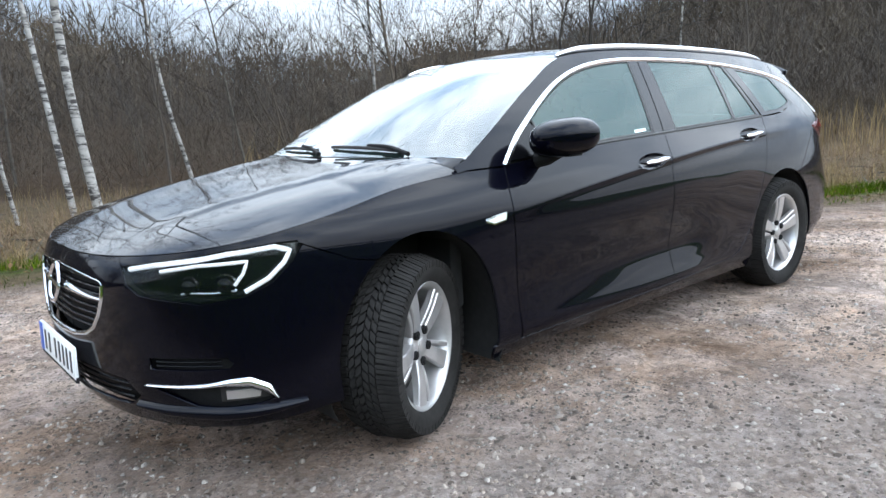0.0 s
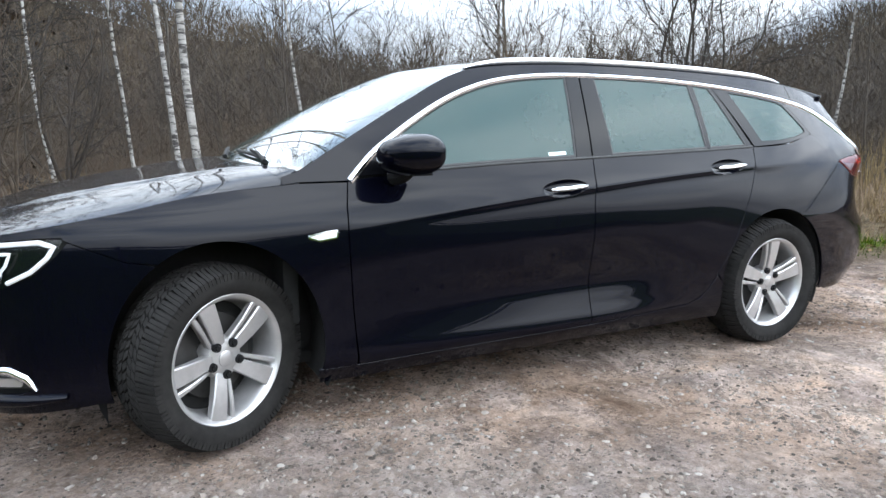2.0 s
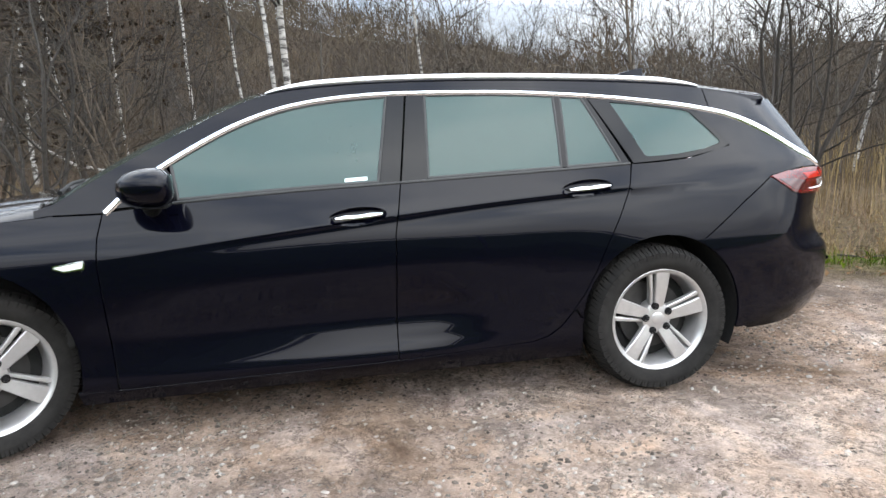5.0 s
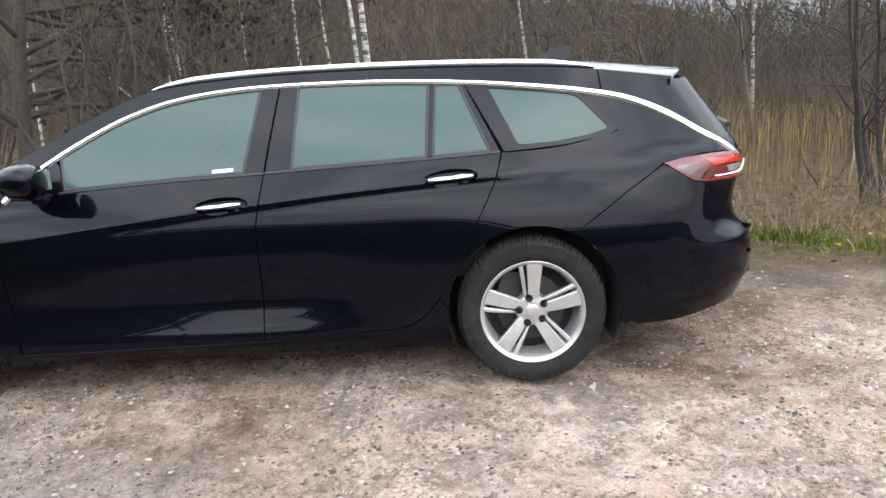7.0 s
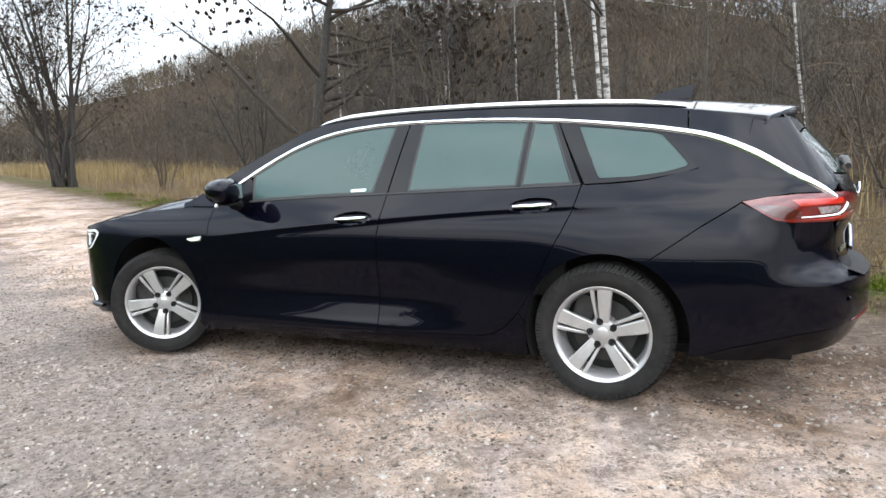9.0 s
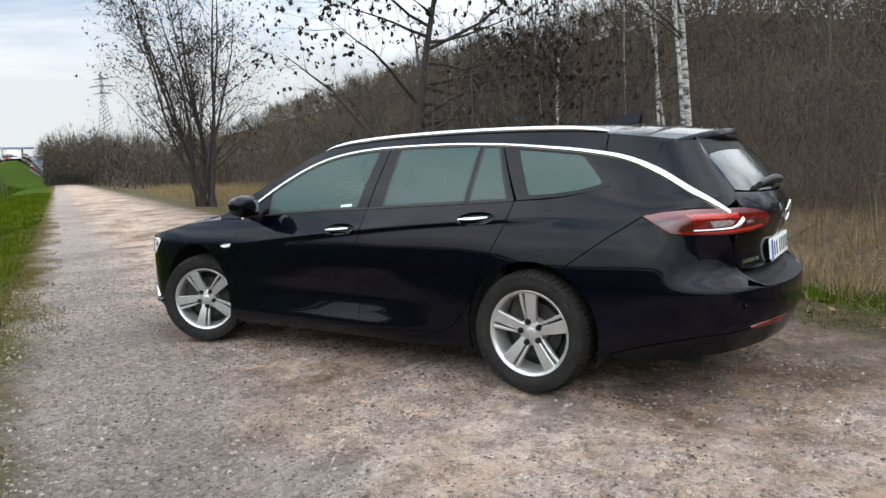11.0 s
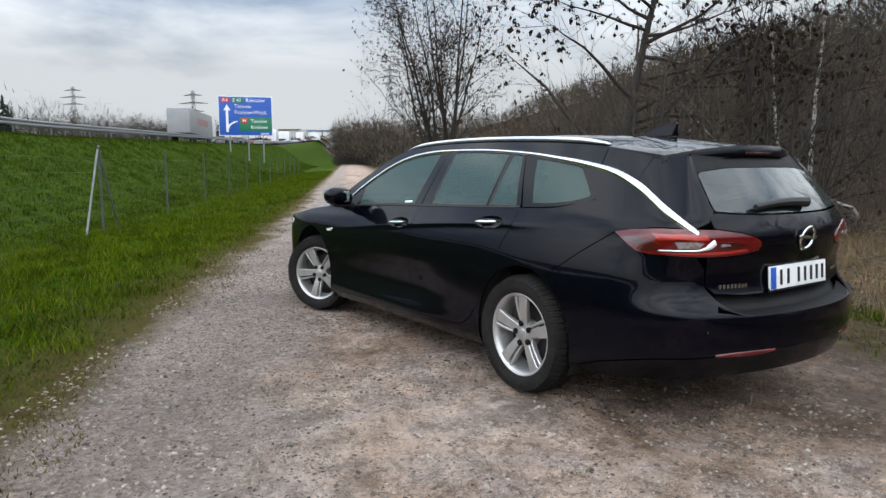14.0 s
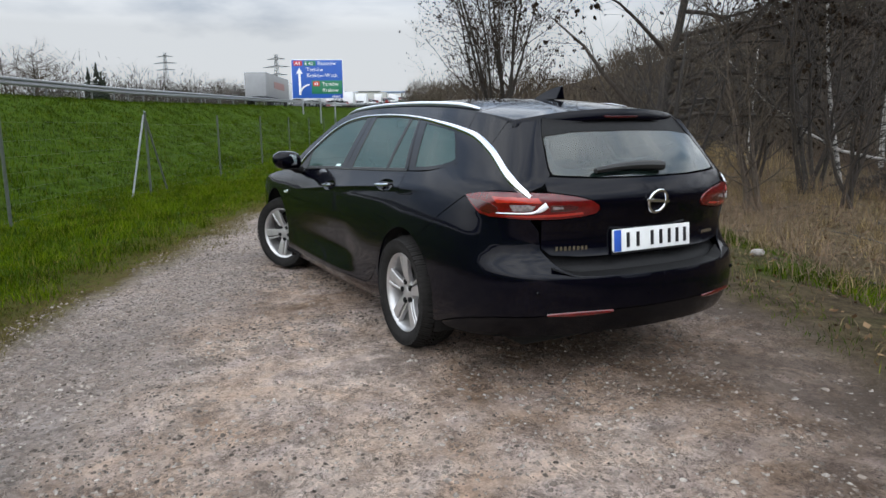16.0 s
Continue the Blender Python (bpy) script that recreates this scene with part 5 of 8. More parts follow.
# cabin
def seat(parent_name, x, y, w, bench=False):
    bm = bm_box(0.52, w, 0.16, (x, y, 0.50), 0.05)
    s = part(parent_name, bm, SEAT_CLOTH, car, "dark cloth seat")
    bm = bm_box(0.13, w * 0.94, 0.60, (x - 0.33, y, 0.78), 0.055, Matrix.Rotation(radians(-18), 4, "Y"))
    part("backrest", bm, SEAT_CLOTH, s)
    for yy in ([y] if not bench else [y - 0.42, y, y + 0.42]):
        bm = bm_box(0.09, 0.25, 0.16, (x - 0.455, yy, 1.155), 0.04, Matrix.Rotation(radians(-12), 4, "Y"))
        tube(bm, [(x - 0.44, yy - 0.06, 1.0), (x - 0.45, yy - 0.06, 1.12)], 0.007, 6)
        tube(bm, [(x - 0.44, yy + 0.06, 1.0), (x - 0.45, yy + 0.06, 1.12)], 0.007, 6)
        part("head_restraint", bm, SEAT_CLOTH, s)


seat("front_seat", 0.12, 0.37, 0.50)
seat("front_seat", 0.12, -0.37, 0.50)
seat("rear_bench", -0.75, 0.0, 1.30, True)
bm = bm_box(0.42, 1.50, 0.26, (0.86, 0, 0.84), 0.08)
bm_box(0.30, 0.42, 0.07, (0.80, 0.37, 0.985), 0.03, None, bm)
bm_box(0.03, 0.24, 0.12, (0.68, 0.0, 0.97), 0.01, None, bm)
part("dashboard", bm, MATT_BLACK, car)
bm = bmesh.new()
tube(bm, [(0.49 + 0.055 * math.sin(a), 0.37 + 0.185 * math.cos(a), 0.885 + 0.172 * math.sin(a)) for a in np.linspace(0, 2 * math.pi, 33)], 0.016, 8, False)
for a in (0.1, math.pi - 0.1, -math.pi / 2):
    tube(bm, [(0.52, 0.37, 0.885), (0.49 + 0.055 * math.sin(a), 0.37 + 0.18 * math.cos(a), 0.885 + 0.17 * math.sin(a))], [0.045, 0.014], 8)
part("steering_wheel", bm, MATT_BLACK, car)
bm = bm_box(0.02, 0.20, 0.06, (0.36, 0.0, 1.335), 0.015)
part("inner_mirror", bm, MATT_BLACK, car)
for s in (1, -1):
    bm = bm_box(1.1, 0.05, 0.50, (0.40, 0.775 * s, 0.72), 0.02)
    bm_box(1.0, 0.05, 0.50, (-0.72, 0.775 * s, 0.74), 0.02, None, bm)
    part("door_lining", bm, MATT_BLACK, car)
    bm = bm_box(0.06, 0.04, 0.34, (-0.27, 0.63 * s, 1.16), 0.015, Matrix.Rotation(radians(18 * s), 4, "X"))
    part("pillar_lining", bm, MATT_BLACK, car)
    bm = bm_box(0.14, 0.04, 0.28, (-1.29, 0.655 * s, 1.15), 0.015, Matrix.Rotation(radians(18 * s), 4, "X"))
    part("pillar_lining", bm, MATT_BLACK, car)
bm = bm_box(0.95, 1.25, 0.03, (-1.72, 0, 0.98), 0.01)
part("load_cover", bm, MATT_BLACK, car)
sheet_part("window_sticker", sheet(lambda a, b: body(a, b, -0.0045), [(-0.02, 1.025), (-0.115, 1.029), (-0.115, 1.043), (-0.02, 1.039)], 0.03, 0.0), STICKER, car, "small pale sticker in the window")


# ---- wheels ----
def build_wheel():
    w = thing("wheel", pose(0, 0, 0), "dusty winter tyre on a silver five-spoke alloy rim", "wheel")
    TR, HW = 0.335, 0.1125
    prof = [(0.236, -0.095), (0.25, -0.108), (0.28, -HW - 0.006), (0.305, -HW - 0.002), (0.318, -0.102), (0.322, -0.085)]
    prof = prof + [(0.322, y) for y in (-0.04, 0.04)] + [(r, -y) for r, y in prof[::-1]]
    ty = part("tyre", lathe(prof, 72), TYRE, w, "dusty black winter tyre", angle=60)
    # tread blocks: slanted lugs in rows, joined into one mesh
    verts, faces = [], []

    def lug(a0, a1, y0, y1, skew, r0=0.325, r1=None):
        r1 = TR if r1 is None else r1
        base = len(verts)
        cs = []
        for a, y in ((a0, y0), (a1, y0), (a1, y1), (a0, y1)):
            aa = a + skew * (y - (y0 + y1) / 2)
            drop = 0.0 if abs(y) < 0.088 else (abs(y) - 0.088) * 0.75
            cs.append((aa, y, drop))
        for rr in (r0, r1):
            for aa, y, drop in cs:
                verts.append(((rr - drop) * math.cos(aa), y, (rr - drop) * math.sin(aa)))
        b = base
        faces.extend([(b + 4, b + 5, b + 6, b + 7), (b, b + 1, b + 5, b + 4), (b + 1, b + 2, b + 6, b + 5), (b + 2, b + 3, b + 7, b + 6), (b + 3, b, b + 4, b + 7)])

    n = 60
    da = 2 * math.pi / n
    for i in range(n):
        a = da * i
        for sg in (1, -1):
            o = a + (0 if sg > 0 else da * 0.45)
            # broad shoulder lugs, each cut once by a narrow sipe, then two rows of chevrons
            for u0, u1 in ((0.0, 0.37), (0.43, 0.80)):
                lug(o + da * u0, o + da * u1, *sorted((sg * 0.052, sg * 0.119)), -0.5 * sg, 0.314, 0.3385)
            lug(o + da * 0.05, o + da * 0.80, *sorted((sg * 0.027, sg * 0.047)), -2.6 * sg, 0.320, 0.3375)
            lug(o + da * 0.32, o + da * 1.05, *sorted((sg * 0.002, sg * 0.023)), -2.6 * sg, 0.320, 0.3375)
    tread = mesh_object("tread", verts, faces, TYRE, ty, "", False)
    tagged(tread, kind="stuff")
    # rim barrel and flange
    rp = [(0.206, 0.030), (0.210, 0.060), (0.217, 0.082), (0.226, 0.093), (0.235, 0.097), (0.2405, 0.094), (0.2405, 0.088), (0.234, 0.085)]
    rim = part("rim", lathe(rp, 64), ALLOY, w, "silver alloy rim", angle=30)
    part("barrel", lathe([(0.203, -0.03), (0.200, 0.0), (0.206, 0.031)], 48), ALLOY, rim)
    bm = lathe([(0.0, 0.068), (0.03, 0.068), (0.05, 0.066), (0.070, 0.060), (0.078, 0.045), (0.078, 0.0)], 40)
    part("hub", bm, ALLOY, rim)
    bm = lathe([(0.0, 0.0745), (0.024, 0.074), (0.030, 0.071), (0.031, 0.060)], 28)
    part("centre_cap", bm, ALLOY, rim)

    def spoke(ang, off0, off1, w0, w1, h0, h1, r0=0.040, r1=0.226):
        bm = bmesh.new()
        n = 8
        rings = []
        for i in range(n + 1):
            t = i / n
            r = r0 + (r1 - r0) * t
            wd = w0 + (w1 - w0) * t
            of = off0 + (off1 - off0) * t
            top = h0 + (h1 - h0) * t + 0.006 * math.sin(math.pi * t)
            bot = top - (0.034 - 0.012 * t)
            c = 0.004
            ring = [(of - wd / 2, bot), (of - wd / 2, top - c), (of - wd / 2 + c, top), (of + wd / 2 - c, top), (of + wd / 2, top - c), (of + wd / 2, bot)]
            rings.append([bm.verts.new((r, y, x)) for x, y in ring])
        for a, b in zip(rings, rings[1:]):
            for k in range(6):
                bm.faces.new((a[k], a[(k + 1) % 6], b[(k + 1) % 6], b[k]))
        bm.faces.new(rings[0])
        bm.faces.new(rings[-1])
        bmesh.ops.transform(bm, matrix=Matrix.Rotation(-ang, 4, "Y"), verts=bm.verts)
        part("spoke", bm, ALLOY, rim, angle=25)

    for i in range(5):
        a = 2 * math.pi * i / 5
        spoke(a, 0.010, 0.027, 0.044, 0.074, 0.062, 0.086)
        spoke(a, -0.024, -0.037, 0.014, 0.021, 0.060, 0.086, 0.066)
        bm = lathe([(0.0, 0.079), (0.0085, 0.079), (0.0098, 0.077), (0.0105, 0.060)], 6)
        lathe([(0.0105, 0.0735), (0.0165, 0.0745), (0.0175, 0.058)], 14, bm=bm)
        bmesh.ops.translate(bm, vec=(0.060 * math.cos(a - 0.16), 0.0, 0.060 * math.sin(a - 0.16)), verts=bm.verts)
        part("wheel_bolt", bm, MATT_BLACK, rim, "dark wheel bolt", angle=40)
    bm = lathe([(0.06, 0.0), (0.155, 0.0), (0.155, -0.024), (0.06, -0.024)], 48, closed=True)
    part("brake_disc", bm, STEEL_DARK, w, "dull steel brake disc")
    bm = bm_box(0.10, 0.06, 0.16, (0.12, -0.01, 0.07), 0.015)
    part("brake_caliper", bm, STEEL_DARK, w)
    bm = lathe([(0.0, -0.028), (0.203, -0.028)], 40)
    part("back_plate", bm, DARK, w)
    return w


wheel = build_wheel()
tagged(wheel, group="wheels of the car")
TRACK = 0.795
STEER = 28.0
spots = [(-1.4145, TRACK, -15, 0), (-1.4145, -TRACK, 40, 180), (1.430, TRACK - 0.018, 10, STEER), (1.430, 0.018 - TRACK, 70, 180 + STEER)]
for i, (x, y, spin, turn) in enumerate(spots):
    m = pose(x, y, 0.335, 0, 0, turn) @ pose(0, 0, 0, 0, spin, 0)
    if i == 0:
        wheel.matrix_world = m
    else:
        copy_thing(wheel, m)


# ---- the ground ----
D = Vector((0.8926, -0.4509, 0.0))
NN = Vector((0.4509, 0.8926, 0.0))
S_AX, N_AX = np.array(D), np.array(NN)


def at(s, n, z=0.0):
    """A place from metres along and across the track."""
    return Vector((S_AX[0] * s + N_AX[0] * n, S_AX[1] * s + N_AX[1] * n, z))


def smooth(a, b, v):
    t = np.clip((np.asarray(v, float) - a) / (b - a), 0, 1)
    return t * t * (3 - 2 * t)


def cell_noise(x, y, seed):
    """Smooth random values from 0 to 1 on a unit lattice."""
    ix, iy = np.floor(x).astype(np.int64), np.floor(y).astype(np.int64)
    fx, fy = x - ix, y - iy
    fx, fy = fx * fx * (3 - 2 * fx), fy * fy * (3 - 2 * fy)

    def corner(a, b):
        h = (a * 374761393 + b * 668265263 + seed * 974634777) & 0xFFFFFFFF
        h = ((h ^ (h >> 13)) * 1274126177) & 0xFFFFFFFF
        return ((h ^ (h >> 16)) & 0xFFFF) / 65535.0

    lo = corner(ix, iy) * (1 - fx) + corner(ix + 1, iy) * fx
    hi = corner(ix, iy + 1) * (1 - fx) + corner(ix + 1, iy + 1) * fx
    return lo * (1 - fy) + hi * fy


def layered(x, y, seed, octaves=4, rough=0.55):
    total, amp, norm = 0.0, 1.0, 0.0
    for k in range(octaves):
        total = total + amp * cell_noise(x * 2**k + 17.3 * k, y * 2**k - 9.1 * k, seed + k)
        norm += amp
        amp *= rough
    return total / norm


def track_relief(s, n):
    """Broken crust, hollows and embedded grit of the trodden track."""
    near = smooth(-9.5, -7.5, s) * smooth(10.5, 7.5, s) * smooth(-2.75, -2.2, n) * smooth(3.3, 2.5, n)
    if not np.any(near > 0):
        return 0.0
    crust = layered(s * 1.7, n * 1.7, 3, 6, 0.62)
    flake = layered(s * 6.5, n * 6.5, 31, 4, 0.6)
    z = 0.008 * smooth(0.47, 0.52, crust) + 0.006 * smooth(0.48, 0.54, flake) + 0.022 * (layered(s * 0.8, n * 0.8, 77, 2) - 0.5)
    z = z + 0.010 * (layered(s * 17, n * 17, 55, 2, 0.6) - 0.5)
    return near * (z - 0.012)


def ground_z(s, n):
    s, n = np.asarray(s, float), np.asarray(n, float)
    z = 0.012 * np.clip(s - 14, 0, 400)
    z = z + smooth(6.4, 15.0, n) * 2.55 - 0.12 * np.exp(-(((n - 5.6) / 0.9) ** 2))
    z = z - 0.16 * smooth(-2.6, -5.0, n) + 0.05 * np.sin(n * 1.3 + s * 0.7) * smooth(-3.0, -6.0, n)
    z = z + smooth(-30, -108, n) * 27.0 * (0.08 + 0.92 * smooth(-8, 95, s) + 0.58 * smooth(-35, -90, s)) + smooth(-150, -420, n) * 18.0
    z = z + smooth(2, 16, n) * smooth(120, 480, s) * 6.0
    z = z + smooth(9, 15, n) * 0.014 * np.clip(s - 30, 0, 500)
    z = z + 0.014 * np.sin(s * 0.9 + 1.0) * np.cos(n * 1.1) * smooth(1.6, 3.6, np.abs(n - 0.3))
    return z + track_relief(s, n)


def axis_steps(fine0, fine1, step, far0, far1, even0=None, even1=None, cap=0.2):
    """Steps that are fine in the middle, at most cap out to even0 and even1, and then widen."""
    even0, even1 = fine0 if even0 is None else even0, fine1 if even1 is None else even1

    def outward(start, stop, even):
        d, x, out = step, start, []
        while x < stop:
            d = min(d * 1.18, cap) if x < even else d * 1.18
            x += d
            out.append(min(x, stop))
        return out

    return np.array([-v for v in outward(-fine0, -far0, -even0)][::-1] + list(np.arange(fine0, fine1 + 1e-6, step)) + outward(fine1, far1, even1))


GS, GN = axis_steps(-6.0, 5.2, 0.026, -700, 2500, -12, 16), axis_steps(-2.5, 3.0, 0.026, -900, 900, -9, 16)
ss, nn = np.meshgrid(GS, GN, indexing="ij")
zz = ground_z(ss, nn)
P = np.column_stack([(S_AX[0] * ss + N_AX[0] * nn).ravel(), (S_AX[1] * ss + N_AX[1] * nn).ravel(), zz.ravel()])
w = len(GN)
i0 = (np.arange(len(GS) - 1)[:, None] * w + np.arange(w - 1)[None]).ravel()
F = np.column_stack([i0, i0 + w, i0 + w + 1, i0 + 1])


def ground_material():
    m, nt, p = material("gravel_and_turf")
    co = nt.nodes.new("ShaderNodeTexCoord")
    mp = nt.nodes.new("ShaderNodeMapping")
    mp.inputs["Rotation"].default_value = (0, 0, math.atan2(0.4509, 0.8926))
    wire(nt, co.outputs["Object"], mp.inputs["Vector"])
    v = mp.outputs["Vector"]
    sep = nt.nodes.new("ShaderNodeSeparateXYZ")
    wire(nt, v, sep.inputs["Vector"])
    n = sep.outputs["Y"]
    wob = math_node(nt, "MULTIPLY", math_node(nt, "SUBTRACT", noise_node(nt, 0.9, 6.0, 0.65, v), 0.5), 0.9)
    nw = math_node(nt, "ADD", n, wob)

    def step(a, b, val):
        r = nt.nodes.new("ShaderNodeMapRange")
        r.inputs["From Min"].default_value, r.inputs["From Max"].default_value = a, b
        wire(nt, val, r.inputs["Value"])
        return r.outputs["Result"]

    left = step(2.45, 2.8, nw)
    right = step(-2.1, -2.6, nw)
    # trodden earth and crushed stone: broad tints, grit, and single stones set in it
    fine = noise_node(nt, 24.0, 9.0, 0.8, v)
    big = noise_node(nt, 0.75, 9.0, 0.66, v, 0.6)
    gravel = ramp_node(nt, big, [(0.37, (0.190, 0.145, 0.115)), (0.44, (0.33, 0.262, 0.222)), (0.51, (0.45, 0.368, 0.324)), (0.62, (0.55, 0.474, 0.434))])
    tint = noise_node(nt, 2.3, 6.0, 0.6, v, 0.8)
    gravel = mix_node(nt, 0.75, gravel, ramp_node(nt, tint, [(0.34, (1.06, 0.96, 0.86)), (0.5, (1.0, 1.0, 1.0)), (0.64, (0.94, 0.97, 1.07))]), "MULTIPLY")
    mid = noise_node(nt, 5.5, 9.0, 0.72, v, 0.5)
    gravel = mix_node(nt, 0.9, gravel, ramp_node(nt, mid, [(0.34, (0.50, 0.46, 0.43)), (0.46, (0.92, 0.90, 0.89)), (0.64, (1.28, 1.26, 1.24))]), "MULTIPLY")
    gravel = mix_node(nt, 0.85, gravel, ramp_node(nt, fine, [(0.30, (0.58, 0.55, 0.53)), (0.5, (1.0, 0.99, 0.98)), (0.70, (1.30, 1.28, 1.27))]), "MULTIPLY")
    gravel = mix_node(nt, 0.8, gravel, ramp_node(nt, noise_node(nt, 95.0, 5.0, 0.75, v), [(0.32, (0.66, 0.64, 0.62)), (0.5, (1.0, 1.0, 1.0)), (0.68, (1.26, 1.25, 1.24))]), "MULTIPLY")
    # shade in hollows and broken edges between the flakes, painted as dark lines
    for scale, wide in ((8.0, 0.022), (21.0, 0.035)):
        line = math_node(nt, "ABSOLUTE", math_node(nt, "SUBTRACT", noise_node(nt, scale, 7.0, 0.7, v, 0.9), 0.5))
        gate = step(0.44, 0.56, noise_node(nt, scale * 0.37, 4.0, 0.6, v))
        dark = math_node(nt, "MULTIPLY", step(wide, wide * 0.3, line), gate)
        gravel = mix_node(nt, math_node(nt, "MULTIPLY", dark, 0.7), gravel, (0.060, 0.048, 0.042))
    warp = nt.nodes.new("ShaderNodeTexNoise")
    warp.inputs["Scale"].default_value, warp.inputs["Detail"].default_value = 60.0, 3.0
    wire(nt, v, warp.inputs["Vector"])
    moved = nt.nodes.new("ShaderNodeVectorMath")
    moved.operation = "MULTIPLY_ADD"
    wire(nt, warp.outputs["Color"], moved.inputs[0])
    moved.inputs[1].default_value = (0.016, 0.016, 0.0)
    wire(nt, v, moved.inputs[2])
    vor = nt.nodes.new("ShaderNodeTexVoronoi")
    vor.inputs["Scale"].default_value = 46.0
    wire(nt, moved.outputs["Vector"], vor.inputs["Vector"])
    stone = nt.nodes.new("ShaderNodeSeparateColor")
    wire(nt, vor.outputs["Color"], stone.inputs["Color"])
    bed = math_node(nt, "MULTIPLY", step(0.74, 0.86, stone.outputs[0]), step(0.48, 0.36, vor.outputs["Distance"]))
    gravel = mix_node(nt, math_node(nt, "MULTIPLY", bed, 0.8), gravel, ramp_node(nt, stone.outputs[2], [(0.0, (0.065, 0.054, 0.050)), (0.35, (0.20, 0.168, 0.154)), (0.75, (0.36, 0.310, 0.285)), (1.0, (0.56, 0.52, 0.49))]))
    gravel = mix_node(nt, 1.0, gravel, (1.13, 1.07, 0.995), "MULTIPLY")
    # damp hollows where fines have washed in
    damp = step(0.555, 0.60, noise_node(nt, 1.25, 10.0, 0.68, v, 0.5))
    gravel = mix_node(nt, math_node(nt, "MULTIPLY", damp, 0.55), gravel, mix_node(nt, fine, (0.080, 0.062, 0.050), (0.22, 0.178, 0.150)))
    # grey chippings along the grass edge
    chip = math_node(nt, "MULTIPLY", step(1.15, 1.75, nw), 0.7)
    greyg = mix_node(nt, 0.9, mix_node(nt, stone.outputs[1], (0.17, 0.146, 0.132), (0.37, 0.325, 0.30)), ramp_node(nt, fine, [(0.32, (0.45, 0.44, 0.44)), (0.5, (1.0, 1.0, 1.0)), (0.68, (1.5, 1.48, 1.46))]), "MULTIPLY")
    gravel = mix_node(nt, chip, gravel, greyg)
    # dark soil trodden in along the wood side
    soil = math_node(nt, "MULTIPLY", step(-0.9, -2.3, nw), 0.72)
    gravel = mix_node(nt, soil, gravel, mix_node(nt, fine, (0.045, 0.035, 0.028), (0.12, 0.095, 0.078)))
    # turf and leaf litter
    t1 = noise_node(nt, 3.0, 8.0, 0.7, v)
    turf = ramp_node(nt, t1, [(0.3, (0.016, 0.034, 0.002)), (0.55, (0.040, 0.074, 0.003)), (0.8, (0.078, 0.090, 0.012))])
    dry = ramp_node(nt, noise_node(nt, 6.0, 8.0, 0.75, v), [(0.3, (0.040, 0.029, 0.019)), (0.5, (0.088, 0.067, 0.040)), (0.72, (0.175, 0.138, 0.080))])
    moss_brown = ramp_node(nt, noise_node(nt, 7.0, 9.0, 0.75, v), [(0.3, (0.045, 0.034, 0.014)), (0.5, (0.095, 0.074, 0.026)), (0.7, (0.090, 0.095, 0.022))])
    edge = step(3.7, 2.9, nw)
    lturf = mix_node(nt, edge, turf, moss_brown)
    moss = ramp_node(nt, noise_node(nt, 0.7, 4.0, 0.6, v), [(0.45, (0.0, 0.0, 0.0)), (0.62, (1.0, 1.0, 1.0))])
    strip = math_node(nt, "MULTIPLY", math_node(nt, "MULTIPLY", step(-4.1, -3.7, n), step(-2.7, -3.1, n)), 0.9)
    rturf = mix_node(nt, math_node(nt, "MULTIPLY", moss, strip), dry, turf)
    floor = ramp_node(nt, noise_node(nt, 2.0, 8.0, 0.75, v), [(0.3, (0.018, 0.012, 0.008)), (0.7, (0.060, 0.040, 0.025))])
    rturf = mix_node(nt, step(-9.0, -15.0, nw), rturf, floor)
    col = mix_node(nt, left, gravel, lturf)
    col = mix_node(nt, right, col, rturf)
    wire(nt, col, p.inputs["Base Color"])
    p.inputs["Roughness"].default_value = 0.95
    p.inputs["Specular IOR Level"].default_value = 0.05
    h = math_node(nt, "ADD", math_node(nt, "MULTIPLY", bed, 0.5), math_node(nt, "MULTIPLY", noise_node(nt, 16.0, 10.0, 0.75, v), 2.4))
    h = math_node(nt, "ADD", h, math_node(nt, "MULTIPLY", noise_node(nt, 6.0, 12.0, 0.82, v, 0.6), 2.0))
    h = math_node(nt, "ADD", h, math_node(nt, "MULTIPLY", noise_node(nt, 70.0, 5.0, 0.7, v), 0.5))
    bump_node(nt, p, h, 1.0, 0.026)
    return m


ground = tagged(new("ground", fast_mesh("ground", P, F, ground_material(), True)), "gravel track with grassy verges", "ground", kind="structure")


# ---- plants ----
def bark_material(name, dark, light, scale=20.0):
    m, nt, p = material(name)
    f = noise_node(nt, scale, 6.0, 0.7)
    info = nt.nodes.new("ShaderNodeObjectInfo")
    c = ramp_node(nt, f, [(0.3, dark), (0.7, light)])
    tone = ramp_node(nt, info.outputs["Random"], [(0.0, (0.75, 0.72, 0.70)), (0.5, (1.0, 1.0, 1.0)), (1.0, (1.25, 1.12, 1.0))])
    wire(nt, mix_node(nt, 1.0, c, tone, "MULTIPLY"), p.inputs["Base Color"])
    p.inputs["Roughness"].default_value = 0.9
    bump_node(nt, p, noise_node(nt, scale * 3, 4.0), 0.4, 0.01)
    return m


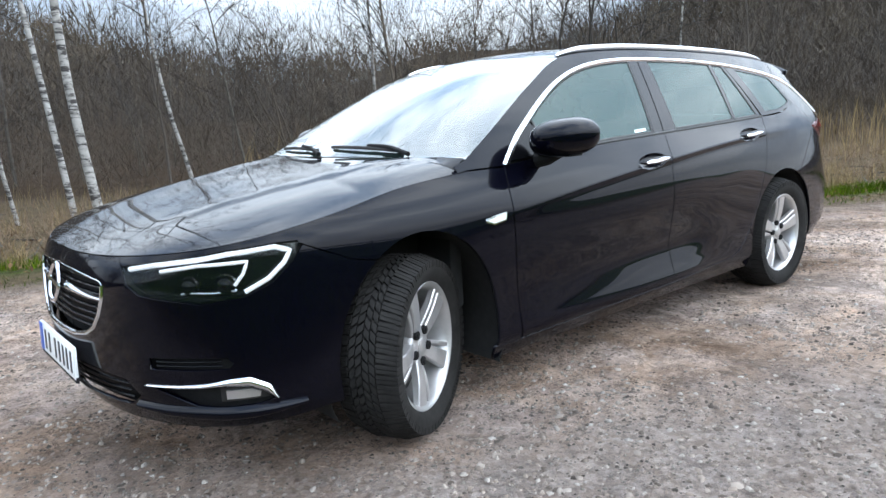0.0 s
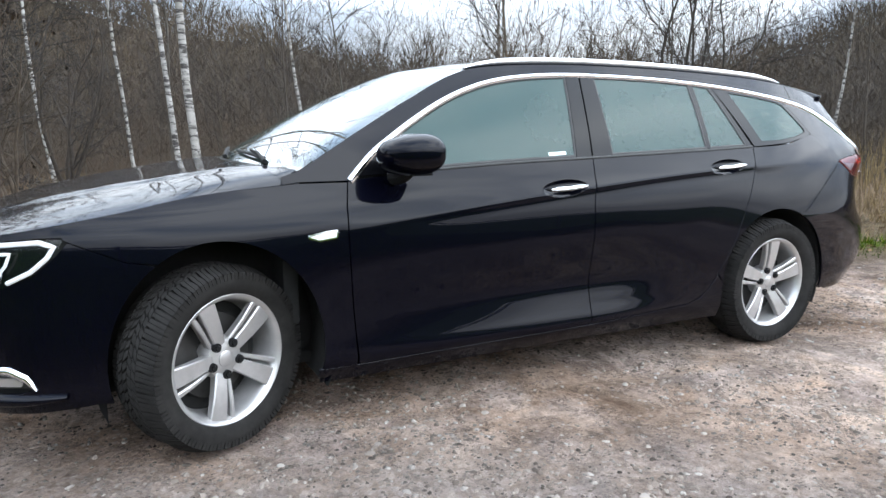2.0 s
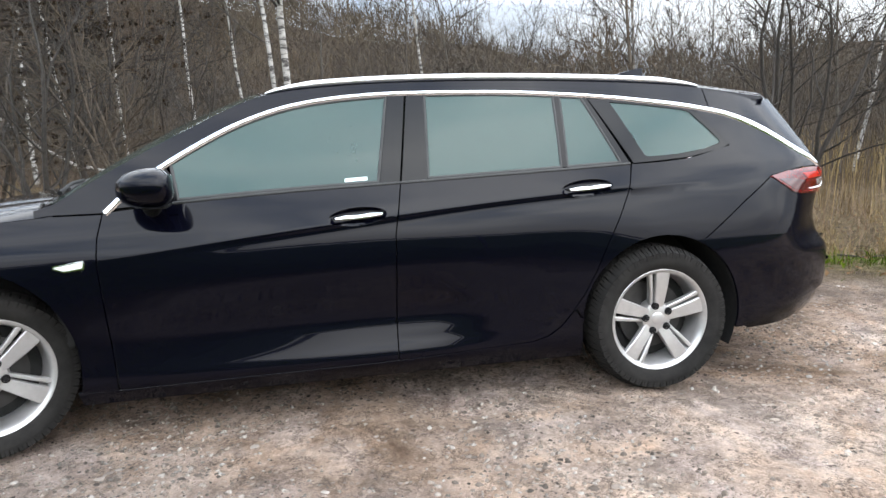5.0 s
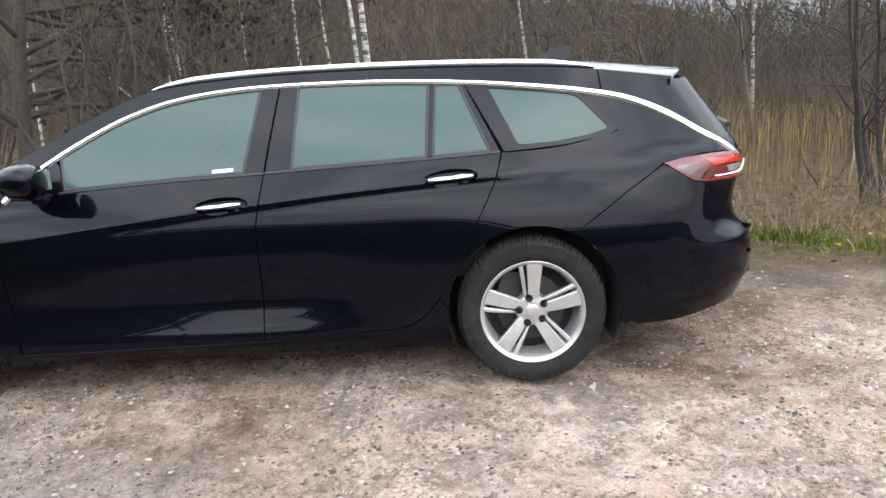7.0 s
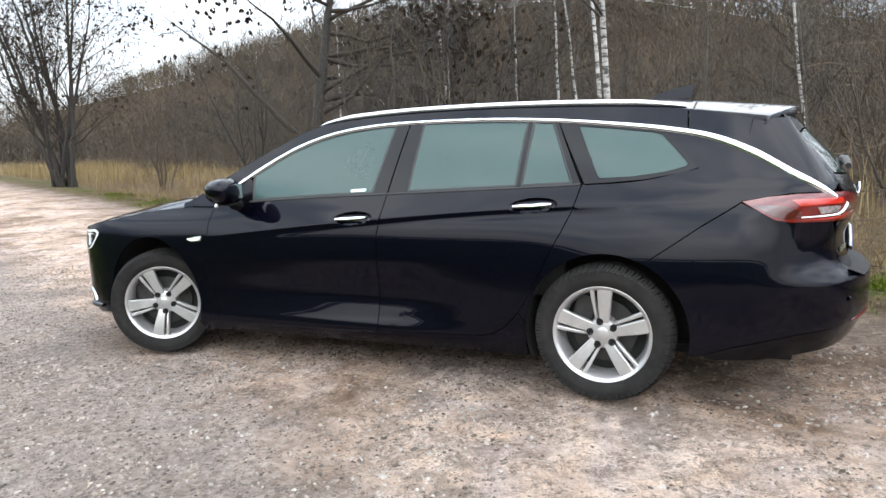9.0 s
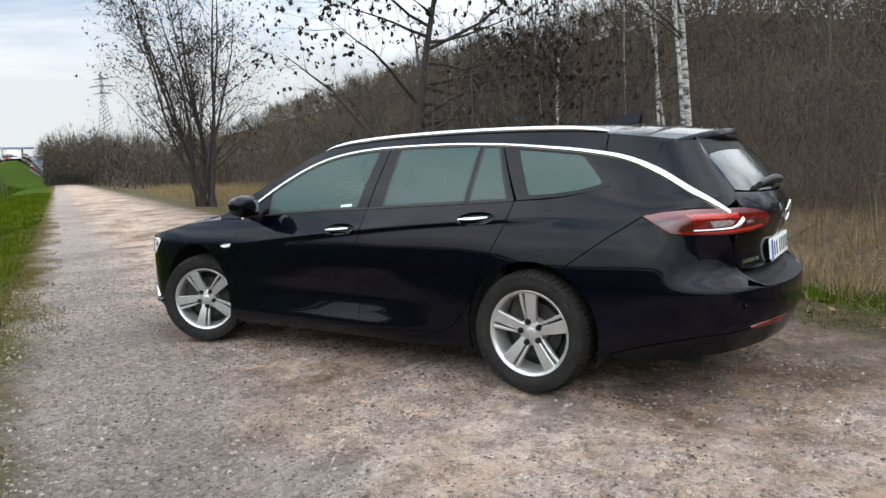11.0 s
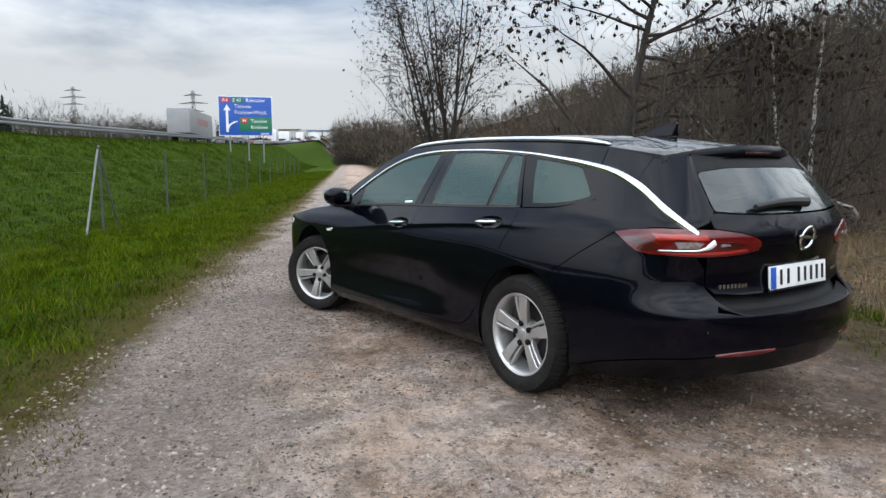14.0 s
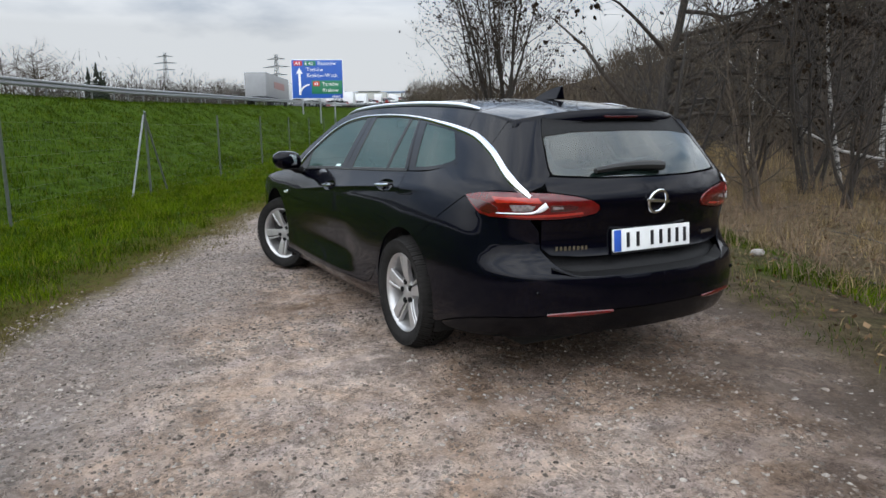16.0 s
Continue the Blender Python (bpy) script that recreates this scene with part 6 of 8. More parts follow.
def birch_material():
    m, nt, p = material("birch_bark")
    co = nt.nodes.new("ShaderNodeTexCoord")
    mp = nt.nodes.new("ShaderNodeMapping")
    mp.inputs["Scale"].default_value = (3.0, 3.0, 11.0)
    wire(nt, co.outputs["Object"], mp.inputs["Vector"])
    f = noise_node(nt, 1.3, 7.0, 0.7, mp.outputs["Vector"], 0.5)
    g = noise_node(nt, 5.0, 4.0)
    base = ramp_node(nt, g, [(0.3, (0.23, 0.218, 0.20)), (0.7, (0.42, 0.40, 0.375))])
    mask = ramp_node(nt, f, [(0.43, (0.0, 0.0, 0.0)), (0.52, (1.0, 1.0, 1.0))])
    wire(nt, mix_node(nt, mask, (0.035, 0.030, 0.028), base), p.inputs["Base Color"])
    p.inputs["Roughness"].default_value = 0.8
    bump_node(nt, p, f, 0.4, 0.01)
    return m


BIRCH = birch_material()
BARK_BROWN = bark_material("brown_bark", (0.026, 0.021, 0.017), (0.085, 0.068, 0.052))
BARK_GREY = bark_material("grey_bark", (0.030, 0.026, 0.022), (0.095, 0.083, 0.069))
TWIG = bark_material("twig_bark", (0.009, 0.0074, 0.0060), (0.033, 0.0250, 0.0185), 4.0)
DARK_BARK = bark_material("dark_wet_bark", (0.010, 0.0085, 0.0072), (0.040, 0.033, 0.027), 14.0)
TWIG_RED = bark_material("reddish_twigs", (0.021, 0.0155, 0.0100), (0.072, 0.0520, 0.0320), 4.0)
# paler than the near twigs: distance haze put into the far crowns' colour
HAZED_TWIG = bark_material("hazed_twigs", (0.030, 0.0235, 0.0150), (0.105, 0.0800, 0.0500), 0.9)
BRAMBLE = bark_material("dead_bramble_stems", (0.055, 0.037, 0.024), (0.19, 0.130, 0.082), 4.0)


def blade_material(name, stops, rough=0.7, patches=0.5):
    m, nt, p = material(name)
    geo = nt.nodes.new("ShaderNodeNewGeometry")
    c = ramp_node(nt, geo.outputs["Random Per Island"], stops)
    f = noise_node(nt, 1.2, 3.0)
    wire(nt, mix_node(nt, patches, c, ramp_node(nt, f, [(0.34, (0.50, 0.52, 0.48)), (0.66, (1.30, 1.25, 1.1))]), "MULTIPLY"), p.inputs["Base Color"])
    p.inputs["Roughness"].default_value = rough
    p.inputs["Specular IOR Level"].default_value = 0.02
    return m


GRASS = blade_material("green_grass", [(0.0, (0.016, 0.034, 0.001)), (0.5, (0.042, 0.078, 0.002)), (0.88, (0.085, 0.125, 0.004)), (1.0, (0.13, 0.115, 0.025))], 0.7, 0.9)
# the green grass at two thirds brightness, the bank's shade put into its colour
SHADED_GRASS = blade_material("shaded_bank_grass", [(0.0, (0.011, 0.025, 0.001)), (0.5, (0.027, 0.054, 0.0015)), (0.88, (0.055, 0.085, 0.003)), (1.0, (0.090, 0.082, 0.02))], 0.75, 0.95)
TUSSOCK = blade_material("tussock_grass", [(0.0, (0.018, 0.036, 0.001)), (0.45, (0.052, 0.090, 0.002)), (0.85, (0.100, 0.138, 0.006)), (1.0, (0.17, 0.145, 0.045))], 0.7, 0.95)
MOSSY = blade_material("mossy_turf", [(0.0, (0.050, 0.038, 0.013)), (0.5, (0.090, 0.076, 0.022)), (1.0, (0.15, 0.120, 0.045))])
DRY_GRASS = blade_material("dry_grass", [(0.0, (0.060, 0.043, 0.023)), (0.5, (0.135, 0.102, 0.055)), (1.0, (0.24, 0.19, 0.11))])
REED = blade_material("dry_reed", [(0.0, (0.085, 0.058, 0.030)), (0.5, (0.19, 0.138, 0.072)), (1.0, (0.31, 0.235, 0.13))])
LEAF = blade_material("dead_leaf", [(0.0, (0.06, 0.035, 0.02)), (0.5, (0.14, 0.085, 0.05)), (1.0, (0.24, 0.165, 0.10))], 0.85)
POD = blade_material("dark_seed_pods", [(0.0, (0.012, 0.009, 0.007)), (1.0, (0.040, 0.028, 0.020))], 0.8)
CHIPPINGS = blade_material("grey_chippings", [(0.0, (0.045, 0.039, 0.035)), (0.5, (0.10, 0.088, 0.080)), (0.9, (0.155, 0.138, 0.127)), (1.0, (0.20, 0.182, 0.17))], 0.9)
STONE = blade_material("loose_stone", [(0.0, (0.050, 0.042, 0.038)), (0.3, (0.13, 0.105, 0.092)), (0.65, (0.21, 0.174, 0.154)), (0.93, (0.25, 0.222, 0.205)), (1.0, (0.32, 0.29, 0.27))], 0.9)


class Tubes:
    """Collects many thin tubes into one mesh."""

    def __init__(self):
        self.v, self.f = [], []

    def add(self, pts, radii, sides):
        base = len(self.v)
        n = len(pts)
        for i in range(n):
            d = (pts[min(i + 1, n - 1)] - pts[max(i - 1, 0)])
            d = d / (np.linalg.norm(d) + 1e-9)
            u = np.cross(d, (0.21, 0.93, 0.3) if abs(d[1]) < 0.8 else (0.9, 0.1, 0.3))
            u /= np.linalg.norm(u) + 1e-9
            w = np.cross(d, u)
            for k in range(sides):
                a = 2 * math.pi * k / sides
                self.v.append(tuple(pts[i] + radii[i] * (math.cos(a) * u + math.sin(a) * w)))
        for i in range(n - 1):
            for k in range(sides):
                j = (k + 1) % sides
                self.f.append((base + i * sides + k, base + i * sides + j, base + (i + 1) * sides + j, base + (i + 1) * sides + k))

    def data(self, name, mat):
        me = bpy.data.meshes.new(name)
        me.from_pydata(self.v, [], self.f)
        me.polygons.foreach_set("use_smooth", [True] * len(me.polygons))
        me.materials.append(mat)
        return me


def grow(rng, start, way, length, r0, r1, bend, n, lift=0.0):
    pts = [np.array(start, float)]
    d = np.array(way, float)
    d /= np.linalg.norm(d)
    for i in range(n):
        d = d + rng.normal(0, bend, 3) + np.array((0, 0, lift))
        d /= np.linalg.norm(d)
        pts.append(pts[-1] + d * length / n)
    return np.array(pts), np.linspace(r0, r1, n + 1)


def side_way(rng, d, spread):
    u = rng.normal(0, 1, 3)
    u -= d * (u @ d)
    u /= np.linalg.norm(u) + 1e-9
    return d * math.cos(spread) + u * math.sin(spread)


def tree_meshes(seed, height, r0, kind):
    """A trunk and a bare crown."""
    rng = np.random.default_rng(seed)
    trunk, crown = Tubes(), Tubes()
    bend = {"birch": 0.045, "thin": 0.05, "spread": 0.05, "clump": 0.05, "shrub": 0.10}[kind]
    stems = {"birch": 1, "thin": 1, "spread": 1, "clump": 10, "shrub": 5}[kind]
    tips = []
    for st in range(stems):
        lean = rng.normal(0, 0.03 if stems == 1 else 0.20, 2)
        base = np.array((0, 0, -0.15)) + (np.r_[rng.normal(0, 0.30 if kind == "clump" else 0.1, 2), 0] if stems > 1 else 0)
        h = height * (1 if stems == 1 else rng.uniform(0.75, 1.05))
        n = 10
        pts, rad = grow(rng, base, (lean[0], lean[1], 1), h, r0 * rng.uniform(0.75, 1.0), r0 * 0.10, bend, n, 0.02)
        if kind == "spread":
            pts, rad = grow(rng, base, (lean[0], lean[1], 1), h * 0.9, r0, r0 * 0.12, 0.035, n, 0.04)
        trunk.add(pts, rad, 8 if r0 > 0.05 else 6)
        count = {"birch": 20, "thin": 20, "spread": 27, "clump": 13, "shrub": 8}[kind]
        lo = {"birch": 0.30, "thin": 0.22, "spread": 0.17, "clump": 0.16, "shrub": 0.15}[kind]
        for b in range(count):
            t = lo + (0.97 - lo) * (b + rng.uniform(0, 1)) / count
            i = min(int(t * n), n - 1)
            fr = t * n - i
            p = pts[i] * (1 - fr) + pts[i + 1] * fr
            d = pts[i + 1] - pts[i]
            d /= np.linalg.norm(d)
            r = rad[i] * (0.58 if kind == "spread" else 0.45)
            spread = {"birch": 0.85, "thin": 0.75, "spread": 1.25, "clump": 0.85, "shrub": 0.9}[kind] * rng.uniform(0.75, 1.2)
            ln = h * {"birch": 0.22, "thin": 0.25, "spread": 0.50, "clump": 0.36, "shrub": 0.45}[kind] * (1.15 - t * 0.75) * rng.uniform(0.7, 1.25)
            bp, br = grow(rng, p, side_way(rng, d, spread), ln, max(r, 0.010), 0.004, 0.16, 5, {"birch": 0.03, "thin": 0.08, "spread": 0.03, "clump": 0.08, "shrub": 0.05}[kind])
            crown.add(bp, br, 5 if r > 0.02 else 3)
            m = {"birch": 6, "thin": 6, "spread": 15, "clump": 10, "shrub": 6}[kind]
            for k in range(m):
                q = 1 + rng.uniform(0.1, 0.98) * 4
                j = min(int(q), 4)
                pp = bp[j] * (1 - (q - j)) + bp[min(j + 1, 5)] * (q - j)
                dd = bp[min(j + 1, 5)] - bp[j]
                dd /= np.linalg.norm(dd) + 1e-9
                l2 = ln * rng.uniform(0.22, 0.55)
                tp, tr = grow(rng, pp, side_way(rng, dd, rng.uniform(0.4, 1.0)), l2, 0.0065, 0.0025, 0.17, 3, -0.06 if kind == "birch" else 0.03)
                crown.add(tp, tr, 3)
                tips.append(tp[-1])
                for z in range({"spread": 3, "clump": 3, "thin": 1}.get(kind, 2)):
                    e = tp[rng.integers(1, 4)]
                    ep, er = grow(rng, e, side_way(rng, dd, rng.uniform(0.3, 1.2)), l2 * rng.uniform(0.3, 0.7), 0.004, 0.0018, 0.15, 2, -0.10 if kind == "birch" else 0.0)
                    crown.add(ep, er, 3)
                    tips.append(ep[-1])
    return trunk, crown, np.array(tips)


def leaf_tris(rng, points, size, droop=True):
    """Small folded leaves or pods hung at points."""
    n = len(points)
    a = rng.uniform(0, 2 * math.pi, n)
    ln = size * rng.uniform(0.6, 1.3, n)
    wd = ln * rng.uniform(0.25, 0.5, n)
    side = np.column_stack([np.cos(a), np.sin(a), np.zeros(n)]) * wd[:, None]
    down = np.column_stack([rng.normal(0, 0.3, n), rng.normal(0, 0.3, n), -np.ones(n) if droop else rng.normal(0.1, 0.2, n)])
    down = down / np.linalg.norm(down, axis=1)[:, None] * ln[:, None]
    fold = np.column_stack([-np.sin(a), np.cos(a), np.zeros(n)]) * (wd * 0.4)[:, None]
    V = np.stack([points, points + down * 0.5 + side + fold, points + down, points + down * 0.5 - side + fold], 1).reshape(-1, 3)
    i = np.arange(n) * 4
    F = np.vstack([np.column_stack([i, i + 1, i + 2]), np.column_stack([i, i + 2, i + 3])])
    return V, F


def plant(name, trunk_me, crown_me, m, label, group="", pods=None):
    ob = thing(name, m, label, "tree", group)
    for nm, me in (("trunk", trunk_me), ("crown", crown_me), ("seed_pod_mass", pods)):
        if me:
            c = new(nm, me)
            c.parent = ob
            if nm == "seed_pod_mass":
                tagged(c, kind="stuff")
    return ob


def stand(s, n, turn=0.0, size=1.0, lean=0.0):
    p = at(s, n, float(ground_z(s, n)))
    return Matrix.Translation(p) @ Matrix.Rotation(radians(turn), 4, "Z") @ Matrix.Rotation(radians(lean), 4, "X") @ Matrix.Scale(size, 4)


def sn(x, y):
    return x * S_AX[0] + y * S_AX[1], x * N_AX[0] + y * N_AX[1]


rng = np.random.default_rng(11)
birch_kinds = []
for k, (h, r) in enumerate(((10.0, 0.085), (11.0, 0.10), (8.5, 0.055))):
    tr, cr, tips = tree_meshes(40 + k, h, r, "birch")
    birch_kinds.append((tr.data("birch_trunk", BIRCH), cr.data("birch_crown", TWIG)))
thin_kinds = []
for k in range(8):
    tr, cr, tips = tree_meshes(70 + k, [6.6, 7.6, 5.8, 8.4, 7.0, 5.2, 7.2, 6.2][k], [0.04, 0.05, 0.035, 0.06, 0.045, 0.03, 0.038, 0.042][k], "thin")
    thin_kinds.append((tr.data("thin_trunk", BARK_GREY if k % 2 else BARK_BROWN), cr.data("thin_crown", TWIG if k % 3 else TWIG_RED)))

# birches in front of the wood
BIRCHES = [(4.8, -13.1, 2, 120, 3), (2.4, -14.5, 2, 30, 2), (-3.6, -14.5, 2, 75, 4), (-8.5, -13.5, 2, 140, 5), (5.5, -20.5, 2, 20, 2), (8.5, -21.0, 0, 50, 1),
           (-13.5, -11.5, 2, 250, 4), (12.5, -19.5, 2, 10, 2), (-17.5, -10.0, 2, 200, 2)]
for x, y, k, turn, lean in BIRCHES:
    s, n = sn(x, y)
    plant("birch_tree", *birch_kinds[k], stand(s, n, turn, 1.0, lean), "bare birch with white peeling bark at the wood's edge", "birches")

for seed, x, y, h, rad, lean, straight in ((91, 0.06, -8.71, 10.5, 0.078, 0.165, 4.5), (92, 0.34, -9.05, 10.0, 0.062, 0.24, 40.0), (93, 0.95, -10.2, 9.0, 0.04, 0.06, 20.0)):
    tr, cr, tips = tree_meshes(seed, h, rad, "birch")
    for tb in (tr, cr):
        # leans low down, then straightens
        tb.v = [(a + lean * straight * (1 - math.exp(-max(c, 0) / straight)), b, c) for a, b, c in tb.v]
    m = Matrix.Translation((x, y, -0.1))
    plant("birch_tree", tr.data("birch_trunk", BIRCH), cr.data("birch_crown", TWIG), m, "leaning white birch, one of three standing together", "birches")

# the spreading tree and the many-stemmed one beside the track
tr, cr, tips = tree_meshes(5, 8.6, 0.17, "spread")
V, F = leaf_tris(rng, tips[rng.integers(0, len(tips), 9000)] + rng.normal(0, 0.05, (9000, 3)) * 0.5, 0.085)
s, n = sn(7.0, -9.4)
plant("spreading_tree", tr.data("trunk", DARK_BARK), cr.data("crown", TWIG), stand(s, n, 40), "bare spreading tree with dark hanging seed pods", "", fast_mesh("pods", V, F, POD))
tr, cr, tips = tree_meshes(9, 11.0, 0.10, "clump")
V, F = leaf_tris(rng, tips[rng.integers(0, len(tips), 9500)] + rng.normal(0, 0.06, (9500, 3)) * 0.5, 0.080)
s, n = sn(22.6, -15.2)
plant("many_stemmed_tree", tr.data("trunk", DARK_BARK), cr.data("crown", TWIG), stand(s, n, 10), "bare many-stemmed tree with dark seed pods", "", fast_mesh("pods", V, F, POD))
tr, cr, tips = tree_meshes(23, 4.6, 0.05, "shrub")
shrub_kind = (tr.data("trunk", DARK_BARK), cr.data("crown", TWIG))
tr, cr, tips = tree_meshes(24, 3.6, 0.04, "shrub")
shrub_kind2 = (tr.data("trunk", BARK_BROWN), cr.data("crown", TWIG_RED))
for x, y, k, turn, size in ((-5.75, -3.75, 0, 0, 0.95), (-3.75, -4.9, 1, 90, 0.8), (-9.2, -9.6, 1, 90, 1.1), (2.6, -7.4, 1, 30, 1.0), (3.6, -6.8, 0, 200, 0.9), (4.9, -7.2, 1, 300, 1.1), (1.9, -8.9, 0, 120, 0.8), (6.1, -11.5, 0, 20, 1.2), (9.5, -12.4, 1, 210, 1.2), (12.0, -13.5, 0, 250, 1.1), (3.9, -10.6, 0, 60, 1.25), (-4.3, -10.2, 1, 10, 1.0), (-11.5, -7.0, 1, 10, 0.9), (16.5, -14.2, 1, 160, 1.0)):
    s, n = sn(x, y)
    plant("bare_shrub", *(shrub_kind if k == 0 else shrub_kind2), stand(s, n, turn, size), "bare twiggy shrub on the rough verge", "shrubs")

# the wood
placed = [sn(x, y) for x, y, *_ in BIRCHES]
tries = 0
while len(placed) < 285 + len(BIRCHES) and tries < 20000:
    tries += 1
    n = -10.5 - 36 * rng.uniform(0, 1) ** 1.35
    s = rng.uniform(-62, 75) * (0.55 + 0.45 * min(1.0, -n / 40))
    if n > -13 and 4 < s < 40:
        continue
    if any((s - a) ** 2 + (n - b) ** 2 < 1.1 for a, b in placed):
        continue
    placed.append((s, n))
    if rng.uniform() < 0.03:
        plant("birch_tree", *birch_kinds[2 if rng.uniform() < 0.7 else 0], stand(s, n, rng.uniform(0, 360), rng.uniform(0.7, 1.0), rng.uniform(-3, 4)), "slender bare birch among the trees of the wood", "birches")
    else:
        plant("woodland_tree", *thin_kinds[rng.integers(0, 8)], stand(s, n, rng.uniform(0, 360), rng.uniform(0.55, 1.15), rng.uniform(-8, 9)), "slender bare tree in the brown spring wood", "trees of the wood")


def simple_tree(tb, rng, x, y, z, h):
    top = np.array((x + rng.normal(0, 0.3), y + rng.normal(0, 0.3), z + h))
    base = np.array((x, y, z - 0.3))
    tb.add(np.array([base, (base + top) / 2 + rng.normal(0, 0.1, 3), top]), (0.06, 0.04, 0.012), 3)
    for b in range(12):
        t = rng.uniform(0.15, 0.97)
        p = base + (top - base) * t
        a = rng.uniform(0, 2 * math.pi)
        ln = h * rng.uniform(0.14, 0.32) * (1.2 - t * 0.7)
        e = p + np.array((math.cos(a) * ln * 0.7, math.sin(a) * ln * 0.7, ln * 0.75))
        tb.add(np.array([p, e]), (0.022, 0.008), 3)
        for k in range(1):
            q = p + (e - p) * rng.uniform(0.3, 0.8)
            g = q + rng.normal(0, 0.35, 3) * ln * 0.7 + np.array((0, 0, ln * 0.35))
            tb.add(np.array([q, g]), (0.012, 0.006), 3)


def far_wood(name, count, s0, s1, n0, n1, h0, h1, seed, mat, label):
    r = np.random.default_rng(seed)
    tb = Tubes()
    for i in range(count):
        s, n = r.uniform(s0, s1), r.uniform(n0, n1)
        p = at(s, n)
        simple_tree(tb, r, p.x, p.y, float(ground_z(s, n)), r.uniform(h0, h1))
    ob = new(name, tb.data(name, mat))
    return tagged(ob, label, "woodland", kind="stuff")


far_wood("far_wood", 950, -110, 150, -90, -44, 4.0, 6.8, 3, TWIG, "dense brown bare wood on the slope")
far_wood("far_wood", 900, -200, 330, -145, -85, 4.5, 7.5, 4, TWIG_RED, "distant reddish-brown bare wood on the hill")
far_wood("far_wood", 520, 85, 420, -44, -3.0, 7.0, 12.0, 6, TWIG, "brown bare wood where the track ends")
far_wood("far_wood", 420, -190, -30, -120, -40, 5.0, 8.5, 14, TWIG, "bare brown trees on the low hill behind the wood")
far_wood("far_wood", 420, 40, 420, 50, 110, 4.0, 8.0, 7, TWIG, "far bare trees beyond the motorway")
far_wood("far_wood", 150, 160, 420, -4, 4, 5.0, 9.0, 8, TWIG, "brown bare trees at the far end of the track")


def blades(name, r, s, n, h, lean, width, mat, label, category, z0=None, seg=2):
    """Many narrow leaning blades in one mesh."""
    k = len(s)
    base = np.column_stack([S_AX[0] * s + N_AX[0] * n, S_AX[1] * s + N_AX[1] * n, ground_z(s, n) - 0.01])
    a, b = r.uniform(0, 2 * math.pi, k), r.uniform(0, 2 * math.pi, k)
    tip = np.column_stack([np.cos(a), np.sin(a), np.zeros(k)]) * (lean * h)[:, None]
    up = np.column_stack([np.zeros(k), np.zeros(k), h * np.sqrt(np.maximum(0.05, 1 - lean**2))])
    side = np.column_stack([np.cos(b), np.sin(b), np.zeros(k)]) * (width * 0.5)[:, None]
    mid = base + tip * 0.30 + up * 0.55
    V = np.stack([base - side, base + side, mid - side * 0.8, mid + side * 0.8, base + tip + up], 1).reshape(-1, 3)
    i = np.arange(k) * 5
    F = np.vstack([np.column_stack([i, i + 1, i + 3]), np.column_stack([i, i + 3, i + 2]), np.column_stack([i + 2, i + 3, i + 4])])
    ob = new(name, fast_mesh(name, V, F, mat))
    return tagged(ob, label, category, kind="stuff")


def scatter(r, count, s0, s1, n0, n1, power=1.0):
    return r.uniform(s0, s1, count), n0 + (n1 - n0) * r.uniform(0, 1, count) ** power


def patchy(s, n, r, scale, keep):
    v = np.array([noise.noise(Vector((a * scale, b * scale, 3.1))) for a, b in zip(s, n)])
    return (v + r.uniform(-0.25, 0.25, len(s))) > keep


r = np.random.default_rng(21)
s, n = scatter(r, 78000, -9, 13, 2.85, 7.2, 1.0)
k = patchy(s, n, r, 0.9, -0.12) | (n > 3.3)
s, n = s[k], n[k]
edge = np.clip((n - 2.5) / 1.0, 0.35, 1)
blades("verge_grass", r, s, n, r.uniform(0.04, 0.11, len(s)) * edge, r.uniform(0.3, 0.92, len(s)), r.uniform(0.005, 0.009, len(s)), GRASS, "lush green grass beside the track", "grass")
s, n = scatter(r, 36000, 13, 80, 2.9, 8.0)
blades("verge_grass", r, s, n, r.uniform(0.06, 0.14, len(s)), r.uniform(0.3, 0.92, len(s)), r.uniform(0.010, 0.020, len(s)), GRASS, "green grass along the track", "grass")
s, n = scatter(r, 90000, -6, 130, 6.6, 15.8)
blades("shaded_bank_grass", r, s, n, r.uniform(0.06, 0.14, len(s)), r.uniform(0.3, 0.92, len(s)), r.uniform(0.012, 0.024, len(s)), SHADED_GRASS, "short green grass on the motorway bank", "grass")
s, n = scatter(r, 80000, -9, 24, 2.35, 3.9, 1.0)
k = patchy(s, n, r, 1.3, -0.1) & (n > 2.45 + 0.35 * np.sin(s * 1.7) * np.sin(s * 0.61))
s, n = s[k], n[k]
blades("edge_turf", r, s, n, r.uniform(0.015, 0.055, len(s)), r.uniform(0.3, 0.95, len(s)), r.uniform(0.005, 0.010, len(s)), MOSSY, "brownish mossy turf at the gravel's edge", "grass")
s, n = scatter(r, 26000, -16, 26, -9.5, -2.45, 1.0)
k = patchy(s, n, r, 0.6, -0.1)
s, n = s[k], n[k]
blades("rough_grass", r, s, n, r.uniform(0.04, 0.18, len(s)), r.uniform(0.35, 0.95, len(s)), r.uniform(0.004, 0.008, len(s)), DRY_GRASS, "flattened straw-coloured grass on the rough verge", "grass")
s, n = scatter(r, 14000, -16, 20, -3.1, -2.3)
k = patchy(s, n, r, 1.1, 0.08)
s, n = s[k], n[k]
blades("verge_grass", r, s, n, r.uniform(0.03, 0.09, len(s)), r.uniform(0.2, 0.8, len(s)), r.uniform(0.004, 0.008, len(s)), GRASS, "green tufts along the gravel's edge", "grass")
s, n = scatter(r, 40000, -16, 20, -3.85, -3.05)
n = n + 0.16 * np.sin(s * 1.1) + 0.07 * np.sin(s * 3.3)
